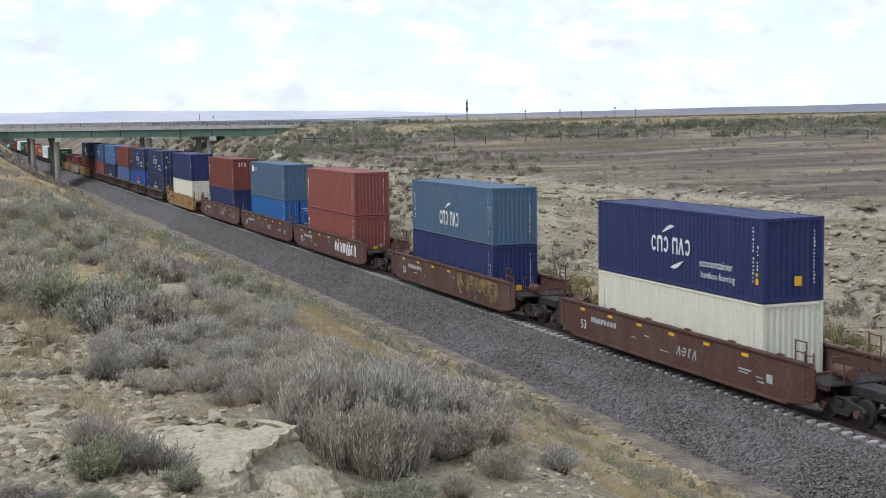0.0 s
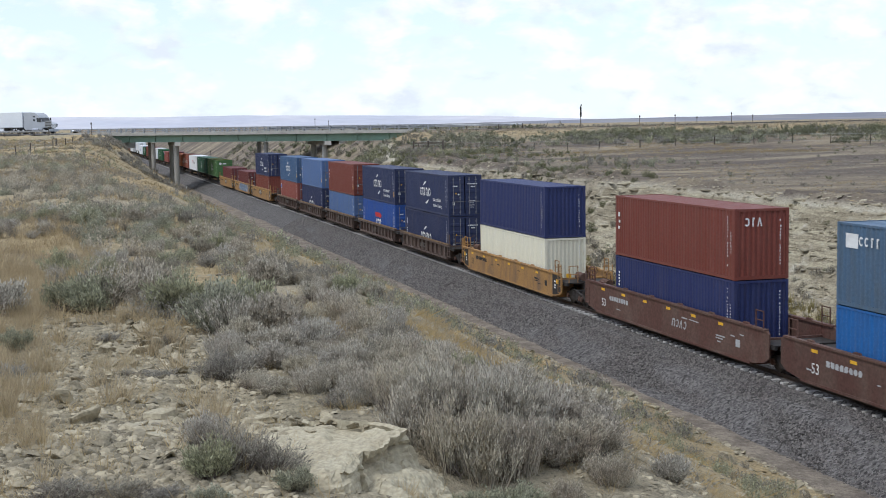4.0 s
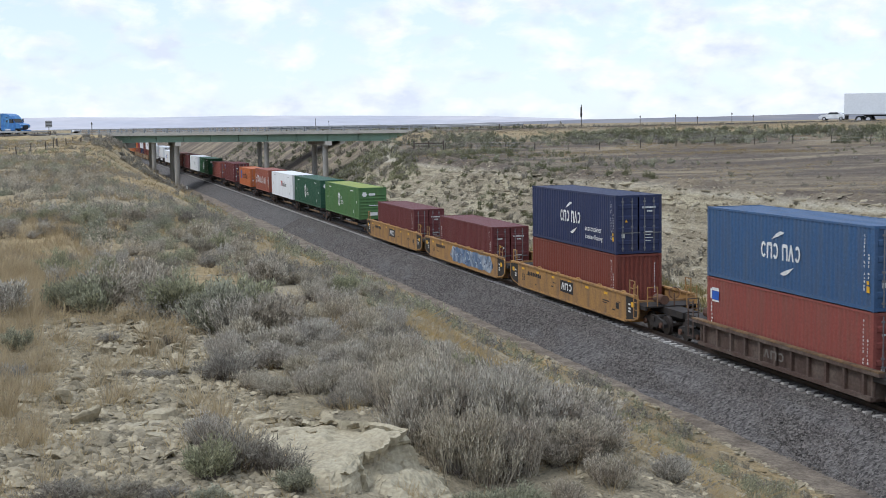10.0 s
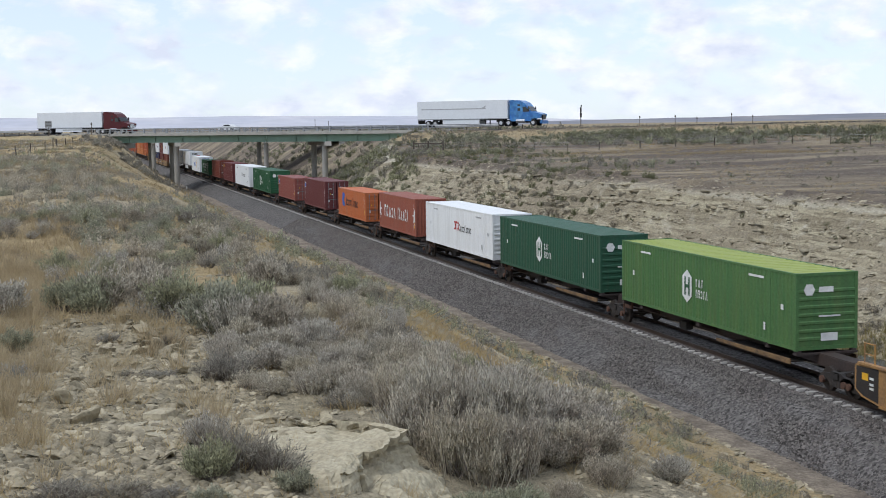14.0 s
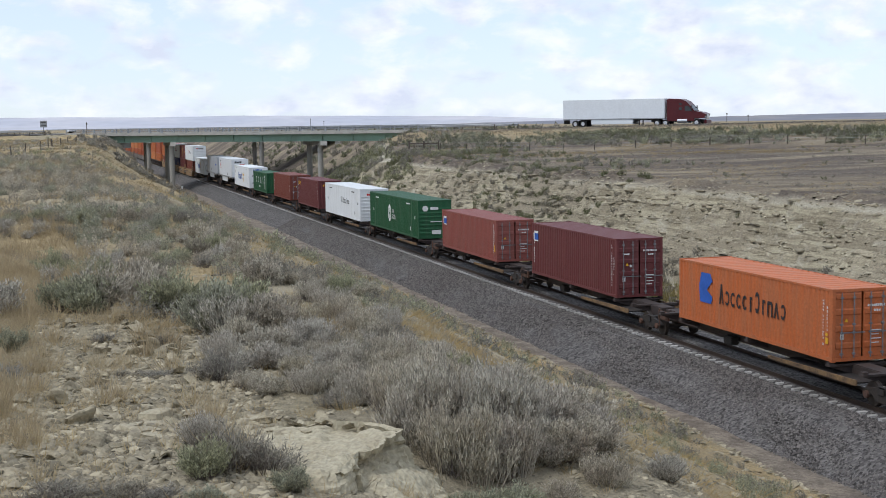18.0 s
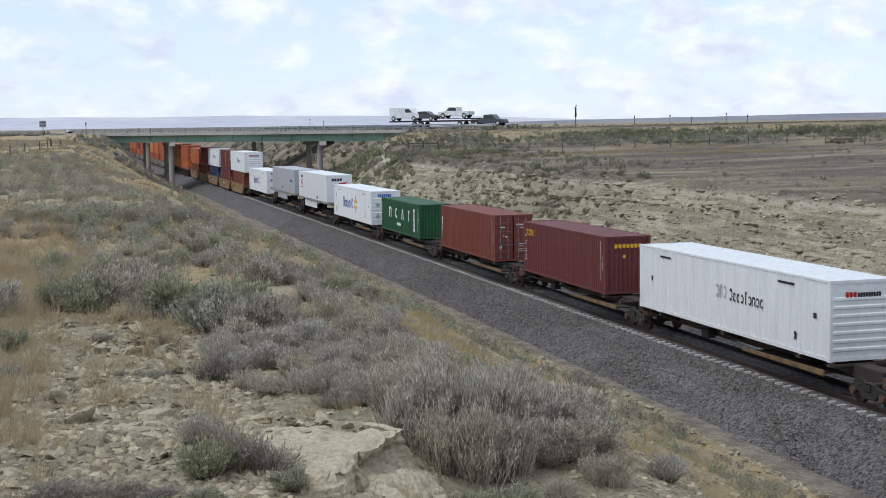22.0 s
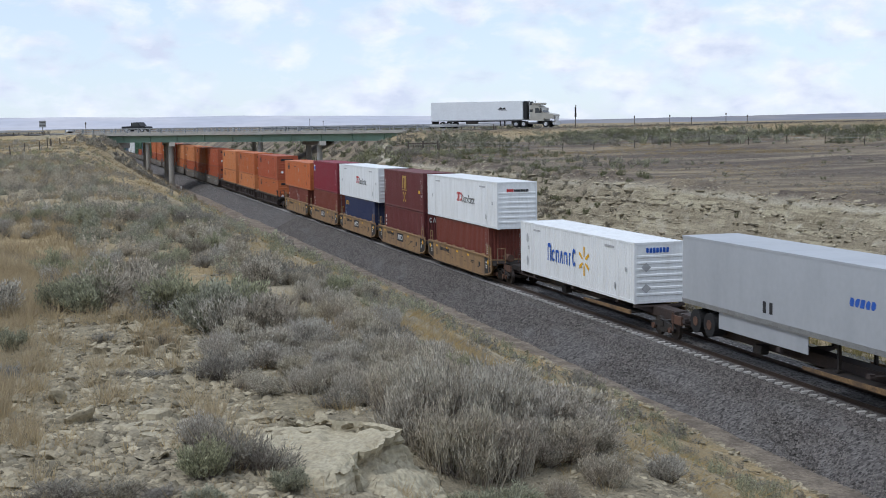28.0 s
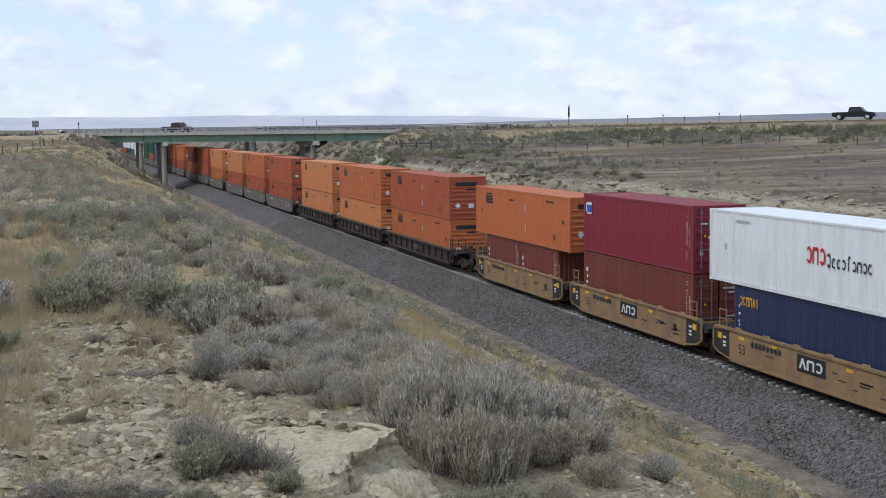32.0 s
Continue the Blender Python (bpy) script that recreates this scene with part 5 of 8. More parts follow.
def well_car(s, mat, Li, near, far, style, label, two=(False, False), art=None, top=1.62):
    """A container well car. Li: length of the well; near, far: from its middle to the ends of the car."""
    car = ride(thing("well_car", label, "rail car", "cars of the train"), s)
    h = Li / 2
    for sd in (-1, 1):
        m = Mesh()
        if style == "solid":
            m.prism([(-h - 1.0, top), (h + 1.0, top), (h + 1.15, top - 0.1), (h + 1.15, 0.62), (h + 0.75, 0.40), (h - 0.3, 0.25), (-h + 0.3, 0.25), (-h - 0.75, 0.40), (-h - 1.15, 0.62), (-h - 1.15, top - 0.1)],
                    0, sd * 1.46 - 0.03, sd * 1.46 + 0.03)
        else:
            m.box(sd * 1.33 - 0.015, sd * 1.33 + 0.015, -h - 0.2, h + 0.2, 0.40, top - 0.12)
        sill = part("side_sill", m, mat, car)
        up, low = Mesh(), Mesh()
        if style == "solid":
            up.box(sd * 1.45 - 0.10, sd * 1.45 + 0.10, -h - 0.9, h + 0.9, top - 0.02, top + 0.06)
            low.box(sd * 1.42 - 0.10, sd * 1.42 + 0.10, -h + 0.3, h - 0.3, 0.2, 0.3)
        else:
            up.box(sd * 1.42 - 0.11, sd * 1.42 + 0.11, -h - 0.7, h + 0.7, top - 0.16, top - 0.031)
            low.box(sd * 1.40 - 0.10, sd * 1.40 + 0.10, -h - 0.2, h + 0.2, 0.30, 0.44)
        part("top_chord", up, mat, sill)
        part("bottom_chord", low, mat, sill)
        if style == "bar":
            t_ = Mesh()
            t_.box(sd * 1.42 - 0.12, sd * 1.42 + 0.12, -h - 0.7, h + 0.7, top - 0.03, top + 0.02)
            part("top_rail", t_, "deck_edge", sill, "worn ochre top rail")
        if style == "bar":
            post = Mesh()
            post.prism([(-0.07, 0.44), (0.07, 0.44), (0.07, top - 0.16), (-0.07, top - 0.16)], 0, -0.07, 0.07)
            pm = post.data("post", mat)
            for i in range(11):
                p = part("post", pm, mat, sill)
                p.location = (sd * 1.41, -h + 0.3 + i * (Li - 0.6) / 10, 0)
        else:
            g = Mesh()
            g.prism([(-0.22, top + 0.06), (0.22, top + 0.06), (0.16, top + 0.13), (-0.16, top + 0.13)], 0, sd * 1.40 - 0.05, sd * 1.40 + 0.05)
            gm = g.data("guide", mat)
            for i in range(6):
                part("guide", gm, mat, sill).location = (0, -h + 0.8 + i * (Li - 1.6) / 5, 0)
    fl = Mesh()
    fl.box(-1.31, 1.31, -0.16, 0.16, 0.20, 0.32)
    fm = fl.data("floor_beam", mat)
    for i in range(6):
        part("floor_beam", fm, mat, car).location = (0, -h + 0.25 + i * (Li - 0.5) / 5, 0)
    for sd, e, dbl in ((-1, near, two[0]), (1, far, two[1])):
        m = Mesh()
        m.box(-1.40, 1.40, min(sd * (h + 0.06), sd * (h + 0.16)), max(sd * (h + 0.06), sd * (h + 0.16)), 0.35, 1.25)
        part("bulkhead", m, mat, car)
        m = Mesh()
        y0, y1 = sd * (h + 0.16), sd * (e - 0.15)
        if abs(y1) > abs(y0):
            m.box(-0.42, 0.42, min(y0, y1), max(y0, y1), 0.80, 1.10)
            ym = sd * min(abs(y0) + 1.5, abs(y1) - 0.05)
            m.box(-1.38, 1.38, min(y0, ym), max(y0, ym), 1.10, 1.16)
            for x in (-1.38, 1.26):
                m.box(x, x + 0.12, min(y0, ym), max(y0, ym), 0.98, 1.10)
        part("end_platform", m, "black_steel", car, "grimy end platform")
        if dbl:
            gr = Mesh()
            for x in (-1.25, -0.75):
                gr.rod((x, ym, 1.15), (x, ym, 2.05), 0.025)
            gr.rod((-1.25, ym, 2.05), (-0.75, ym, 2.05), 0.025)
            gr.rod((-1.25, ym, 1.6), (-0.75, ym, 1.6), 0.02)
            part("handrail", gr, mat, car)
            lad = Mesh()
            for x in (0.75, 1.25):
                lad.rod((x, ym, 0.35), (x, ym, 2.05), 0.025)
            for k in range(5):
                lad.rod((0.75, ym, 0.45 + k * 0.38), (1.25, ym, 0.45 + k * 0.38), 0.018)
            part("ladder", lad, mat, car)
            lad = Mesh()
            for q in (0.15, 0.6):
                lad.rod((-1.5, sd * (h + 0.5 + q), 0.5), (-1.5, sd * (h + 0.5 + q), 2.1), 0.03)
            for k in range(5):
                lad.rod((-1.5, sd * (h + 0.65), 0.55 + k * 0.36), (-1.5, sd * (h + 1.1), 0.55 + k * 0.36), 0.02)
            part("ladder", lad, mat, car)
            cp = Mesh()
            cp.box(-0.14, 0.14, min(sd * (e - 0.5), sd * (e - 0.02)), max(sd * (e - 0.5), sd * (e - 0.02)), 0.72, 0.98)
            part("coupler", cp, "rust", car, "rusty coupler")
            wh = Mesh()
            for k in range(14):
                a0, a1 = 2 * math.pi * k / 14, 2 * math.pi * (k + 1) / 14
                wh.rod((0.1 + 0.26 * math.cos(a0), ym, 1.75 + 0.26 * math.sin(a0)), (0.1 + 0.26 * math.cos(a1), ym, 1.75 + 0.26 * math.sin(a1)), 0.018)
            wh.rod((0.1, ym, 1.15), (0.1, ym, 1.75), 0.03)
            wh.cyl(1, (-0.35, ym - sd * 0.5, 1.42), 0.22, 0.45, 12)
            part("brake_gear", wh, "rust", car, "rusty brake wheel and air tank")
            bogie(car, sd * (h + 1.9))
        elif sd > 0:
            bogie(car, sd * e)
    if style == "solid":
        for sd in (-1, 1):
            for x in (-1.44, 1.44):
                hr = Mesh()
                for q in (0.05, 0.65):
                    hr.rod((x, sd * (h + q), top - 0.5), (x, sd * (h + q), top + 0.75), 0.028)
                for q in (0.36, 0.72):
                    hr.rod((x, sd * (h + 0.05), top + q), (x, sd * (h + 0.65), top + q), 0.024)
                part("grab_rail", hr, mat, car)
            hose = Mesh()
            for k in range(9):
                z0, z1 = 0.95 - 0.35 * math.sin(math.pi * k / 9), 0.95 - 0.35 * math.sin(math.pi * (k + 1) / 9)
                hose.rod((0.45, sd * (h + 0.5 + k * 0.1), z0), (0.45, sd * (h + 0.6 + k * 0.1), z1), 0.03)
            part("air_hose", hose, "rubber", car)
        if mat in ("well_yellow", "well_tan"):
            for sd in (-1, 1):
                for x in (-1.497, 1.487):
                    pl = Mesh()
                    pl.prism([(sd * (h + 1.05), 0.62), (sd * (h + 1.05), top - 0.10), (sd * (h - 0.25), top - 0.05), (sd * (h - 0.25), 0.34), (sd * (h + 0.6), 0.45)], 0, x, x + 0.01)
                    panel = part("end_panel", pl, "black_steel", car, "black painted end panel")
                    tag = Mesh()
                    xx = x - 0.006 if x < 0 else x + 0.01
                    tag.box(xx, xx + 0.006, min(sd * (h + 0.35), sd * (h + 0.70)), max(sd * (h + 0.35), sd * (h + 0.70)), 1.0, 1.24)
                    part("plate", tag, "mark_yellow", panel, "yellow plate")
                    tag = Mesh()
                    for zz in (0.72, 0.86, 1.06):
                        tag.box(xx, xx + 0.006, min(sd * (h + 0.02), sd * (h + 0.26)), max(sd * (h + 0.02), sd * (h + 0.26)), zz, zz + 0.08)
                    part("stencil", tag, "mark_white", panel)["kind"] = "stuff"
    rnd = random.Random(int(s * 10))
    a = Signs("side", Li, 2.98, top)
    if style == "solid":
        for k in range(int(Li / 2.6)):
            a.rect(1.0 + k * 2.5, top - 0.28, 0.42, 0.12)
        lay(a, "mark_yellow", car, "reflector", "yellow reflective strip")
        a = Signs("side", Li, 2.98, top)
        a.glyphs(2.0, 1.0, 2.3, 0.22, 8, rnd.randint(0, 99))
        a.rect(Li - 3.2, 0.9, 0.8, 0.06)
        a.rect(Li - 3.2, 0.8, 0.6, 0.05)
        a.rect(Li - 1.5, 0.7, 0.35, 0.3)
        for k in range(7):
            a.rect(0.6 + rnd.random() * (Li - 1.6), rnd.uniform(0.55, top - 0.45), rnd.uniform(0.2, 0.6), rnd.uniform(0.03, 0.06))
        if mat == "well_brown" and not art:
            a.glyphs(Li * 0.55, 0.72, 1.5, 0.36, 4, rnd.randint(0, 99), 0.2, 0.08)
        lay(a, "mark_black" if mat in ("well_yellow", "well_tan") else "mark_grey", car)
        if art == "plate":
            a = Signs("side", Li, 2.99, top)
            a.rect(Li / 2 - 0.9, 0.68, 1.9, 0.62)
            lay(a, "mark_black", car)
            a = Signs("side", Li, 3.00, top)
            a.glyphs(Li / 2 - 0.75, 0.80, 1.6, 0.38, 3, 7, 0.1)
            lay(a, "mark_white", car)
        elif art == "tags" and mat == "well_yellow":
            graffiti(car, Li, top, Li * 0.36, Li * 0.56, "mural_blue", (("mark_sky", 12, 1.1), ("mark_teal", 16, 0.7), ("navy", 12, 0.7)), 9)
        elif art == "tags":
            for colr, sd_, u0 in (("mark_white", 1, Li - 6.1), ("maroon", 2, Li - 5.9)):
                rr = random.Random(sd_)
                a = Signs("side", Li, 2.985 + 0.006 * sd_, top)
                for k in range(9):
                    uu = u0 + k * 0.55 + rr.uniform(-0.1, 0.1)
                    if sd_ == 2:
                        a.poly([(uu, 0.62), (uu + 0.10, 0.62), (uu + 0.2, 1.15), (uu + 0.10, 1.18)])
                        continue
                    a.poly([(uu, 0.5 + rr.uniform(0, 0.2)), (uu + 0.42, 0.55 + rr.uniform(0, 0.2)), (uu + 0.5, 1.2 + rr.uniform(0, 0.2)), (uu + 0.2, 1.3 + rr.uniform(0, 0.15)), (uu - 0.05, 0.95)])
                lay(a, colr, car, "graffiti", "painted graffiti")
        elif art == "spray":
            graffiti(car, Li, top, Li - 6.6, 5.8, "mural_tan", (("mark_gold", 5, 0.9), ("mark_black", 9, 0.5), ("mark_tan", 6, 0.6)), 4)
        words(car, "53", Li, 2.98, (1.0, 0.62), 0.55, "mark_white" if mat == "well_brown" else "mark_black")
    else:
        a.glyphs(Li / 2 - 0.8, 0.66, 1.6, 0.34, 3, 7, 0.16)
        lay(a, "well_grey", car)
    return car


def spine_car(s, near, far, label, two=(False, False)):
    """A skeletal spine car: one deep beam, short platforms and cross arms."""
    car = ride(thing("spine_car", label, "rail car", "cars of the train"), s)
    m = Mesh()
    m.soft(-0.34, 0.34, -near + 0.2, far - 0.2, 0.62, 1.08, 0.03)
    part("spine_beam", m, "well_dark", car)
    for y in (-8.0, -5.9, 0.0, 5.9, 8.0):
        if -near + 0.4 < y < far - 0.4:
            m = Mesh()
            m.prism([(-1.28, 1.02), (1.28, 1.02), (1.28, 1.10), (-1.28, 1.10)], 1, y - 0.14, y + 0.14)
            m.prism([(-1.2, 1.0), (-0.34, 0.72), (0.34, 0.72), (1.2, 1.0)], 1, y - 0.06, y + 0.06)
            for x in (-1.26, 1.06):
                m.box(x, x + 0.2, y - 0.1, y + 0.1, 1.10, 1.18)
            part("cross_arm", m, "well_dark", car)
    m = Mesh()
    m.box(-1.35, 1.35, -7.6, -2.4, 0.70, 0.75)
    part("platform", m, "black_steel", car, "grimy wheel platform")
    for sd in (-1, 1):
        m = Mesh()
        m.prism([(-7.9, 0.70), (-2.0, 0.70), (-2.0, 0.82), (-7.9, 0.90)], 0, sd * 1.40 - 0.03, sd * 1.40 + 0.03)
        part("side_rail", m, "deck_edge", car, "worn ochre edge rail")
        m = Mesh()
        m.box(sd * 0.85 - 0.05, sd * 0.85 + 0.05, far - 1.6, far - 0.6, 0.72, 1.1)
        m.rod((sd * 1.2, far - 1.4, 0.5), (sd * 1.2, far - 1.4, 1.3), 0.03)
        part("end_sill", m, "rust", car)
    m = Mesh()
    m.cyl(1, (0.55, 1.5, 0.72), 0.2, 0.5, 12)
    part("air_tank", m, "black_steel", car)
    m = Mesh()
    m.soft(-0.75, -0.4, 2.2, 2.9, 0.5, 0.85, 0.03)
    part("valve_box", m, "black_steel", car)
    bogie(car, far)
    if two[0]:
        bogie(car, -near + 1.6)
    return car


def road_trailer(s, z, mat, label, logo):
    """A highway semi-trailer riding on a spine car."""
    L, W, H = 16.15, 2.59, 2.85
    t = ride(thing("semi_trailer", label, "trailer", "trailers on the train"), s, z)
    m = Mesh()
    m.soft(-W / 2, W / 2, -L / 2, L / 2, 1.2, 4.05, 0.03)
    part("body", m, mat, t)
    m = Mesh()
    m.box(-W / 2 - 0.012, W / 2 + 0.012, -L / 2 - 0.01, L / 2 + 0.01, 1.16, 1.36)
    for i in range(28):
        y = -L / 2 + 0.4 + i * (L - 0.8) / 27
        m.box(-W / 2 - 0.02, -W / 2 - 0.012, y, y + 0.12, 1.22, 1.28)
    part("bottom_rail", m, "galv", t, "riveted aluminium bottom rail")
    m = Mesh()
    m.box(-W / 2 - 0.012, W / 2 + 0.012, -L / 2 - 0.01, L / 2 + 0.01, 3.97, 4.06)
    part("top_rail", m, mat, t)
    for y in (5.6, 6.85):
        for x in (-1.02, 1.02):
            w = Mesh()
            w.cyl(0, (x, y, 0.5), 0.5, 0.26, 20)
            tyre = part("wheel", w.data("wheel", "rubber", False), "rubber", t)
            w = Mesh()
            w.cyl(0, (x + (0.27 if x > 0 else -0.27), y, 0.5), 0.2, 0.012, 14)
            part("hub", w, "rust", tyre)
    m = Mesh()
    m.box(-0.6, 0.6, 4.6, 7.6, 0.8, 1.16)
    m.box(-0.5, 0.5, -5.2, 5, 1.0, 1.16)
    part("suspension", m, "black_steel", t)
    m = Mesh()
    for x in (-1.2, 1.17):
        m.box(x, x + 0.03, -2.0, 4.9, 0.45, 1.16)
    part("side_skirt", m, mat, t)
    m = Mesh()
    for x in (-0.75, 0.75):
        m.box(x - 0.06, x + 0.06, -3.4, -3.28, 0.1, 1.16)
        m.box(x - 0.14, x + 0.14, -3.46, -3.2, 0.02, 0.1)
    part("landing_gear", m, "black_steel", t)
    if logo == "bird":
        stencil(t, "side", L, W, H, "mark_red", lambda g: (g.poly([(1.6, 3.0), (2.6, 3.35), (2.2, 2.95), (2.5, 2.6), (1.8, 2.7)]), g.rect(1.5, 2.35, 1.2, 0.08)))
        stencil(t, "side", L, W, H, "mark_black", lambda g: (g.glyphs(1.5, 3.45, 1.2, 0.25, 4, 5), g.rect(L - 5.6, 1.5, 0.2, 0.3), g.rect(L - 5.2, 1.5, 0.35, 0.3)))
        stencil(t, "end", L, W, H, "mark_black", lambda g: g.glyphs(0.5, 3.45, 1.1, 0.28, 4, 5))
        stencil(t, "end", L, W, H, "mark_red", lambda g: g.poly([(0.6, 3.0), (1.4, 3.3), (2.2, 3.35), (1.6, 3.05), (1.2, 2.85), (0.7, 2.85)]))
    else:
        stencil(t, "side", L, W, H, "mark_blue", lambda g: g.glyphs(L - 3.3, 2.6, 1.6, 0.3, 5, 8, 0.2, 0.08))
        stencil(t, "side", L, W, H, "mark_black", lambda g: (g.rect(L - 9.2, 1.6, 0.25, 0.45), g.rect(L - 8.7, 1.6, 0.25, 0.45)))
    return t


STACK = {   # lower and upper boxes of each unit: (feet, paint, logo, front end, tall, label, end logo)
    "eco": (40, "navy", "cres_eco", "plain", True, "dark blue steel freight container with white crescent logo", ""),
    "eco_door": (40, "navy_dull", "cres_eco", "door", True, "dark blue steel freight container with white crescent logo", ""),
    "word_navy": (40, "navy_dull", "cres_word", "door", True, "dark blue steel freight container with white block logo", ""),
    "slate_logo": (40, "slate", "cres_word", "plain", True, "weathered slate-blue freight container with rusty edges", ""),
    "blue_logo": (40, "steel_blue", "cres", "door", True, "faded steel-blue freight container with white logo", ""),
    "cream": (40, "cream", "", "plain", True, "cream-white steel freight container, plain sided", ""),
    "navy": (40, "navy", "", "plain", True, "plain dark blue steel freight container", ""),
    "navy_low": (40, "navy", "", "plain", True, "plain dark blue steel freight container", ""),
    "red": (40, "red", "tall_word", "plain", True, "brick-red steel freight container with faded paint", ""),
    "slate_seal": (40, "slate", "seal", "plain", True, "weathered slate-blue freight container with small white sign", ""),
    "royal": (40, "bright_blue", "", "door", True, "bright blue steel freight container with doors", ""),
    "maroon_word": (40, "brown_red", "tall_word", "plain", True, "maroon freight container with white end lettering", "word"),
    "maroon_side": (40, "maroon", "tall_word", "plain", True, "dull maroon freight container with white end lettering", "word"),
    "navy_sign": (40, "navy_dull", "yellow_word", "door", True, "dark blue steel freight container with a small yellow sign", ""),
    "maroon": (40, "maroon", "", "door", True, "dull maroon steel freight container", ""),
    "maroon_plain": (40, "maroon", "", "plain", True, "dull maroon steel freight container", ""),
    "brown": (40, "brown_red", "", "plain", True, "brown-red steel freight container, plain sided", ""),
    "brown_door": (40, "brown_red", "tall_word", "door", True, "brown-red steel freight container, plain sided", ""),
    "light_blue": (40, "light_blue", "", "door", True, "faded light blue steel freight container", ""),
    "wing": (40, "royal", "red_wing", "door", True, "royal blue freight container with red and white logo", ""),
    "red_door": (40, "red", "square", "door", True, "brick-red steel freight container", ""),
    "green_light": (53, "green_light", "hub", "plain", True, "light green domestic container with white hexagon logo", "hub"),
    "green_dark": (53, "green_dark", "hub", "plain", True, "dark green domestic container with white hexagon logo", "hub"),
    "green": (53, "green", "hub", "plain", True, "deep green domestic container with white hexagon logo", "hub"),
    "xpo": (53, "white", "xpo", "plain", True, "white domestic container with red and black logo", "xpo"),
    "xpo_faded": (53, "white", "xpo_faded", "plain", True, "white domestic container with a half-faded logo", "xpo"),
    "stars": (40, "clay", "stars", "plain", True, "clay-red freight container with white star logo", ""),
    "blue_black": (40, "orange", "blue_black", "door", False, "orange freight container with blue and black logo", ""),
    "square": (40, "maroon", "square", "door", True, "maroon freight container with a small blue sign", ""),
    "maroon_low": (40, "red", "square", "door", False, "dusty red freight container with a small blue sign", ""),
    "yellow_word": (40, "maroon", "yellow_word", "plain", True, "maroon freight container with yellow lettering", "yellow"),
    "red_tall": (40, "brown_red", "tall_word", "door", True, "brown-red freight container with door bars", ""),
    "four": (40, "green", "four", "plain", False, "dark green freight container with white letters", ""),
    "retail": (53, "white", "retail", "plain", True, "white domestic container with blue and yellow logo", "retail"),
    "gold": (40, "maroon", "gold", "plain", True, "maroon freight container with gold logo", ""),
    "crimson": (40, "crimson", "square", "door", True, "crimson steel freight container with small sign", ""),
    "oa": (53, "orange", "orange", "plain", True, "orange domestic container with small black sign", "orange"),
    "ob": (53, "orange_pale", "orange", "plain", True, "faded pale orange domestic container", "orange"),
    "oc": (53, "orange_red", "orange", "plain", True, "orange-red domestic container with small black sign", "orange"),
    "twenty": (20, "brown_red", "tall_word", "plain", False, "short brown-red steel freight container", ""),
    "gd": (53, "green_dark", "", "plain", True, "dark green domestic container with plain sides", ""),
    "wh": (53, "white", "", "plain", True, "white domestic container with plain sides", ""),
    "bl": (53, "slate", "", "plain", True, "grey-blue domestic container with plain sides", ""),
}
# middle of each unit along the track at 0 s, kind of car, boxes from below
UNITS = [
    (21.10, "brown", ()), (45.10, "brown", ("cream", "eco")), (68.90, "brown_spray", ("navy_low", "slate_logo")), (92.90, "brown_tags", ("red", "red")),
    (112.30, "brown", ("royal", "slate_seal")), (132.00, "brown", ("navy", "maroon_word")), (154.30, "yellow", ("cream", "navy")),
    (174.00, "bar", ("word_navy", "eco_door")), (189.80, "bar", ("wing", "eco_door")), (205.80, "bar", ("light_blue", "brown_door")),
    (221.70, "bar", ("word_navy", "light_blue")), (237.10, "bar", ("red_door", "blue_logo")),
    (259.10, "yellow_plate", ("brown", "eco_door")), (279.00, "yellow_tags", ("maroon",)), (298.80, "yellow_plate", ("maroon",)),
    (320.50, "spine", ("green_light",)), (339.41, "spine", ("green_dark",)), (357.11, "spine", ("xpo",)), (374.67, "spine", ("stars",)), (392.44, "spine", ("blue_black",)),
    (411.56, "spine", ("square",)), (430.28, "spine", ("maroon_low",)), (450.80, "spine", ("green",)), (470.99, "spine", ("xpo_faded",)), (489.47, "spine", ("yellow_word",)),
    (507.06, "spine", ("red_tall",)), (525.15, "spine", ("four",)), (542.92, "spine", ("retail",)), (562.60, "spine", ("trailer_white",)), (581.35, "spine", ("trailer_grey",)), (602.60, "spine", ("retail",)),
    (623.10, "short", ("brown", "xpo")), (638.80, "short_plate", ("maroon_side", "gold")), (654.80, "short_plate", ("navy_sign", "xpo")), (670.60, "short_plate", ("brown_door", "crimson")), (686.50, "short", ("pair", "oa")),
    (708.60, "bar53", ("oa", "oc")), (728.36, "bar53", ("ob", "oa")), (748.02, "bar53", ("ob", "ob")),
    (770.40, "grey", ("oc", "oc")), (790.20, "grey", ("oc", "oa")), (810.00, "grey", ("oc", "ob")), (832.20, "grey", ("oa", "ob")), (852.00, "grey", ("oc", "oc")), (871.80, "grey", ("oa", "brown")),
    (893.80, "grey", ("oc", "oa")), (913.60, "grey", ("oc", "oa")), (933.40, "grey", ("gd", "gd")), (955.20, "grey", ("bl", "bl")), (975.00, "grey", ("oc", "gd")), (994.80, "grey", ("gd", "gd")),
    (1016.20, "grey", ("wh", "wh")), (1036.00, "grey", ("wh", "wh")), (1055.80, "grey", ("bl", "wh")), (1077.20, "grey", ("gd", "wh")), (1097.00, "grey", ("oc", "wh")), (1116.80, "grey", ("oa", "wh"))]
HALF = {"brown": 8.25, "yellow": 8.25, "bar": 6.2, "spine": 0, "short": 6.25, "bar53": 8.25, "grey": 8.25}
kinds = [u[1].split("_") for u in UNITS]
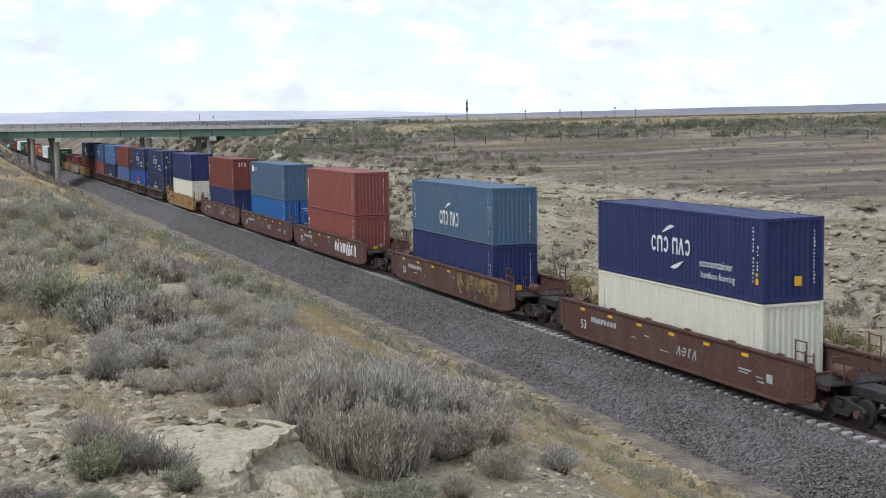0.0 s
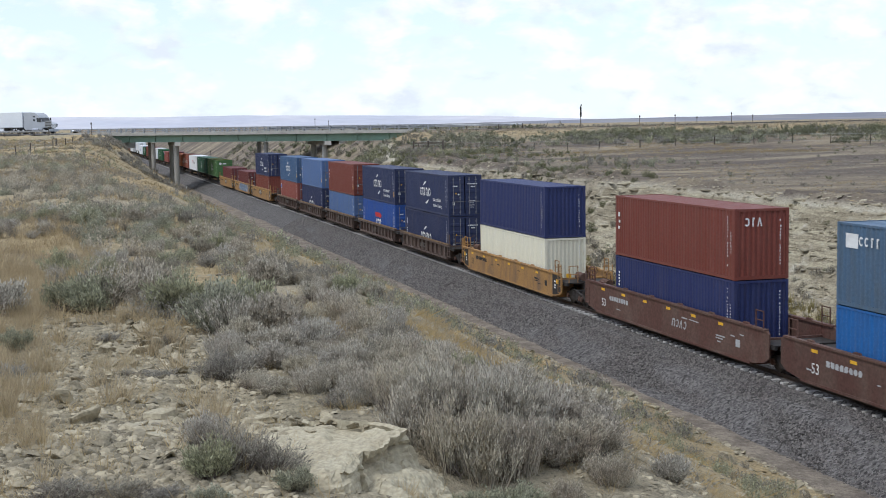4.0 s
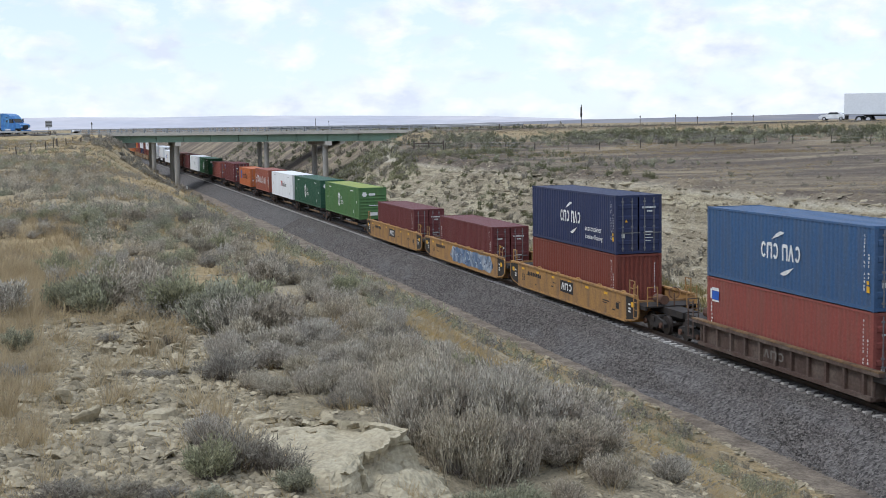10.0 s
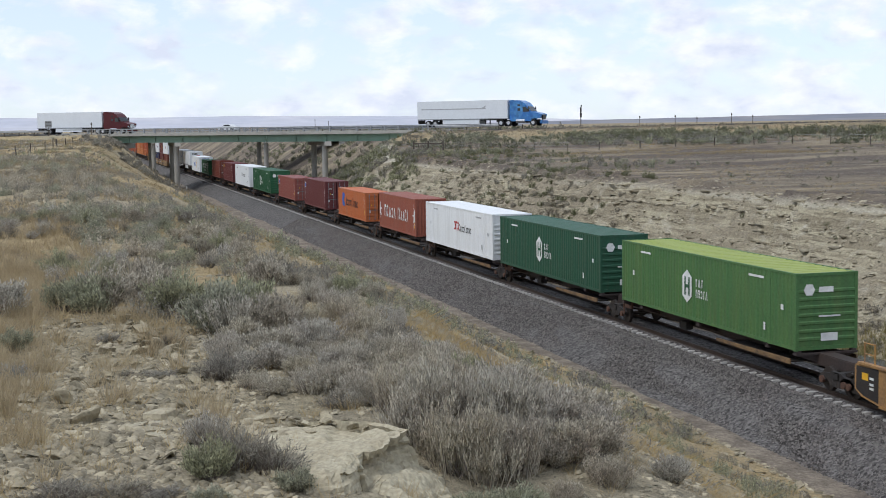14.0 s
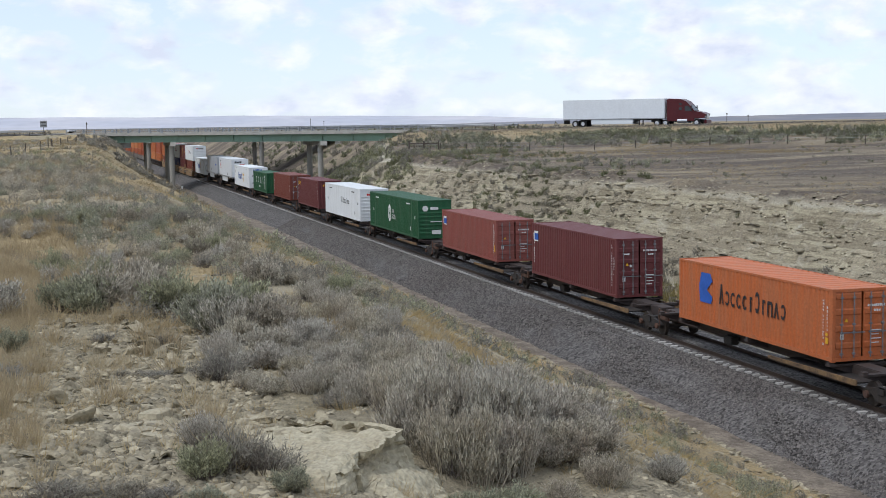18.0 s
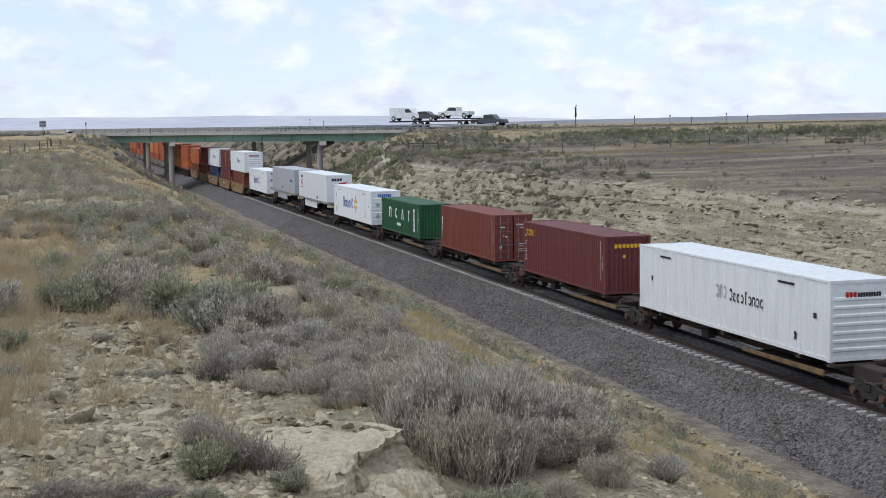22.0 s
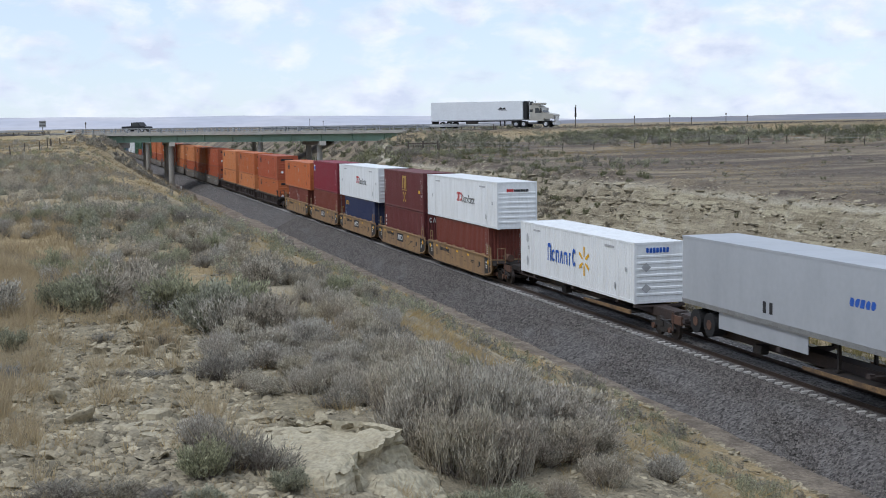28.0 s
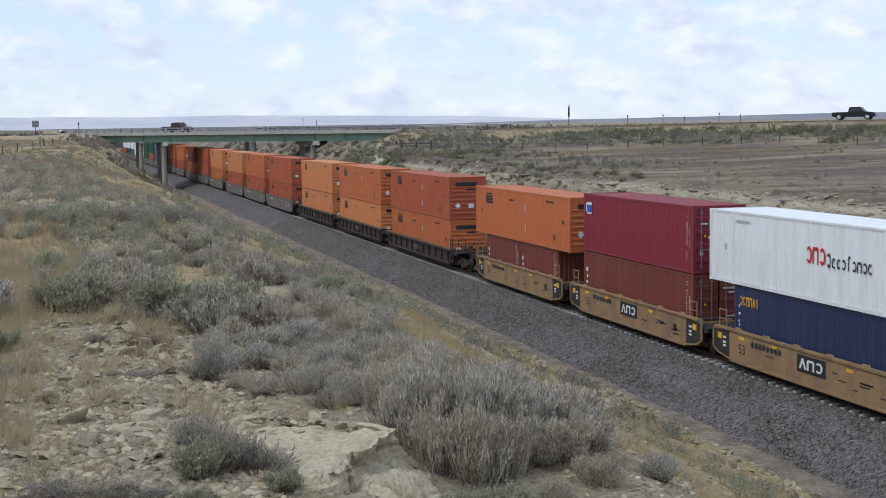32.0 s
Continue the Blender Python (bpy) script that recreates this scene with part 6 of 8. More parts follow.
for i, (s, kind, boxes) in enumerate(UNITS):
    k = kind.split("_")[0]
    art = (kind.split("_") + [None])[1]
    gap_n = s - UNITS[i - 1][0] if i else 24.0
    gap_f = UNITS[i + 1][0] - s if i + 1 < len(UNITS) else 20.0
    hn = HALF[UNITS[i - 1][1].split("_")[0]] if i else 8.25
    hf = HALF[UNITS[i + 1][1].split("_")[0]] if i + 1 < len(UNITS) else 8.25
    if k == "spine":
        near, far = gap_n / 2, gap_f / 2
        if hf:
            far = gap_f - hf - 1.4
        spine_car(s, near if not hn else gap_n - hn - 1.4, far, "rusty spine car with a low deck for one box", (hn > 0, False))
        floor_z = 1.18
    else:
        h = HALF[k]
        free_n, free_f = gap_n - h - hn, gap_f - h - hf
        two = (free_n > 5.2, free_f > 5.2)
        near = h + (free_n / 2 if hn else 3.6)
        far = h + (free_f / 2 if hf else 1.6)
        two = (two[0] or not hn, two[1] and bool(hf))
        mat, style, top, lab = {"brown": ("well_brown", "solid", 1.66, "rust-brown well car with yellow reflectors"),
                                "yellow": ("well_yellow", "solid", 1.52, "ochre-yellow well car with scuffed sides"),
                                "short": ("well_tan", "solid", 1.45, "short ochre-yellow well car with scuffed sides"),
                                "bar": ("well_bar", "bar", 1.36, "brown well car with open posts and ochre top rail"),
                                "bar53": ("well_dark", "bar", 1.36, "dark well car with open side posts"),
                                "grey": ("well_grey", "solid", 1.45, "dusty grey well car under stacked containers")}[k]
        if art == "tags" and k == "brown":
            lab = "rust-brown well car with white graffiti on its side"
        elif art == "tags":
            lab = "ochre-yellow well car with pale graffiti on its side"
        elif art == "spray":
            lab = "rust-brown well car with sprayed graffiti"
        elif not boxes:
            lab = "empty rust-brown well car with open well"
        well_car(s, mat, 2 * h, near, far, style, lab, two, art, top)
        floor_z = 0.33
    z = floor_z
    for j, name in enumerate(boxes):
        if name == "pair":
            for q in (-3.1, 3.1):
                container(s + q, z, 20, "brown_red", "tall_word", "plain", False, "short brown-red steel freight container", int(s) + j, "")
            z += 2.60
            continue
        if name.startswith("trailer"):
            road_trailer(s, 0.76, "trailer_white" if "white" in name else "silver", "white highway semi-trailer with red bird logo" if "white" in name else "silver-grey highway semi-trailer with side skirts", "bird" if "white" in name else "plain")
            continue
        ft, mat, logo, front, tall, label, end = STACK[name]
        container(s, z, ft, mat, logo, front, tall, label, int(s) + 7 * j, end)
        z += (2.896 if tall else 2.591) + 0.02


# ---- roadside things ----
def rail_run(u0, u1, off, label):
    g = thing("guardrail", label, "guardrail", "highway guardrails")
    n = int(abs(u1 - u0) / 3.8)
    post = Mesh()
    post.box(-0.07, 0.07, -0.08, 0.08, -0.5, 0.72)
    pm = post.data("guard_post", "wood")
    beam = Mesh()
    prev = None
    for i in range(n + 1):
        u = u0 + (u1 - u0) * i / n
        x, y = road_point(u, off)
        z = float(road_z(u))
        ob = part("guard_post", pm, "wood", g)
        ob.matrix_basis = pose(x, y, z, 0, 0, ROADA)
        if prev:
            a, b = Vector(prev), Vector((x, y, z))
            nn = Vector((ROADN[0], ROADN[1], 0)) * (1 if off > -20 else -1)
            prof = [(0.42, 0.09), (0.48, 0.15), (0.54, 0.09), (0.60, 0.09), (0.66, 0.15), (0.74, 0.09)]
            for (h0, d0), (h1, d1) in zip(prof[:-1], prof[1:]):
                beam.quad(a + nn * d0 + Vector((0, 0, h0)), b + nn * d0 + Vector((0, 0, h0)), b + nn * d1 + Vector((0, 0, h1)), a + nn * d1 + Vector((0, 0, h1)))
        prev = (x, y, z)
    part("beam", beam, "galv", g, "grey corrugated steel beam")


rail_run(47, 58, 6.4, "galvanised guardrail on posts beside the highway")
rail_run(-150, -34, 6.4, "galvanised guardrail on posts beside the highway")
rail_run(6, 56, -6.4, "galvanised guardrail along the highway's median")
rail_run(-190, -78, FAR_ROAD + 6.4, "galvanised guardrail along the opposite lanes")


def fence(points, spacing, label, seed):
    """Round wooden posts with strands of wire."""
    r = random.Random(seed)
    f = thing("wire_fence", label, "fence", "range fences")
    pm = [Mesh() for _ in range(3)]
    for i, m in enumerate(pm):
        m.cyl(2, (0, 0, 0.30), 0.05 + 0.012 * i, 0.70, 8, 0.042 + 0.012 * i)
    pm = [m.data("fence_post", "wood") for m in pm]
    tops = []
    for (x0, y0), (x1, y1) in zip(points[:-1], points[1:]):
        n = max(1, round(math.hypot(x1 - x0, y1 - y0) / spacing))
        for i in range(n):
            x, y = x0 + (x1 - x0) * i / n + r.uniform(-0.4, 0.4), y0 + (y1 - y0) * i / n + r.uniform(-0.4, 0.4)
            ob = part("fence_post", r.choice(pm), "wood", f)
            z = gz(x, y)
            ob.matrix_basis = pose(x, y, z, r.uniform(-4, 4), r.uniform(-4, 4), r.uniform(0, 90))
            tops.append((x, y, z))
    for h in (0.35, 0.75, 1.15):
        w = Mesh()
        q = [(x + dx, y, z + h + dz) for x, y, z in tops for dx, dz in ((-0.008, 0), (0.008, 0), (0, 0.012))]
        w.add(q, [(3 * i + k, 3 * i + (k + 1) % 3, 3 * i + 3 + (k + 1) % 3, 3 * i + 3 + k) for i in range(len(tops) - 1) for k in range(3)])
        part("wire", w, "galv", f)
    return f


fence([road_point(u, 30 + 2 * math.sin(u * 0.1)) for u in range(52, 190, 14)], 5.5, "weathered wooden posts strung with wire", 3)
fence([(-8.5, 121), (-4.1, 139), (-2.9, 148), (-1.7, 158), (-0.6, 174), (0.7, 192), (1.8, 203), (3.4, 225), (4.8, 247)], 9.5, "old wooden posts strung with wire", 5)
gate = thing("fence_brace", "dark timber brace frame in the fence line", "fence", "range fences")
bx, by = road_point(59, 30.5)
gate.matrix_world = pose(bx, by, gz(bx, by), 0, 0, ROADA)
for x in (-2.3, 0.0, 2.3):
    m = Mesh()
    m.cyl(2, (x, 0, 0.6), 0.11, 0.9, 10)
    part("post", m, "wood", gate)
for x in (-1.15, 1.15):
    m = Mesh()
    m.box(x - 1.1, x + 1.1, -0.07, 0.07, 1.1, 1.25)
    part("crossbar", m, "wood", gate)

mast = thing("signal_mast", "dark trackside mast with a heavy head", "mast", at=pose(110.0, 280.0, gz(110, 280)))
m = Mesh()
m.cyl(2, (0, 0, 1.2), 0.10, 1.4, 10)
part("pole", m, "wood", mast)
m = Mesh()
m.soft(-0.18, 0.18, -0.2, 0.2, 2.5, 3.5, 0.06)
m.soft(-0.15, 0.15, -0.16, 0.16, 3.5, 4.7, 0.06)
part("head", m, "black_steel", mast)
part("finial", (lambda q: (q.cyl(2, (0.1, 0, 4.95), 0.12, 0.18, 8), q)[1])(Mesh()), "black_steel", mast)

sign = thing("road_sign", "grey back of a roadside sign on a post", "sign", at=pose(-1.9, 259.0, gz(-1.9, 259)))
m = Mesh()
m.box(-0.06, 0.06, -0.06, 0.06, -0.4, 2.0)
part("post", m, "wood", sign)
m = Mesh()
m.soft(-0.6, 0.6, -0.09, -0.06, 1.55, 2.75, 0.012)
part("plate", m, "galv", sign)
m = Mesh()
m.box(-0.5, 0.5, -0.12, -0.09, 1.85, 1.92)
m.box(-0.5, 0.5, -0.12, -0.09, 2.4, 2.47)
part("bracket", m, "black_steel", sign)

for px_, py_, h_, lab in ((5.6, 255.0, 2.4, "dark wooden post by the bridge end"), (73.0, 400.0, 4.2, "thin dark post beyond the highway"), (77.2, 401.0, 3.4, "thin dark post beyond the highway"),
                          (116.0, 262.0, 2.4, "thin delineator post beyond the highway"), (124.0, 262.0, 2.8, "thin delineator post beyond the highway"), (129.0, 262.0, 2.4, "thin delineator post beyond the highway"),
                          (137.0, 262.0, 2.9, "thin delineator post beyond the highway"), (142.0, 262.0, 2.5, "thin delineator post beyond the highway"), (44.0, 418.0, 2.6, "thin dark post beyond the highway")):
    m = Mesh()
    m.cyl(2, (0, 0, h_ / 2 - 0.2), 0.07, h_ / 2 + 0.2, 8, 0.055)
    m.box(-0.13, 0.13, -0.03, 0.03, h_ - 0.45, h_ - 0.1)
    p = tagged(new("marker_post", m.data("marker_post", "wood")), lab, "post", "posts along the highway")
    p.matrix_world = pose(px_, py_, gz(px_, py_))

hydrant = tagged(new("white_stake", (lambda q: (q.cyl(2, (0, 0, 0.35), 0.09, 0.45, 8), q.soft(-0.12, 0.12, -0.12, 0.12, 0.7, 0.95, 0.03), q)[2])(Mesh()).data("white_stake", "mark_white")), "short white stake beside the gravel", "stake")
hydrant.matrix_world = pose(20.6, 236.0, gz(20.6, 236))


# ---- rocks ----
def rock_mesh(name, dims, seed, cuts=3, rough=0.18, strata=0.0, mat="rock", shear=(0, 0)):
    """A broken block of stone: a cube with cut corners, faces pushed in and out."""
    bm = bmesh.new()
    bmesh.ops.create_cube(bm, size=1)
    bmesh.ops.bevel(bm, geom=bm.edges[:], offset=0.10, segments=1, affect="EDGES")
    bmesh.ops.subdivide_edges(bm, edges=bm.edges[:], cuts=cuts, use_grid_fill=True)
    r = random.Random(seed)
    off = Vector((r.uniform(0, 90), r.uniform(0, 90), r.uniform(0, 90)))
    for v in bm.verts:
        c = v.co.copy()
        q = Vector((c.x * dims[0], c.y * dims[1], c.z * dims[2]))
        d = noise.fractal(q * 1.9 + off, 0.9, 2.1, 4) * rough * 0.55 + noise.cell(q * 3.1 + off) * rough * 0.18
        if strata:
            k = math.sin(q.z * 26 + 2.4 * noise.noise(q * 1.2 + off))
            d += strata * (1 if k > 0.25 else -0.6) * (1 - abs(c.z) * 1.2)
        n = Vector((c.x, c.y, c.z * 0.6)).normalized()
        v.co = q + n * d
        v.co.x += shear[0] * c.z
        v.co.y += shear[1] * c.z
    me = bpy.data.meshes.new(name)
    bm.to_mesh(me)
    bm.free()
    me.materials.append(M[mat])
    return me


def bed_outline(corners, n, seed, wobble):
    """A closed broken outline through corners, n points evenly along it, roughened."""
    pts = [Vector(c) for c in corners]
    run = [0.0]
    for a, c in zip(pts, pts[1:] + pts[:1]):
        run.append(run[-1] + (c - a).length)
    out = []
    for i in range(n):
        d = run[-1] * i / n
        k = max(q for q in range(len(pts)) if run[q] <= d)
        a, c = pts[k], pts[(k + 1) % len(pts)]
        p = a + (c - a) * ((d - run[k]) / (run[k + 1] - run[k]))
        q = Vector((p.x * 3.1, p.y * 3.1, seed))
        out.append(p + Vector((noise.noise(q), noise.noise(q + Vector((9, 4, 2))))) * wobble)
    return out


def rock_bed(m, corners, top, foot, seed, hollow=None):
    """A star-shaped block of bedded limestone: thin beds in its sides, a flaking crust on its top, which tilts as top(x, y) says."""
    n, sides, caps = 280, 46, 44
    line = bed_outline(corners, n, seed, 0.035)
    mid_ = sum(line, Vector((0, 0))) / n
    vs, fs = [], []
    for k in range(sides):
        h = k / (sides - 1)
        for p in line:
            z1 = top(p.x, p.y)
            z = foot + (z1 - foot) * h
            q = Vector((p.x, p.y, z))
            bed = noise.cell(Vector((seed, 0, (z + 0.03 * noise.noise(q * 1.6)) * 17)))
            out_ = 0.06 * bed + 0.085 * noise.fractal(q * 2.4 + Vector((seed, 0, 0)), 0.8, 2.1, 6) + 0.045 * (noise.cell(q * 4.5 + Vector((0.4 * noise.noise(q * 3), 0.4 * noise.noise(q * 4), 0))) - 0.5) - 0.03 * noise.ridged_multi_fractal(q * 2.6, 0.9, 2.2, 3, 0.9, 1.5)
            out_ += 0.10 * (1 - h) * (0.6 + noise.noise(q * 1.3))
            if hollow is not None:
                near = 1 - min(1.0, (p - Vector(hollow)).length / 0.46)
                out_ -= 0.17 * near ** 0.6 * float(ramp(h, 0.66, 0.80)) * (1 - float(ramp(h, 0.88, 1.0)))
            out_ -= 0.05 * max(0.0, h - 0.93) / 0.07
            d = (p - mid_)
            d = d / max(d.length, 1e-6)
            vs.append((p.x + d.x * out_, p.y + d.y * out_, z))
    for k in range(1, caps + 1):
        f = 1 - k / caps
        for i, p in enumerate(line):
            e = Vector(vs[(sides - 1) * n + i][:2])
            x, y = mid_.x + (e.x - mid_.x) * f, mid_.y + (e.y - mid_.y) * f
            q = Vector((x, y, 0))
            z = top(x, y) + 0.03 * noise.fractal(q * 2.2, 0.9, 2.1, 4) + 0.016 * noise.fractal(q * 9, 0.8, 2.1, 4)
            z -= 0.05 * float(ramp(noise.fractal(Vector((x * 1.3, y * 1.6, 9.0)), 0.9, 2.0, 3), 0.0, 0.35)) + 0.012 * noise.ridged_multi_fractal(q * 5, 0.9, 2.2, 4, 0.9, 1.5)
            z -= 0.05 * max(0.0, f - 0.90) / 0.10
            vs.append((x, y, z))
    for k in range(sides + caps - 1):
        for i in range(n):
            fs.append((k * n + i, k * n + (i + 1) % n, (k + 1) * n + (i + 1) % n, (k + 1) * n + i))
    m.add(vs, fs)


def ledge_boulder():
    """A thick bed of limestone breaking out of the hill, hollow under its lip, on a lower, rounder bed."""
    m = Mesh()
    upper = ((1.78, 8.92), (2.12, 9.20), (2.32, 9.48), (2.53, 9.76), (2.46, 10.12), (2.12, 10.65), (1.76, 11.1), (1.34, 11.7), (1.02, 12.2), (0.86, 12.0), (1.02, 11.3), (1.18, 10.5), (1.25, 9.8), (1.34, 9.2), (1.5, 8.85))
    lower = ((1.95, 8.70), (2.30, 8.85), (2.60, 9.12), (2.82, 9.5), (2.80, 9.95), (2.55, 10.3), (2.2, 10.1), (1.95, 9.6), (1.80, 9.1))
    rock_bed(m, upper, lambda x, y: 7.40 + 0.10 * (x - 2.2) - 0.028 * (y - 9.8) - 0.05 * max(0.0, 9.3 - y), 6.55, 3.0, (2.24, 9.36))
    rock_bed(m, lower, lambda x, y: 7.20 - 0.55 * max(0.0, x - 2.38) - 0.16 * max(0.0, 9.4 - y) + 0.07 * noise.fractal(Vector((x * 3.0, y * 3.0, 4.0)), 0.9, 2.1, 4), 6.3, 8.0)
    return m.data("boulder", "rock")


boulder = tagged(new("boulder", ledge_boulder()), "large pale limestone boulder with a broken front", "boulder")
for k, (dx, dy, dz, d, sd) in enumerate(((0.68, 11.75, 7.14, (0.30, 0.22, 0.13), 5), (0.78, 12.35, 7.12, (0.24, 0.18, 0.12), 6), (1.12, 12.3, 7.10, (0.30, 0.2, 0.10), 7), (0.60, 11.1, 7.26, (0.32, 0.24, 0.10), 8), (0.70, 10.8, 7.26, (0.26, 0.2, 0.10), 9))):
    ob = tagged(new("rock_slab", rock_mesh("rock_slab", d, sd, 4, 0.05, 0.012)), "pale limestone slab breaking from the slope", "rock", "rocks on the hillside")
    ob.matrix_world = pose(dx, dy, dz, 4 * k - 6, 5 - 3 * k, 25 + 31 * k)
rr = random.Random(21)
stones = [rock_mesh("stone", (0.30 + 0.02 * k, 0.24 - 0.015 * k, 0.09 + 0.012 * k), 30 + k, 3, 0.17, 0.012, "chip_large", (0.05 - 0.02 * k, 0.03 * (k - 2))) for k in range(7)]
place = [(0.02, 13.6, 1.0), (0.10, 12.3, 0.7), (0.3, 14.2, 0.7)]
for k in range(90):
    yy = rr.uniform(9.4, 20)
    place.append((rr.uniform(-0.05, 0.095) * yy, yy, rr.uniform(0.25, 0.65)))
ledge_line = []
for k in range(60):
    q = rr.uniform(0, 1)
    ledge_line.append((0.75 + 0.70 * q + rr.uniform(-0.16, 0.16), 20.6 - 7.2 * q + rr.uniform(-0.4, 0.4), rr.uniform(0.3, 0.8) * (1.1 - 0.4 * q)))
for k in range(60):
    yy = rr.uniform(30, 75)
    place.append((float(left_toe(yy)) - rr.uniform(0.15, 1.6), yy, rr.uniform(0.5, 1.5)))
for k in range(26):
    u_, w_ = rr.uniform(-0.85, 0.2), rr.uniform(0.1, 0.9)
    q = Vector((1.95 - 0.75 * w_ + 0.25 * u_, 10.0 + 1.6 * w_ + 0.25 * u_, 7.385 + 0.10 * (-0.25 - 0.75 * w_ + 0.25 * u_) - 0.028 * (0.2 + 1.6 * w_ + 0.25 * u_)))
    ob = tagged(new("stone", rr.choice(stones)), "thin limestone flake lying on the boulder", "stone", "stones on the hillside")
    s = rr.uniform(0.10, 0.45)
    ob.matrix_world = Matrix.LocRotScale(q, Euler((rr.uniform(-0.15, 0.15), rr.uniform(-0.15, 0.15), rr.uniform(0, 6.3))), (s, s * 0.8, s * 0.5))
for k in range(34):
    w_ = rr.random()
    x, y = 2.34 - 1.28 * w_ + rr.uniform(-0.14, 0.02), 10.25 + 1.85 * w_ + rr.uniform(-0.12, 0.05)
    ob = tagged(new("stone", rr.choice(stones)), "broken limestone flake along the boulder's back edge", "stone", "stones on the hillside")
    d = rr.uniform(0.16, 0.48)
    ob.matrix_world = Matrix.LocRotScale((x, y, 7.385 + 0.10 * (x - 2.2) - 0.028 * (y - 9.8)), Euler((rr.uniform(-0.35, 0.35), rr.uniform(-0.35, 0.35), rr.uniform(0, 6.3))), (d, d * 0.8, d * rr.uniform(0.5, 1.1)))
for x, y, s in place + ledge_line:
    on_line = (x, y, s) in ledge_line
    ob = tagged(new("stone", rr.choice(stones)), "pale angular limestone lying on the soil", "stone", "stones on the hillside")
    ob.matrix_world = Matrix.LocRotScale((x, y, gz(x, y) + 0.03 * s), Euler((rr.uniform(-0.4, 0.4), rr.uniform(-0.4, 0.4), radians(100) + rr.uniform(-0.3, 0.3) if on_line else rr.uniform(0, 6.3))),
                                         (s * (1.4 if on_line else 1), s * rr.uniform(0.7, 1.2), s * rr.uniform(0.7, 1.4)))


def pebbles(n, x, y, lo, hi, name, label, mat="chip", flat=0.45):
    """Many small broken stones lying on the ground, as one mesh."""
    v = np.array([(1, 0.2, 0), (0.3, 1, 0), (-0.9, 0.6, 0), (-0.7, -0.8, 0), (0.6, -0.9, 0), (0.55, 0.3, 1), (-0.3, 0.55, 1), (-0.35, -0.45, 1), (0.4, -0.4, 1)], float)
    f = np.array([(5, 6, 7), (5, 7, 8), (0, 1, 5), (1, 6, 5), (1, 2, 6), (2, 7, 6), (2, 3, 7), (3, 8, 7), (3, 4, 8), (4, 5, 8), (4, 0, 5)])
    s = lo + (hi - lo) * rng.random(n) ** 4.0
    a = rng.uniform(0, 6.28, n)
    p = v[None] * rng.uniform(0.45, 1.45, (n, 9, 1)) * s[:, None, None]
    p[..., 2] *= flat
    p[..., 2] += p[..., 0] * rng.uniform(-0.5, 0.5, (n, 1))
    c, d = np.cos(a)[:, None], np.sin(a)[:, None]
    p = np.stack([p[..., 0] * c - p[..., 1] * d + x[:, None], p[..., 0] * d + p[..., 1] * c + y[:, None], p[..., 2] + (ground_z(x, y) - 0.25 * s * flat)[:, None]], -1)
    fs = f[None] + (np.arange(n) * 9)[:, None, None]
    return tagged(new(name, arrays(name, p.reshape(-1, 3), fs.reshape(-1, 3), mat)), label, "stones", kind="stuff")


n = 17000
yy = 8.4 + 13.5 * rng.random(n) ** 1.2
pebbles(n, rng.uniform(-0.10, 0.15, n) * yy, yy, 0.010, 0.066, "stone_chips", "broken limestone chips on the soil", flat=0.5)
n = 7000
yy = 8.2 + 8 * rng.random(n)
pebbles(n, rng.uniform(0.13, 0.50, n) * yy, yy, 0.008, 0.05, "stone_chips", "small stones on the bare soil", flat=0.4)
n = 4000
yy = 28 + 90 * rng.random(n)
pebbles(n, left_toe(yy) + 0.3 - 2.0 * rng.random(n) ** 1.5, yy, 0.03, 0.14, "stone_chips", "broken pale stones along the foot of the slope")
n = 16000
yy = 42 + 120 * rng.random(n) ** 1.3
xx = bank_foot(yy) + 0.3 + 9 * rng.random(n) ** 1.35
pebbles(n, xx, yy, 0.03, 0.20, "bank_rubble", "broken rock on the face of the cut", "ledge", 0.45)
n = 5000
pebbles(n, rng.uniform(3.5, 13, n), 15 + 27 * rng.random(n), 0.012, 0.06, "stone_chips", "small stones on the tan slope")
n = 3000
pebbles(n, rng.uniform(2, 17, n), 14 + 60 * rng.random(n), 0.02, 0.10, "stone_chips", "scattered stones on the hillside")


def bank_x(y, z):
    """Where the face of the cut reaches height z."""
    lo, hi = bank_foot(y), bank_foot(y) + 14.0
    for _ in range(18):
        mid_ = (lo + hi) / 2
        up = ground_z(mid_, y) > z
        lo, hi = np.where(up, lo, mid_), np.where(up, mid_, hi)
    return lo


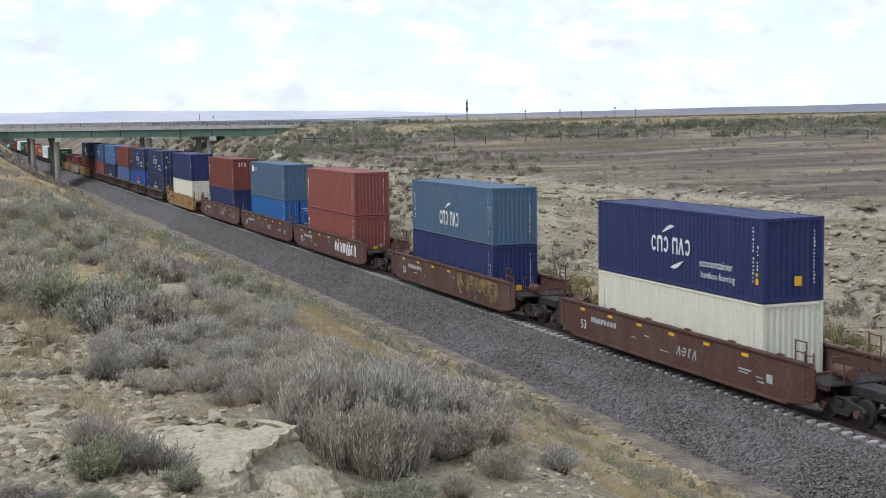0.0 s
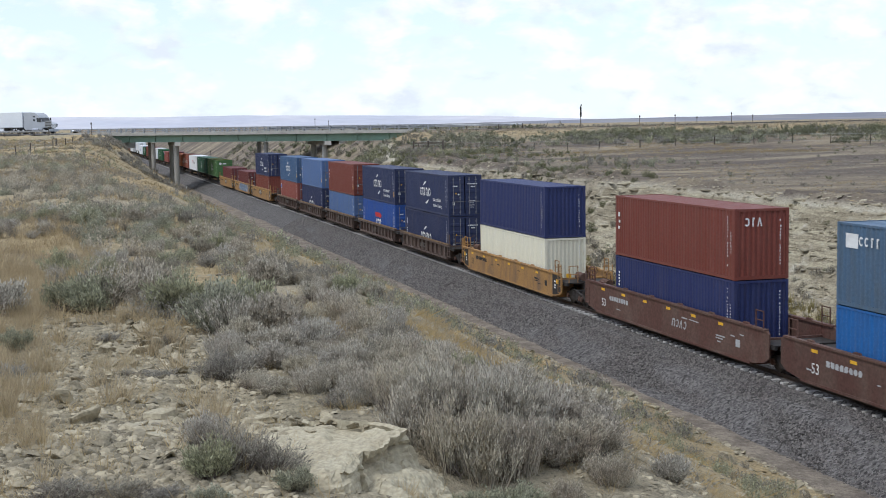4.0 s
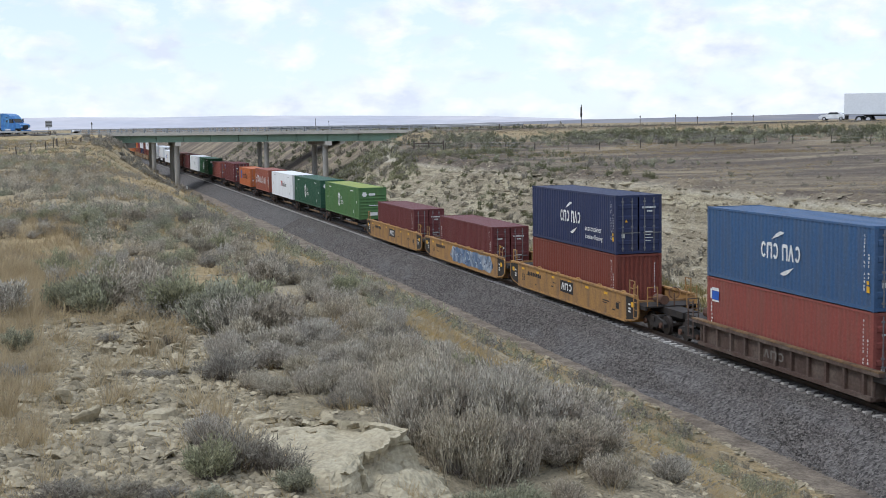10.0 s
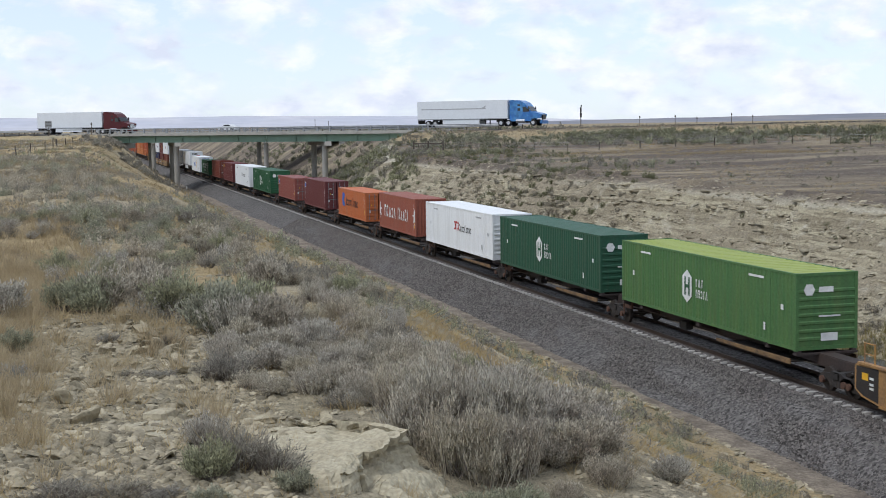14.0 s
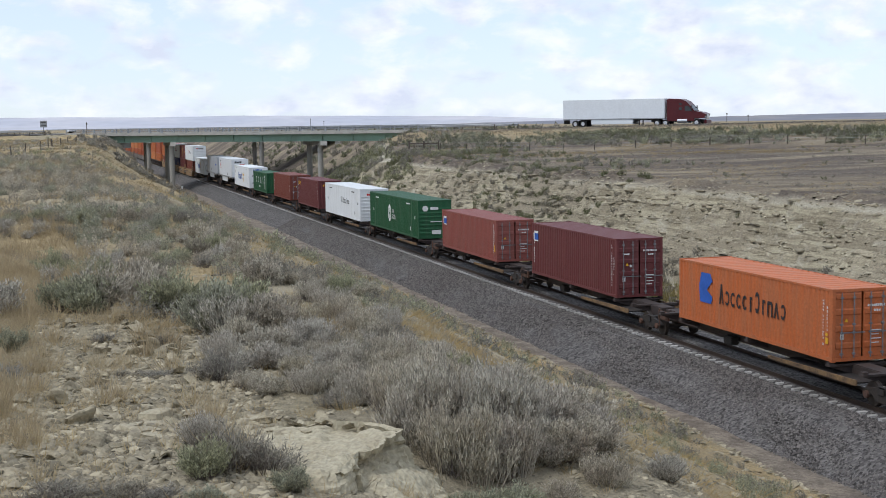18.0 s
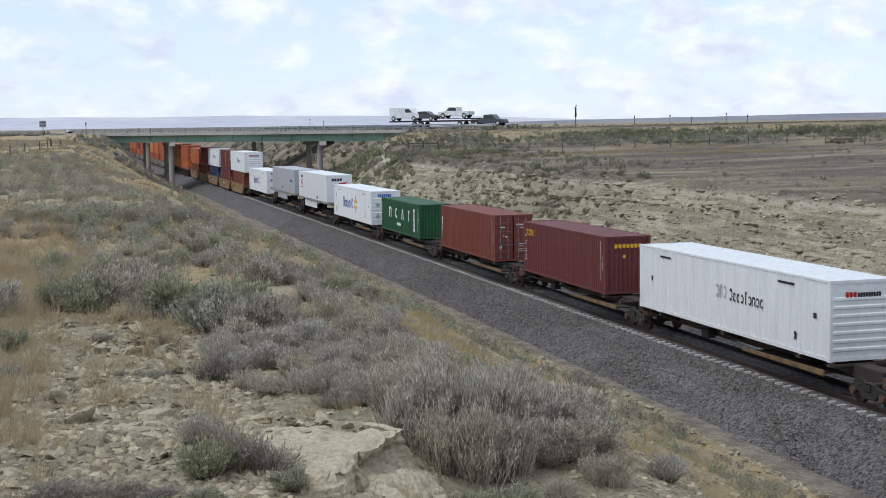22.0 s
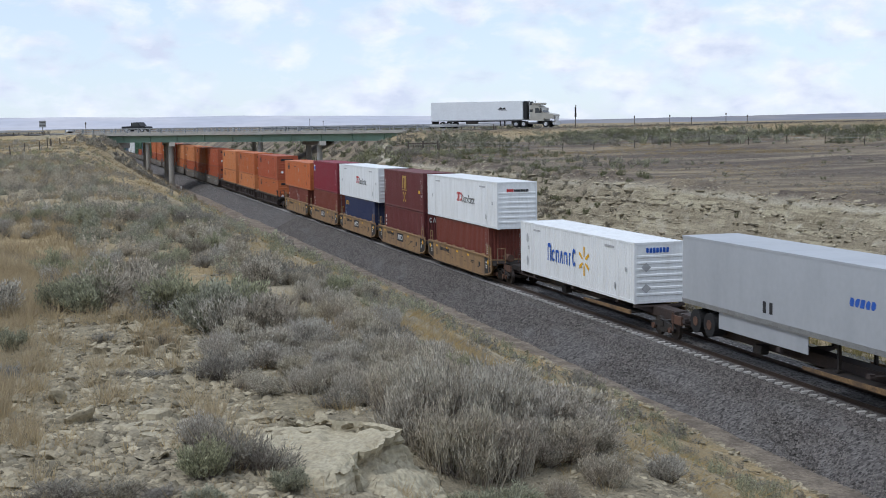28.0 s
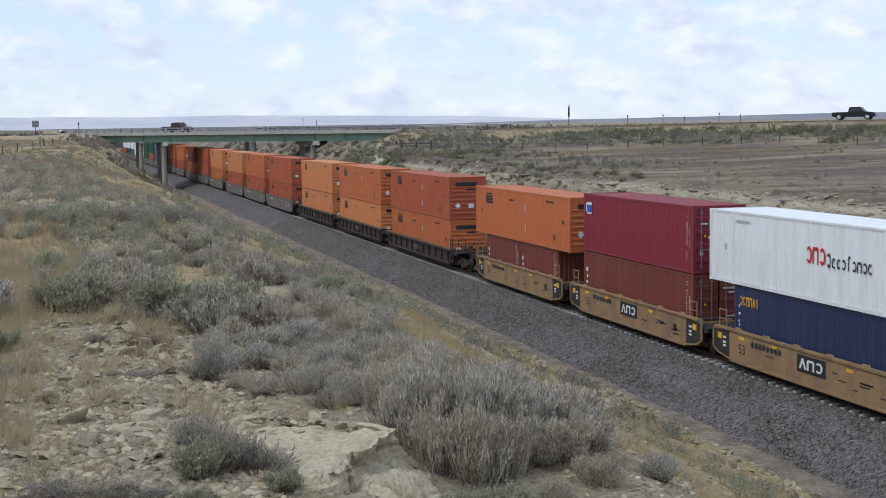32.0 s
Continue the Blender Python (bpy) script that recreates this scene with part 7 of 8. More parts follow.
def ledges(n, seed):
    """Thin broken beds of rock standing out of the face of the cut, in wavering level lines."""
    g = np.random.default_rng(seed)
    y = 48 + 105 * g.random(n) ** 1.2
    row = g.choice(11, n, p=np.array([2, 3, 3, 3, 3, 3, 3, 3, 2, 1, 2]) / 28)
    z = 1.2 + row * 0.34 + 0.5 * (value_noise(y, row * 3.0, 16) - 0.5) + g.normal(0, 0.045, n) + np.where(row == 10, 0.12, 0)
    keep = (value_noise(y * 0.5 + row * 5, z * 2 + 60, 4) > np.where(row == 10, 0.40, 0.46))
    y, z, row = y[keep], z[keep], row[keep]
    k = len(y)
    x = bank_x(y, z) + g.uniform(0.16, 0.30, k)
    c = np.array([(a, b, d) for d in (-1, 1) for b in (-1, 1) for a in (-1, 1)], float)
    f = np.array([(0, 2, 3), (0, 3, 1), (4, 5, 7), (4, 7, 6), (0, 1, 5), (0, 5, 4), (2, 6, 7), (2, 7, 3), (0, 4, 6), (0, 6, 2), (1, 3, 7), (1, 7, 5)])
    p = c[None] * g.uniform(0.62, 1.2, (k, 8, 3))
    long_ = 0.10 + 0.9 * g.random(k) ** 2 * np.where(row == 10, 1.5, 1.0)
    p = p * np.stack([g.uniform(0.12, 0.30, k), long_, g.uniform(0.03, 0.10, k)], -1)[:, None]
    t = g.normal(0, 0.25, k)
    ct, st_ = np.cos(t)[:, None], np.sin(t)[:, None]
    p = np.stack([p[..., 0] * ct - p[..., 1] * st_ + x[:, None], p[..., 0] * st_ + p[..., 1] * ct + y[:, None], p[..., 2] + z[:, None]], -1)
    fs = f[None] + (np.arange(k) * 8)[:, None, None]
    return tagged(new("rock_ledges", arrays("rock_ledges", p.reshape(-1, 3), fs.reshape(-1, 3), "ledge")), "thin broken rock ledges in the face of the cut", "rock ledges", kind="stuff")


ledges(2600, 12)


# ---- sagebrush and grass ----
def ribbons(base, tip, bend, width):
    """Flat tapering strips from base to tip; three rows of points, four triangles each."""
    k = len(base)
    mid = (base + tip) / 2 + bend
    d = tip - base
    side = np.cross(d, rng.normal(size=(k, 3)))
    side /= np.linalg.norm(side, axis=1, keepdims=True) + 1e-9
    w = np.asarray(width)[:, None]
    v = np.stack([base - side * w, base + side * w, mid - side * w * 0.8, mid + side * w * 0.8, tip], 1)
    f = np.array([(0, 1, 3), (0, 3, 2), (2, 3, 4)])
    return v.reshape(-1, 3), (f[None] + (np.arange(k) * 5)[:, None, None]).reshape(-1, 3)


def slivers(base, along, length, width):
    """Narrow pointed leaves, one triangle each."""
    k = len(base)
    along = along / (np.linalg.norm(along, axis=1, keepdims=True) + 1e-9)
    side = np.cross(along, rng.normal(size=(k, 3)))
    side /= np.linalg.norm(side, axis=1, keepdims=True) + 1e-9
    w, l = np.asarray(width)[:, None], np.asarray(length)[:, None]
    v = np.stack([base - side * w, base + side * w, base + along * l], 1)
    return v.reshape(-1, 3), np.arange(k * 3).reshape(-1, 3)


def dome(k, spread, height, sprays=True):
    """Tips of stems over an uneven dome."""
    a = rng.uniform(0, 6.28, k)
    r = np.sqrt(rng.uniform(0, 1, k))
    lump = 0.82 + 0.18 * np.sin(a * 3 + rng.uniform(0, 6)) + rng.uniform(-0.22, 0.20, k)
    tips = np.stack([np.cos(a) * r * spread * lump, np.sin(a) * r * spread * lump, height * (np.sqrt(np.clip(1 - 0.8 * r * r, 0.04, 1))) * lump], -1)
    if not sprays:
        return tips
    # stems crowd into sprays, with gaps between them
    head = tips[rng.integers(0, max(6, k // 7), k)]
    return head + (tips - head) * 0.22 + rng.normal(0, 0.045, (k, 3)) * np.array([1, 1, 0.9])


def sage(stems, per, leaf, spread=0.5, height=0.62, splay=0.7, thin=0.13, root=0.12, low=0.55, sprays=True):
    """Woody stems under a dome, and leaves that crowd the upper half of each stem."""
    tips = dome(stems, spread, height, sprays)
    base = np.stack([tips[:, 0] * root, tips[:, 1] * root, np.full(stems, -0.05)], -1)
    st = slivers(base, tips - base, np.linalg.norm(tips - base, axis=1), np.full(stems, 0.006))
    t = 1 - low * rng.random((stems, per, 1)) ** 1.4
    c = base[:, None] + (tips - base)[:, None] * t + rng.normal(0, 0.022, (stems, per, 3))
    way = np.repeat((tips - base) / np.linalg.norm(tips - base, axis=1, keepdims=True), per, 0) + rng.normal(0, splay * 0.6, (stems * per, 3)) + np.array([0, 0, 0.45])
    size = rng.uniform(0.6, 1.3, stems * per) * leaf
    return st, slivers(c.reshape(-1, 3), way, size, size * thin)


def wand(stems, spread=0.42, height=0.75, width=0.006, lean=0.35):
    """Upright fine wands, as of rabbitbrush and dead stalks."""
    tips = dome(stems, spread, height)
    tips[:, 2] *= rng.uniform(0.6, 1.12, stems)
    tips[:, :2] += rng.normal(0, 0.05, (stems, 2))
    base = np.stack([tips[:, 0] * (1 - lean), tips[:, 1] * (1 - lean), np.full(stems, -0.05)], -1)
    return slivers(base, tips - base, np.linalg.norm(tips - base, axis=1), np.full(stems, width * 1.3))


def join(*sets):
    vs, fs, n = [], [], 0
    for v, f in sets:
        vs.append(v)
        fs.append(f + n)
        n += len(v)
    return np.concatenate(vs), np.concatenate(fs)


KINDS = {}
for name, mat in (("green", "sage_green"), ("pale", "sage")):
    KINDS[name] = []
    for k in range(5):
        st, lf = sage(190, 30, 0.050, thin=0.2)
        KINDS[name].append((arrays("woody_base", *st, "stem"), arrays("foliage", *lf, mat)))
KINDS["wand"] = []
for k in range(5):
    st = wand(130, 0.45, 0.6, 0.005, 0.6)
    fa = sage(230, 24, 0.062, 0.5, 0.72, 0.62, 0.105, 0.6, 0.7)
    KINDS["wand"].append((arrays("woody_base", *st, "stem"), arrays("foliage", *join(fa[0], fa[1]), "sage")))
KINDS["twig"] = []
for k in range(5):
    st, lf = sage(200, 9, 0.075, 0.5, 0.5, 0.9, 0.08)
    KINDS["twig"].append((arrays("woody_base", *join(st, wand(200, 0.5, 0.42, 0.006, 0.7)), "stem"), arrays("foliage", *lf, "sage_grey")))
FAR_KINDS = {}
for name, mat, shape in (("green", "sage_green", (110, 24, 0.062)), ("pale", "sage", (110, 24, 0.062)), ("wand", "sage_grey", (110, 20, 0.085, 0.5, 0.66, 0.35, 0.085, 0.5)), ("twig", "sage_grey", (120, 12, 0.075, 0.5, 0.52, 0.9, 0.09))):
    FAR_KINDS[name] = []
    for k in range(5):
        st, lf = sage(*shape)
        FAR_KINDS[name].append((arrays("woody_base", *st, "stem"), arrays("foliage", *lf, mat)))
LABEL = {"green": "grey-green sagebrush growing on the dry slope", "pale": "silvery grey sagebrush growing on the dry slope",
         "wand": "upright pale wands of dry rabbitbrush", "twig": "bare grey twigs of a dying brush"}
vr = random.Random(77)


def shrub(kind, x, y, s, tall=1.0):
    st, lf = vr.choice(KINDS[kind] if y < 24 else FAR_KINDS[kind])
    b = thing("sagebrush" if kind != "wand" else "rabbitbrush", LABEL[kind], "shrub", "shrubs on the hillside")
    tall *= 0.78 if kind == "wand" else 0.9
    b.matrix_world = Matrix.LocRotScale((x, y, gz(x, y) - 0.02), Euler((vr.uniform(-0.08, 0.08), vr.uniform(-0.08, 0.08), vr.uniform(0, 6.3))), (s, s, s * tall))
    part("woody_base", st, "", b)
    part("foliage", lf, "", b)


# the nearest shrubs, one by one: the large clumps beside and below the boulder, then the band that crosses the hill
# bottom of the slope before the boulder
for kind, x, y, s, tall in (
        ("green", 0.85, 8.75, 0.4, 0.6), ("green", 2.75, 8.9, 0.5, 0.8), ("green", 3.0, 9.0, 0.62, 0.75), ("twig", 0.55, 9.0, 0.6, 0.4), ("green", 1.45, 9.0, 0.45, 0.7),
        ("twig", 0.3, 9.1, 0.75, 0.4), ("twig", -0.05, 9.2, 0.8, 0.4), ("green", 0.92, 9.4, 0.58, 0.9), ("pale", 3.6, 9.5, 0.42, 0.8), ("twig", 1.38, 9.5, 0.7, 0.8),
        ("twig", 1.12, 9.65, 0.8, 0.9), ("wand", 4.1, 9.8, 0.6, 0.8), ("wand", 3.1, 10.0, 0.85, 1.15), ("wand", 3.35, 10.1, 0.85, 1.1), ("wand", 2.88, 10.1, 0.85, 1.2),
        ("pale", 3.95, 10.25, 0.75, 0.9), ("pale", 4.9, 10.4, 0.55, 0.8), ("wand", 1.0, 10.4, 0.5, 1.0), ("wand", 2.72, 10.5, 0.85, 1.15), ("pale", 3.75, 10.6, 0.85, 1.0)):
    shrub(kind, x, y, s, tall)
# clumps beside the boulder
for kind, x, y, s, tall in (
        ("pale", 4.3, 10.6, 0.8, 0.85), ("pale", 4.5, 11.05, 0.75, 0.9), ("pale", 3.75, 10.15, 0.6, 0.8), ("wand", 3.45, 10.7, 0.95, 1.2), ("wand", 3.05, 10.8, 0.95, 1.25), ("wand", 3.05, 10.9, 0.6, 0.8), ("pale", 4.05, 11.1, 0.85, 1.0),
        ("pale", 4.2, 11.2, 0.85, 0.75), ("wand", 2.75, 11.3, 0.8, 1.1), ("wand", 3.2, 11.5, 0.9, 1.1), ("wand", 3.75, 11.9, 0.9, 0.9), ("pale", 4.6, 11.9, 0.95, 0.8),
        ("wand", 3.15, 12.0, 0.85, 0.9), ("twig", 2.4, 12.2, 0.55, 0.7), ("wand", 2.75, 12.4, 0.85, 0.8), ("wand", 4.1, 12.8, 0.9, 0.8), ("wand", 3.4, 12.8, 0.9, 0.8),
        ("wand", 2.3, 13.0, 0.7, 0.75), ("pale", 1.9, 13.0, 0.5, 0.7), ("wand", 1.75, 13.4, 0.5, 0.8), ("pale", 4.7, 14.0, 0.95, 0.8), ("wand", 3.6, 14.2, 0.9, 0.8)):
    shrub(kind, x, y, s, tall)
# shrubs behind the boulder
for kind, x, y, s, tall in (
        ("wand", 2.9, 14.4, 0.85, 0.8), ("twig", 1.45, 14.4, 0.55, 0.8), ("pale", 2.1, 14.6, 0.75, 0.75), ("twig", 0.95, 14.6, 0.6, 0.35), ("twig", 0.55, 14.8, 0.6, 0.3),
        ("twig", -0.6, 14.9, 0.8, 0.6), ("pale", 2.3, 15.9, 0.85, 0.8), ("wand", 2.9, 16.4, 0.95, 0.8), ("pale", 2.1, 16.9, 0.8, 0.8), ("twig", 1.2, 17.2, 0.55, 0.6),
        ("green", -0.6, 17.4, 0.6, 0.9), ("twig", 0.5, 17.6, 0.5, 0.6), ("pale", 2.6, 17.7, 1.1, 0.9), ("green", 1.95, 18.2, 1.3, 1.0), ("green", 2.3, 19.3, 1.3, 1.0),
        ("green", 1.6, 20.2, 1.3, 0.95), ("green", 0.35, 20.9, 1.2, 0.95), ("green", -0.05, 21.2, 0.9, 1.0), ("green", 4.4, 22.0, 0.8, 0.9), ("pale", 1.2, 22.4, 1.3, 1.0)):
    shrub(kind, x, y, s, tall)
# shrubs on the crest
for kind, x, y, s, tall in (
        ("pale", 5.2, 23.4, 0.7, 0.8), ("pale", 3.4, 23.5, 1.0, 0.9), ("twig", 4.2, 24.5, 0.9, 0.9), ("twig", 5.9, 26.0, 0.7, 0.9), ("wand", 3.9, 26.5, 1.2, 0.9),
        ("wand", 5.0, 27.0, 1.1, 0.9), ("twig", 5.5, 29.5, 1.0, 0.9), ("pale", 4.6, 30.5, 1.1, 0.9), ("wand", 6.3, 31.0, 0.9, 0.9)):
    shrub(kind, x, y, s, tall)


def crest_edge(y):
    """How far the brush of the hill reaches before the tan slope begins."""
    return 4.9 + 0.012 * np.clip(y - 12, 0, 55) - 4.2 * ramp(y, 40, 105)


count, taken = 0, []
while count < 205:
    y = 13 + 38 * vr.random() ** 1.2
    x = vr.uniform(-0.06, 0.34) * y + vr.uniform(-0.6, 0.8)
    bare = x < 0.11 * y and y < 18 or x > crest_edge(y) - vr.uniform(0.0, 1.6) or 22 < y < 40 and x < 0.3 + vr.uniform(-0.7, 0.5)
    thin = float(value_noise(np.array([x]), np.array([y]), 3.2)[0])
    if bare or thin < (0.38 if y < 30 else 0.30):
        continue
    size = vr.uniform(0.6, 1.3) if y < 24 else vr.uniform(0.55, 1.15)
    if any((x - a) ** 2 + (y - b) ** 2 < (0.42 * (size + c)) ** 2 for a, b, c in taken):
        count += vr.random() < 0.05
        continue
    taken.append((x, y, size))
    patch = float(value_noise(np.array([x + 60]), np.array([y + 20]), 5.0)[0])
    kind = vr.choices(("green", "pale", "wand", "twig"), (3.0, 2.0, 0.6, 0.8) if patch > 0.5 else (0.5, 1.4, 2.6, 2.6))[0]
    if x > 0.17 * y and y < 22:
        kind = vr.choice(("wand", "wand", "pale", "twig"))
    side = 0.66 if x > 0.14 * y else 1.0
    shrub(kind, x, y, size * side, vr.uniform(0.75, 1.0))
    count += 1
near_by = []
while len(near_by) < 70:
    y = 11.2 + 13 * vr.random()
    x = min(y * vr.uniform(0.175, 0.36), vr.uniform(3.6, 5.0)) + vr.uniform(-0.3, 0.1)
    size = vr.uniform(0.45, 0.95)
    if any((x - a) ** 2 + (y - b) ** 2 < (0.27 * (size + c)) ** 2 for a, b, c in near_by):
        size = vr.uniform(0.3, 0.5)
    near_by.append((x, y, size))
    edge = x > 0.30 * y or x > 4.3
    shrub(vr.choices(("wand", "pale", "twig", "green"), (5, 2, 1, 0.4))[0], x, y, size * (0.75 if edge else 1.0), vr.uniform(0.75, 1.05))
for k in range(38):
    y = 14 + 42 * vr.random()
    x = vr.uniform(float(crest_edge(y)) + 0.8, 19.5)
    shrub(vr.choice(("green", "twig", "pale", "pale")), x, y, vr.uniform(0.22, 0.5), vr.uniform(0.6, 0.9))


def brush(name, label, xs, ys, lo, hi, mat, stems=16, per=4, leaf=0.13, kind="sage", squat=1.0):
    """A field of shrubs too many to count, as one mesh from a few lumps."""
    xs, ys = np.asarray(xs, float), np.asarray(ys, float)
    n = len(xs)
    zs = ground_z(xs, ys)
    out_v, out_f, base = [], [], 0
    lumps = []
    for k in range(6):
        if kind == "sage":
            st, lf = sage(stems, round(per * 1.5), leaf * 0.75, splay=1.7, root=0.75, low=1.0, thin=0.26, sprays=False)
            lumps.append(join(st, lf))
        else:
            lumps.append(wand(stems, 0.3, 0.55, 0.012, 0.5))
    pick = rng.integers(0, 6, n)
    s = rng.uniform(lo, hi, n)
    a = rng.uniform(0, 6.28, n)
    for k in range(6):
        w = np.where(pick == k)[0]
        if not len(w):
            continue
        v, f = lumps[k]
        c, d = np.cos(a[w])[:, None], np.sin(a[w])[:, None]
        p = np.stack([(v[None, :, 0] * c - v[None, :, 1] * d) * s[w][:, None] + xs[w][:, None], (v[None, :, 0] * d + v[None, :, 1] * c) * s[w][:, None] + ys[w][:, None],
                      v[None, :, 2] * s[w][:, None] * squat + zs[w][:, None]], -1)
        out_v.append(p.reshape(-1, 3))
        out_f.append((f[None] + (np.arange(len(w)) * len(v))[:, None, None] + base).reshape(-1, 3))
        base += len(w) * len(v)
    return tagged(new(name, arrays(name, np.concatenate(out_v), np.concatenate(out_f), mat)), label, "shrubs", kind="stuff")


def scatter(n, x0, x1, y0, y1, keep, power=1.0):
    x = rng.uniform(x0, x1, n)
    y = y0 + (y1 - y0) * rng.random(n) ** power
    k = keep(x, y)
    return x[k], y[k]


def spaced(x, y, d):
    """Thins scattered places out to about one in each square of d metres."""
    key = np.floor(x / d).astype(int) * 100003 + np.floor(y / d).astype(int)
    _, first = np.unique(key, return_index=True)
    return x[first], y[first]


clump = lambda x, y, s, lo: value_noise(x + 3, y + 91, s) > lo
for mat, lab, sd in (("sage", "silvery sagebrush across the hillside", 0), ("sage_grey", "grey brush across the hillside", 40), ("sage_green", "grey-green sagebrush across the hillside", 80)):
    x, y = scatter(1100, -8, 12, 34, 130, lambda x, y: clump(x + sd, y, 2.4, 0.57) & (x < crest_edge(y) - 0.3 + 1.0 * value_noise(x, y, 4)) & (x > 0.6 - 6.0 * ramp(y, 38, 62)) & ((x < 0.8 + 0.03 * y) | (rng.random(len(x)) < 0.35)), 1.3)
    x, y = spaced(x, y, 1.3)
    brush("hillside_brush", lab, x, y, 0.45, 1.15, mat, 44, 11, 0.085, squat=0.85)
    x, y = scatter(900, -40, 6, 105, 255, lambda x, y: clump(x + sd, y, 8, 0.58))
    x, y = spaced(x, y, 2.4)
    brush("plain_brush", lab, x, y, 0.5, 1.2, mat, 14, 8, 0.155, squat=0.8)
for mat, lab, sd in (("sage_grey", "grey brush crowding the middle of the hillside", 5), ("sage_green", "grey-green sagebrush crowding the middle of the hillside", 25)):
    x, y = scatter(420, 0.5, 8, 19, 62, lambda x, y: clump(x + sd, y, 3, 0.46) & (x < crest_edge(y) + 0.4) & (x > 0.055 * y), 1.1)
    x, y = spaced(x, y, 1.25)
    brush("hillside_brush", lab, x, y, 0.5, 1.0, mat, 40, 10, 0.075, squat=0.8)
x, y = scatter(2000, -14, 5, 50, 215, lambda x, y: clump(x + 11, y, 4, 0.45), 1.2)
brush("plain_brush", "low grey brush on the plain", x, y, 0.3, 0.85, "sage_grey", 9, 6, 0.18, squat=0.75)
for mat, lab, sd in (("sage_green", "small shrubs on the tan slope above the track", 0), ("sage_grey", "small grey shrubs on the tan slope", 50)):
    x, y = scatter(1100, 6, 20.5, 40, 150, lambda x, y: clump(x + sd, y, 3, 0.52) & (x > crest_edge(y) + 6 * ramp(y, 60, 100)) & (x < left_toe(y) - 1.3), 1.2)
    brush("slope_brush", lab, x, y, 0.3, 0.85, mat, 12, 6, 0.165)
x, y = scatter(380, 4.5, 20, 15, 48, lambda x, y: clump(x + 20, y, 2.2, 0.50) & (x > crest_edge(y) - 0.3) & (x < left_toe(y) - 1.2))
brush("slope_brush", "small grey shrubs on the near slope", x, y, 0.2, 0.55, "sage_grey", 26, 9, 0.085)
x, y = scatter(420, 4.5, 20, 15, 48, lambda x, y: clump(x + 70, y, 2.2, 0.54) & (x > crest_edge(y) - 0.3) & (x < left_toe(y) - 1.2))
brush("slope_brush", "small olive shrubs on the near slope", x, y, 0.2, 0.6, "sage_green", 34, 9, 0.085)
x, y = scatter(700, 4, 20, 150, 252, lambda x, y: clump(x, y, 5, 0.56) & (x < left_toe(y) - 0.5))
brush("slope_brush", "dark shrubs near the bridge", x, y, 0.6, 1.4, "sage_grey", 20, 8, 0.2)
# beyond the track: tall brush below the highway, sparse brush on the terrace and on the cut face
for mat, lab, sd, n in (("olive", "olive-green brush below the highway", 0, 1500), ("sage_grey", "grey brush below the highway", 30, 800), ("sage_green", "pale green brush below the highway", 60, 1100)):
    u, r = rng.uniform(36, 240, n), rng.uniform(13, 28.5, n)
    p = ROAD0[None] + u[:, None] * ROADU[None] + r[:, None] * ROADN[None]
    k = clump(p[:, 0] + sd, p[:, 1], 6, 0.52)
    brush("verge_brush", lab, p[k, 0], p[k, 1], 0.7, 1.5, mat, 10, 8, 0.20, squat=0.8)
    x, y = scatter(500, 46, 130, 60, 215, lambda x, y: clump(x + sd, y, 9, 0.60) & (road_uv(x, y)[1] > 32))
    brush("terrace_brush", lab.replace("below the highway", "on the terrace"), x, y, 0.3, 0.8, "sage_grey" if mat == "sage_green" else mat, 12, 7, 0.18, squat=0.7)
    x, y = scatter(800, 36.5, 56, 165, 205, lambda x, y: clump(x + sd, y, 3, 0.50) & (road_uv(x, y)[1] > 7) & (ground_z(x, y) < 6.0))
    brush("cut_brush", lab.replace("below the highway", "on the bank by the bridge"), x, y, 0.5, 1.3, mat, 12, 8, 0.20)
    x, y = scatter(420, 36.5, 60, 120, 236, lambda x, y: clump(x + sd, y, 4, 0.52) & (road_uv(x, y)[1] > 7))
    brush("cut_brush", lab.replace("below the highway", "on the cut face"), x, y, 0.4, 1.1, mat, 14, 8, 0.18)
    x, y = scatter(900, 36, 75, 205, 400, lambda x, y: clump(x + sd, y, 6, 0.45) & (np.abs(road_uv(x, y)[1]) > 5) & (np.abs(road_uv(x, y)[1] - FAR_ROAD) > 6) & (x > bank_foot(y) - 2))
    brush("cut_brush", lab.replace("below the highway", "beyond the bridge"), x, y, 0.7, 1.7, mat, 9, 7, 0.26)
for mat, lab, sd, n, r0, r1 in (("olive", "tall olive-green brush in a band below the highway", 15, 620, 15, 22), ("sage_grey", "tall grey brush in a band below the highway", 45, 560, 18, 27), ("sage_green", "tall pale brush in a band below the highway", 75, 420, 16, 27)):
    u, r = rng.uniform(74, 190, n), rng.uniform(r0, r1, n)
    p = ROAD0[None] + u[:, None] * ROADU[None] + r[:, None] * ROADN[None]
    k = clump(p[:, 0] + sd, p[:, 1], 9, 0.42)
    brush("verge_brush", lab, p[k, 0], p[k, 1], 0.9, 1.9, mat, 11, 8, 0.19, squat=0.75)
for mat, lab, sd in (("sage_grey", "dark shrubs on the face of the cut", 0), ("olive", "olive shrubs on the face of the cut", 37)):
    x, y = scatter(380, 37.5, 47, 96, 185, lambda x, y: clump(x + sd, y, 5, 0.52))
    x, y = spaced(x, y, 1.0)
    brush("bank_brush", lab, x, y, 0.55, 1.3, mat, 26, 13, 0.12, squat=0.7)
    x, y = scatter(110, 36.5, 44, 50, 100, lambda x, y: clump(x + sd, y, 4, 0.58))
    brush("bank_brush", lab, x, y, 0.3, 0.8, mat, 26, 12, 0.10, squat=0.7)
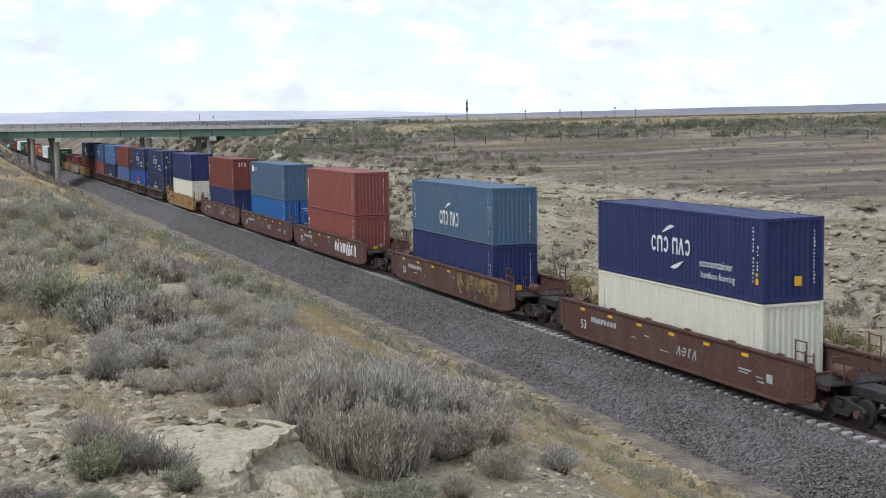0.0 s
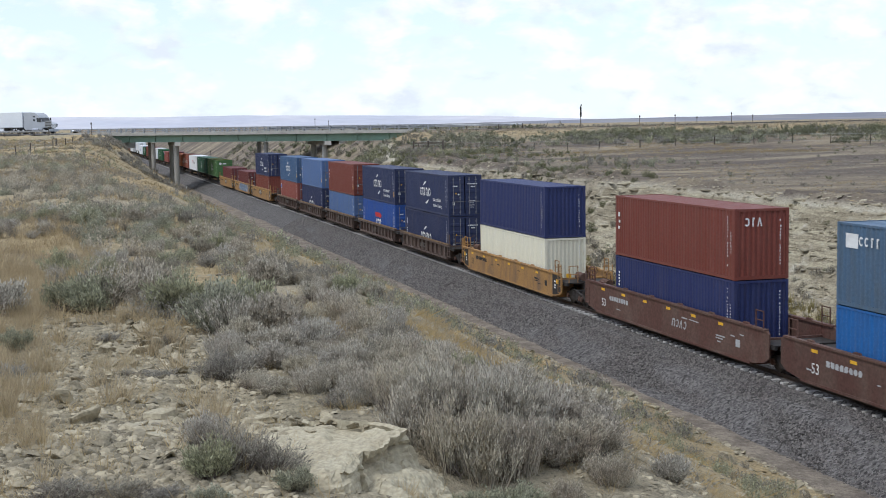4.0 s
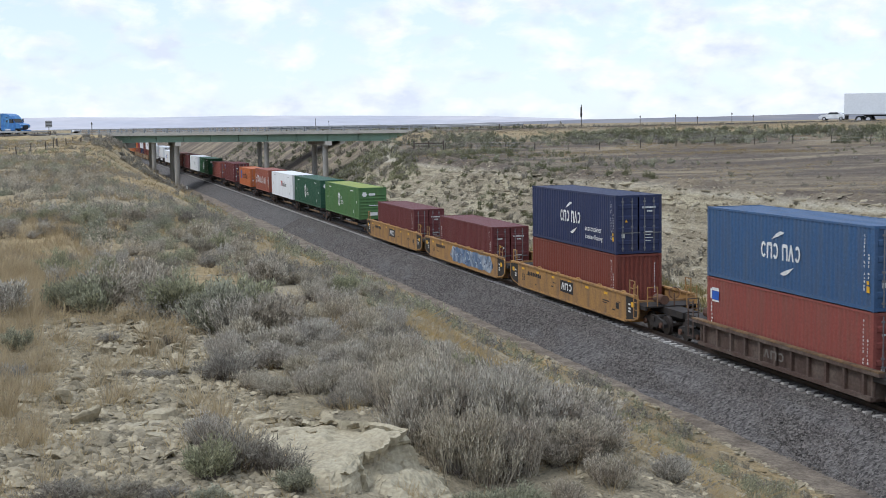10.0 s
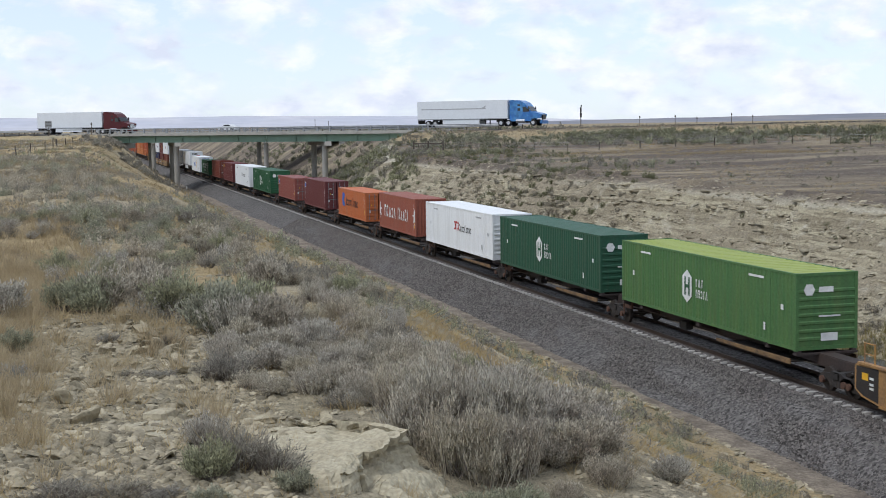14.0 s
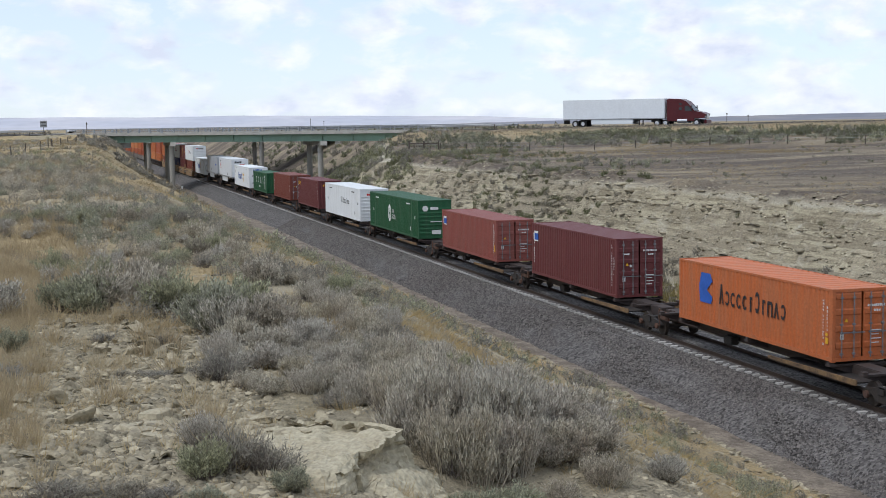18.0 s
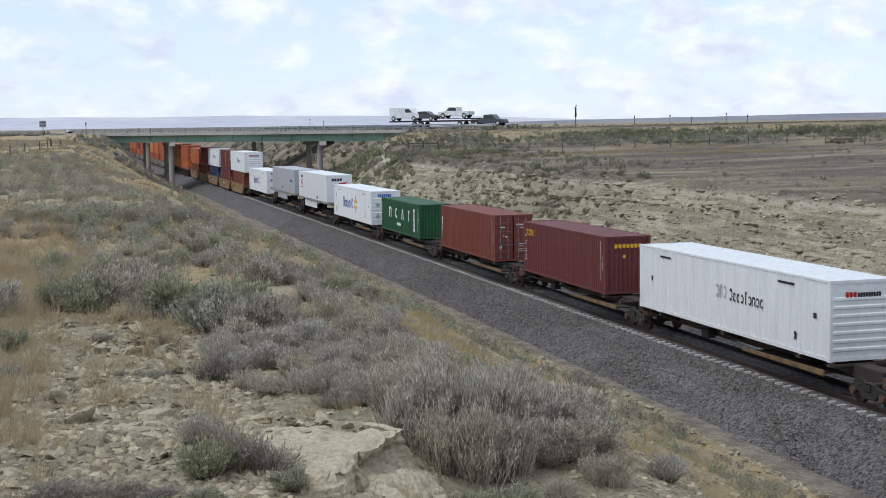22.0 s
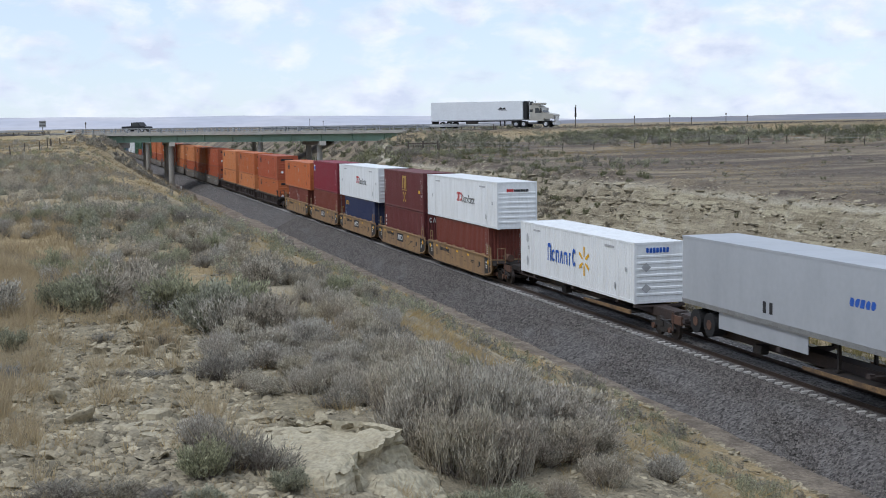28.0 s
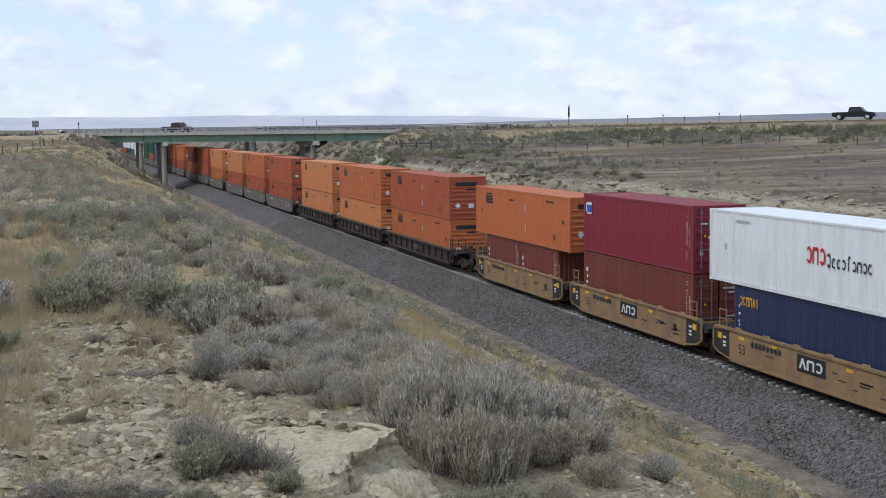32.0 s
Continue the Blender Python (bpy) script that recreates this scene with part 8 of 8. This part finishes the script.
x, y = scatter(200, 35.2, 40.5, 40, 84, lambda x, y: clump(x, y, 3, 0.52))
brush("ditch_brush", "brown weeds beyond the track", x, y, 0.4, 0.9, "sage_grey", 24, 10, 0.11)
x, y = scatter(700, 34.5, 39, 36, 170, lambda x, y: clump(x, y, 4, 0.45))
brush("ditch_brush", "dry weeds at the foot of the cut", x, y, 0.5, 1.2, "sage_grey", 12, 7, 0.19)
x, y = scatter(4200, -260, 420, 262, 640, lambda x, y: clump(x, y, 14, 0.45) & (np.abs(road_uv(x, y)[1]) > 8) & (np.abs(road_uv(x, y)[1] - FAR_ROAD) > 8) & ((x < 2) | (x > 60)))
brush("distant_brush", "low brush on the far plain", x, y, 0.8, 1.8, "sage_grey", 6, 5, 0.35)

# dry grass
def tufts(name, label, x, y, lo, hi, blades, mat="grass", height=0.5, spread=0.16, width=0.006):
    n = len(x)
    zs = ground_z(x, y)
    blade = ribbons if blades > 14 else lambda a_, t_, bend, w_: slivers(a_, t_ - a_, np.linalg.norm(t_ - a_, axis=1), w_)
    kinds = [blade(*(lambda t: (np.stack([t[:, 0] * 0.25, t[:, 1] * 0.25, np.full(blades, -0.04)], -1), t))(
        np.stack([rng.normal(0, spread, blades), rng.normal(0, spread, blades), height * rng.uniform(0.3, 1.0, blades)], -1)), rng.normal(0, 0.05, (blades, 3)), np.full(blades, width)) for _ in range(6)]
    pick, s, a = rng.integers(0, 6, n), rng.uniform(lo, hi, n), rng.uniform(0, 6.28, n)
    vs, fs, base = [], [], 0
    for k in range(6):
        w = np.where(pick == k)[0]
        v, f = kinds[k]
        c, d = np.cos(a[w])[:, None], np.sin(a[w])[:, None]
        p = np.stack([(v[None, :, 0] * c - v[None, :, 1] * d) * s[w][:, None] + x[w][:, None], (v[None, :, 0] * d + v[None, :, 1] * c) * s[w][:, None] + y[w][:, None], v[None, :, 2] * s[w][:, None] + zs[w][:, None]], -1)
        vs.append(p.reshape(-1, 3))
        fs.append((f[None] + (np.arange(len(w)) * len(v))[:, None, None] + base).reshape(-1, 3))
        base += len(w) * len(v)
    return tagged(new(name, arrays(name, np.concatenate(vs), np.concatenate(fs), mat)), label, "grass", kind="stuff")


x, y = scatter(950, -2.6, 1.4, 9.0, 32, lambda x, y: (x < -0.018 * y) | (rng.random(len(x)) < 0.14))
tufts("dry_grass", "tall tan bunch grass at the hill's edge", x, y, 0.45, 1.0, 56, height=0.46, spread=0.16, width=0.004)
x, y = scatter(900, -2.8, 0.9, 21, 62, lambda x, y: clump(x, y, 1.6, 0.34))
tufts("dry_grass", "tan grass along the hill's edge", x, y, 0.5, 1.1, 22, height=0.42, spread=0.16, width=0.007)
x, y = scatter(1300, -1, 6.0, 8.2, 22, lambda x, y: clump(x, y, 1.3, 0.45) & (x < 0.45 * y))
tufts("dry_grass", "thin tan grass among the stones", x, y, 0.25, 0.6, 16, height=0.36, spread=0.16, width=0.0035)
x, y = scatter(2600, -1, 8, 16, 62, lambda x, y: clump(x, y, 2.5, 0.46) & (x < crest_edge(y) + 1.5))
tufts("dry_grass", "tan grass between the shrubs", x, y, 0.4, 0.95, 20, height=0.34, width=0.006)
x, y = scatter(13000, 5, 21, 14, 120, lambda x, y: clump(x, y, 3, 0.38) & (x < left_toe(y) - 0.6) & (x > crest_edge(y) - 1.5), 1.2)
tufts("dry_grass", "short tan grass on the slope", x, y, 0.35, 0.95, 9, height=0.15, spread=0.2, width=0.009)
x, y = scatter(3800, 3.4, 10, 8.6, 19, lambda x, y: (x > 0.37 * y) & clump(x, y, 1.4, 0.36))
tufts("dry_grass", "short golden grass on the near slope", x, y, 0.3, 0.8, 12, height=0.18, spread=0.16, width=0.004)
x, y = scatter(7500, -8, 5, 32, 135, lambda x, y: clump(x, y, 5, 0.40), 1.4)
tufts("dry_grass", "tan grass on the hilltop", x, y, 0.6, 1.2, 11, "grass_far", height=0.34, spread=0.25, width=0.008)
x, y = scatter(9000, -14, 19, 80, 255, lambda x, y: clump(x, y, 7, 0.36) & (x < left_toe(y) - 0.8))
tufts("dry_grass", "tan grass on the far slope", x, y, 0.6, 1.3, 8, "grass_far", height=0.30, spread=0.32, width=0.022)
x, y = scatter(15000, 44, 130, 55, 215, lambda x, y: clump(x * 0.4 + y * 0.4, (y - x) * 1.2, 9, 0.50) & (road_uv(x, y)[1] > 9))
tufts("dry_grass", "tan grass on the terrace", x, y, 0.4, 0.9, 7, height=0.22, spread=0.4, width=0.014)
x, y = scatter(9000, 43, 130, 55, 215, lambda x, y: clump(x * 0.5, y * 0.5, 3, 0.35) & (road_uv(x, y)[1] > 12) & (ground_z(x, y) > 4.4))
tufts("low_scrub", "low grey scrub on the terrace", x, y, 0.4, 1.1, 7, "sage_grey", height=0.2, spread=0.32, width=0.02)
x, y = scatter(9000, 42, 80, 120, 205, lambda x, y: (road_uv(x, y)[1] > 27) & (road_uv(x, y)[1] < 46) & (ground_z(x, y) > 5.2) & clump(x, y, 7, 0.42))
tufts("dry_grass", "golden grass along the top of the cut", x, y, 0.5, 1.1, 8, "grass_far", height=0.26, spread=0.35, width=0.016)
x, y = scatter(1500, 34.6, 37.2, 34, 120, lambda x, y: clump(x, y, 5, 0.30), 1.2)
tufts("ditch_grass", "tall yellow-green grass along the ditch", x, y, 0.6, 1.2, 16, "grass_green", height=0.75, spread=0.16, width=0.012)
u, r = rng.uniform(46, 260, 3000), rng.uniform(7.5, 15, 3000)
p = ROAD0[None] + u[:, None] * ROADU[None] + r[:, None] * ROADN[None]
tufts("dry_grass", "tan grass on the highway verge", p[:, 0], p[:, 1], 0.7, 1.3, 8, mat="grass_far", height=0.3, spread=0.4, width=0.025)


# ---- traffic on the highway ----
TRAFFIC = []   # (thing, place along the road at 0 s, speed, offset)


def drive(ob, u0, v, off=0.0):
    TRAFFIC.append((ob, u0, v, off))


def wheel_pair(parent, x, y, r, w, name="wheel"):
    m = Mesh()
    m.cyl(1, (x, y, r), r, w / 2, 20)
    t = part(name, m, "rubber", parent)
    m = Mesh()
    m.cyl(1, (x, y - math.copysign(w / 2 + 0.004, -y), r), r * 0.58, 0.012, 14)
    part("rim", m, "chrome", t)


def semi(paint_, trailer_mat, label, style, marks, fx):
    """A tractor and box trailer; x forward, fx the front bumper."""
    t = thing("semi_truck", label, "truck", "highway traffic")
    L0 = -10.6
    tr = Mesh()
    tr.soft(L0, L0 + 16.15, -1.3, 1.3, 1.18, 4.10, 0.035)
    box = part("trailer_body", tr, trailer_mat, t, "white box trailer")
    m = Mesh()
    m.box(L0, L0 + 16.15, -1.315, 1.315, 1.12, 1.26)
    part("bottom_rail", m, "galv", box)
    m = Mesh()
    m.box(L0 + 2.5, L0 + 15.2, -0.5, 0.5, 0.95, 1.12)
    m.box(L0 + 0.05, L0 + 0.15, -1.1, 1.1, 0.5, 1.1)
    part("chassis", m, "black_steel", t)
    for x in (2.0, 3.25):
        for y in (-1.05, 1.05):
            wheel_pair(t, L0 + x, y, 0.51, 0.5)
    if style != "reefer" and style != "tan":
        for y in (-1.24, 1.22):
            m = Mesh()
            m.box(L0 + 4.6, L0 + 11.2, y, y + 0.02, 0.42, 1.12)
            part("side_skirt", m, trailer_mat, t)
    else:
        m = Mesh()
        m.soft(L0 + 16.2, L0 + 16.9, -1.22, 1.22, 1.3, 4.0, 0.08)
        part("cooling_unit", m, "car_black", t, "black refrigeration unit")
        m = Mesh()
        m.box(L0 + 6.2, L0 + 8.2, -1.2, -0.8, 0.5, 1.1)
        part("pallet_box", m, "black_steel", t)
    for y in (-0.8, 0.8):
        m = Mesh()
        m.box(L0 + 12.0, L0 + 12.15, y - 0.08, y + 0.08, 0.25, 1.12)
        part("landing_leg", m, "black_steel", t)
    # tractor
    cs = 6.7 if style == "reefer" or style == "tan" else 5.85
    m = Mesh()
    m.box(3.2, fx - 0.6, -0.45, 0.45, 0.62, 0.95)
    part("frame_rails", m, "black_steel", t)
    cab = Mesh()
    if style == "tan":
        prof = [(cs, 0.95), (fx - 1.9, 0.95), (fx - 1.9, 1.3), (fx - 0.35, 1.3), (fx - 0.22, 1.9), (fx - 0.7, 2.05), (fx - 1.95, 2.25), (fx - 2.5, 3.1), (fx - 2.9, 3.35), (cs + 0.15, 3.45), (cs, 3.3)]
    else:
        prof = [(cs, 0.75), (fx - 1.9, 0.75), (fx - 1.9, 1.15), (fx - 0.4, 1.15), (fx - 0.25, 1.75), (fx - 0.75, 1.98), (fx - 1.9, 2.2), (fx - 2.65, 3.15), (fx - 3.1, 3.6), (fx - 3.9, 3.95), (cs + 0.4, 4.05), (cs, 3.95)]
    cab.prism(prof, 1, -1.2, 1.2)
    body = part("cab", cab, paint_, t)
    for y in (-1.225, 1.205):
        m = Mesh()
        m.prism([(fx - 3.3, 2.2), (fx - 2.25, 2.2), (fx - 2.75, 2.95), (fx - 3.3, 2.95)], 1, y, y + 0.02)
        part("side_window", m, "glass", body)
        for z0, z1 in ((2.35, 2.75), (3.1, 3.35))[:1 if style == "tan" else 2]:
            m = Mesh()
            m.soft(fx - 4.2, fx - 3.72, y, y + 0.02, z0, z1, 0.008)
            part("sleeper_window", m, "glass", body)
    m = Mesh()
    a, b_, c, d = (fx - 1.98, 2.28), (fx - 2.55, 3.02), None, None
    m.add([(a[0] + 0.05, -1.05, a[1]), (a[0] + 0.05, 1.05, a[1]), (b_[0] + 0.05, 1.0, b_[1]), (b_[0] + 0.05, -1.0, b_[1]),
           (a[0] - 0.1, -1.05, a[1]), (a[0] - 0.1, 1.05, a[1]), (b_[0] - 0.1, 1.0, b_[1]), (b_[0] - 0.1, -1.0, b_[1])], [(0, 1, 2, 3), (4, 5, 6, 7), (0, 1, 5, 4), (2, 3, 7, 6), (1, 2, 6, 5), (0, 3, 7, 4)])
    part("windscreen", m, "glass", body)
    m = Mesh()
    m.soft(fx - 0.42, fx - 0.02, -1.2, 1.2, 0.35, 0.85, 0.08)
    part("bumper", m, "chrome" if style == "tan" else paint_, t)
    m = Mesh()
    m.soft(fx - 0.40, fx - 0.16, -0.6, 0.6, 0.95, 1.75, 0.05)
    part("grille", m, "chrome" if style != "blue" else "car_black", t)
    for y in (-0.95, 0.95):
        m = Mesh()
        m.soft(fx - 0.55, fx - 0.3, y - 0.18, y + 0.18, 1.2, 1.5, 0.05)
        part("headlight", m, "chrome", t)
        m = Mesh()
        m.box(fx - 2.35, fx - 2.2, y * 1.42 - 0.1, y * 1.42 + 0.1, 2.3, 3.0)
        part("mirror", m, "car_black", t)
        m = Mesh()
        m.cyl(0, (fx - 3.7, y * 1.05, 0.78), 0.32, 0.75, 14)
        part("fuel_tank", m, "chrome", t)
    if style == "tan":
        for y in (-1.1, 1.1):
            m = Mesh()
            m.cyl(2, (cs - 0.1, y, 2.6), 0.09, 1.5, 10)
            part("exhaust_stack", m, "chrome", t)
        m = Mesh()
        m.soft(cs + 0.2, cs + 1.9, -1.0, 1.0, 3.42, 3.75, 0.1)
        part("roof_fairing", m, paint_, t)
    for x in (4.75, 6.05):
        for y in (-1.0, 1.0):
            wheel_pair(t, x - 0.4, y, 0.51, 0.52)
    for y in (-1.05, 1.05):
        wheel_pair(t, fx - 1.55, y, 0.51, 0.3)
    if marks:
        sg = Signs("side", 16.15, 2.6, 2.9)
        if marks == "word":
            sg.glyphs(2.0, 3.0, 2.6, 0.32, 8, 3, 0.2, 0.08)
            sg.rect(2.9, 2.7, 0.8, 0.1)
            col = "maroon"
        elif marks == "stripe":
            sg.rect(0.8, 2.72, 11.6, 0.16)
            sg.poly([(11.6, 2.9), (12.4, 3.3), (12.2, 2.9)])
            col = "mark_grey"
        else:
            sg.poly([(11.8, 2.8), (12.4, 3.2), (12.7, 2.95), (13.0, 3.15), (13.4, 2.8)])
            sg.rect(12.0, 2.6, 1.4, 0.06)
            col = "mark_black"
        # the drawn face looks to -x there; turn it to the trailer's right side
        ob = part("marking", sg, col, box)
        ob.matrix_basis = pose(L0 + 16.15 / 2, 0, 0, 0, 0, 90)
    return t


def car_body(parent, x0, z0, paint_, kind, flip=1):
    """A car built from a side outline: pickup, van, saloon; x0 its middle, z0 the ground under it."""
    P = {"pickup": ([(-2.9, 0.55), (-2.95, 1.05), (-0.75, 1.08), (-0.62, 1.75), (0.85, 1.80), (1.45, 1.15), (2.75, 1.0), (2.9, 0.6), (2.8, 0.42), (-2.7, 0.42)], 1.9, 5.9, (-1.95, 1.85), 0.42),
         "van": ([(-2.6, 0.5), (-2.65, 1.95), (-2.4, 2.1), (0.7, 2.12), (1.1, 2.0), (1.85, 1.35), (2.75, 1.25), (2.9, 0.6), (2.8, 0.42), (-2.8, 0.42)], 1.95, 5.9, (-1.85, 1.9), 0.38),
         "saloon": ([(-2.3, 0.6), (-2.35, 0.95), (-1.5, 1.05), (-0.9, 1.45), (0.5, 1.47), (1.2, 1.0), (2.2, 0.85), (2.35, 0.55), (2.2, 0.3), (-2.2, 0.3)], 1.75, 4.7, (-1.4, 1.4), 0.33)}[kind]
    outline, width, length, axles, r = P
    m = Mesh()
    pts = [(x0 + flip * a, z0 + b) for a, b in outline]
    m.prism(pts, 1, -width / 2, width / 2)
    bm_ = bmesh.new()
    me_ = m.data("body", paint_)
    bm_.from_mesh(me_)
    bmesh.ops.bevel(bm_, geom=[e for e in bm_.edges], offset=0.06, segments=2, affect="EDGES", clamp_overlap=True)
    bm_.to_mesh(me_)
    bm_.free()
    body = part("body", me_, paint_, parent)
    w = {"pickup": [(-0.5, 1.15), (1.2, 1.2), (0.75, 1.66), (-0.5, 1.64)], "van": [(0.35, 1.3), (1.65, 1.33), (1.05, 1.88), (0.35, 1.9)], "saloon": [(-1.2, 1.05), (0.95, 1.05), (0.4, 1.38), (-0.8, 1.37)]}[kind]
    for y in (-width / 2 - 0.008, width / 2 - 0.012):
        m = Mesh()
        m.prism([(x0 + flip * a, z0 + b) for a, b in w], 1, y, y + 0.02)
        part("side_window", m, "glass", body)
    if kind == "pickup":
        m = Mesh()
        m.box(min(x0 - flip * 2.8, x0 - flip * 0.85), max(x0 - flip * 2.8, x0 - flip * 0.85), -width / 2 + 0.12, width / 2 - 0.12, z0 + 1.09, z0 + 1.10)
        part("bed", m, "car_black", body)
    for s in (-1, 1):
        m = Mesh()
        m.soft(x0 + flip * (length / 2 - 0.25) - 0.06, x0 + flip * (length / 2 - 0.25) + 0.06, s * 0.68 - 0.2, s * 0.68 + 0.2, z0 + 0.72, z0 + 0.9, 0.02)
        part("headlight", m, "chrome", body)
    for a in axles:
        for y in (-width / 2 + 0.1, width / 2 - 0.1):
            m = Mesh()
            m.cyl(1, (x0 + flip * a, y, z0 + r), r, 0.12, 18)
            t = part("wheel", m, "rubber", parent)
            m = Mesh()
            m.cyl(1, (x0 + flip * a, y + math.copysign(0.124, y), z0 + r), r * 0.62, 0.008, 12)
            part("rim", m, "chrome", t)
    return body


drive(semi("truck_white", "trailer_white", "white semi truck with a white refrigerated trailer", "reefer", "", 12.3), -191.0, 31.0)
drive(semi("silver", "trailer_white", "silver-grey semi truck with a lettered white trailer", "plain", "word", 12.5), -183.5, 33.0)
drive(semi("truck_blue", "trailer_white", "bright blue semi truck with a striped white trailer", "blue", "stripe", 11.4), -330.7, 27.3)
drive(semi("truck_red", "trailer_white", "dark red semi truck with a white trailer", "plain", "", 11.9), -414.0, 27.32)
drive(semi("truck_tan", "trailer_white", "beige semi truck with a white refrigerated trailer", "tan", "bird", 10.9), -813.0, 31.0)


def lone(kind, paint_, label):
    c = thing("pickup_truck", label, "pickup truck", "highway traffic")
    car_body(c, 0, 0, paint_, kind)
    return c


oncoming = thing("saloon_car", "white saloon car on the opposite lanes", "car", "highway traffic")
car_body(oncoming, 0, 0, "truck_white", "saloon", -1)
drive(oncoming, 414.7, -31.7, FAR_ROAD)
drive(lone("pickup", "car_black", "black crew-cab pickup truck"), -919.0, 32.2)
drive(lone("pickup", "car_red", "dark maroon pickup truck"), -1037.0, 32.2)

haul = thing("car_hauler", "grey pickup truck towing an open car trailer", "car hauler", "highway traffic")
car_body(haul, 7.6, 0, "car_grey", "pickup")
m = Mesh()
for y in (-1.15, 1.05):
    m.box(-10.0, 6.0, y, y + 0.1, 0.75, 0.95)
m.box(-10.0, 3.2, -1.15, 1.15, 0.95, 1.0)
m.box(-1.6, 4.8, -1.1, 1.1, 1.22, 1.3)
m.box(3.2, 6.2, -0.3, 0.3, 1.1, 1.3)
part("trailer_deck", m, "black_steel", haul, "black steel trailer deck")
for x in (-5.3, -4.2):
    for y in (-1.15, 1.15):
        wheel_pair(haul, x, y, 0.4, 0.25)
for y in (-1.15, 1.15):
    wheel_pair(haul, 2.9, y, 0.4, 0.25)
drive(haul, -639.4, 31.18)
for x, z, paint_, kind, name, lab, fl in ((1.6, 1.3, "truck_white", "pickup", "pickup_truck", "white pickup truck loaded on the trailer", -1), (-3.9, 1.0, "car_grey", "saloon", "saloon_car", "dark grey saloon car loaded on the trailer", 1),
                                          (-7.5, 1.0, "truck_white", "van", "panel_van", "white panel van loaded on the trailer", 1)):
    c = thing(name, lab, "car", "cars on the hauler")
    car_body(c, x, z, paint_, kind, fl)
    drive(c, -639.4, 31.18)


# ---- what moves ----
def motions():
    for ob, s, z, x in TRAIN:
        walk(ob, [(0.0, pose(TRACK + x, s, z)), (16.0, pose(TRACK + x, s - SPEED * 16, z)), (32.0, pose(TRACK + x, s - SPEED * 32, z))])

    for ob, u0, v, off in TRAFFIC:
        rows = []
        for t in (0.0, 8.0, 16.0, 24.0, 32.0):
            u = u0 + v * t
            x, y = road_point(u, off)
            rows.append((t, pose(x, y, float(road_z(u)) + 0.01, 0, 0, ROADA)))
        walk(ob, rows)


motions()
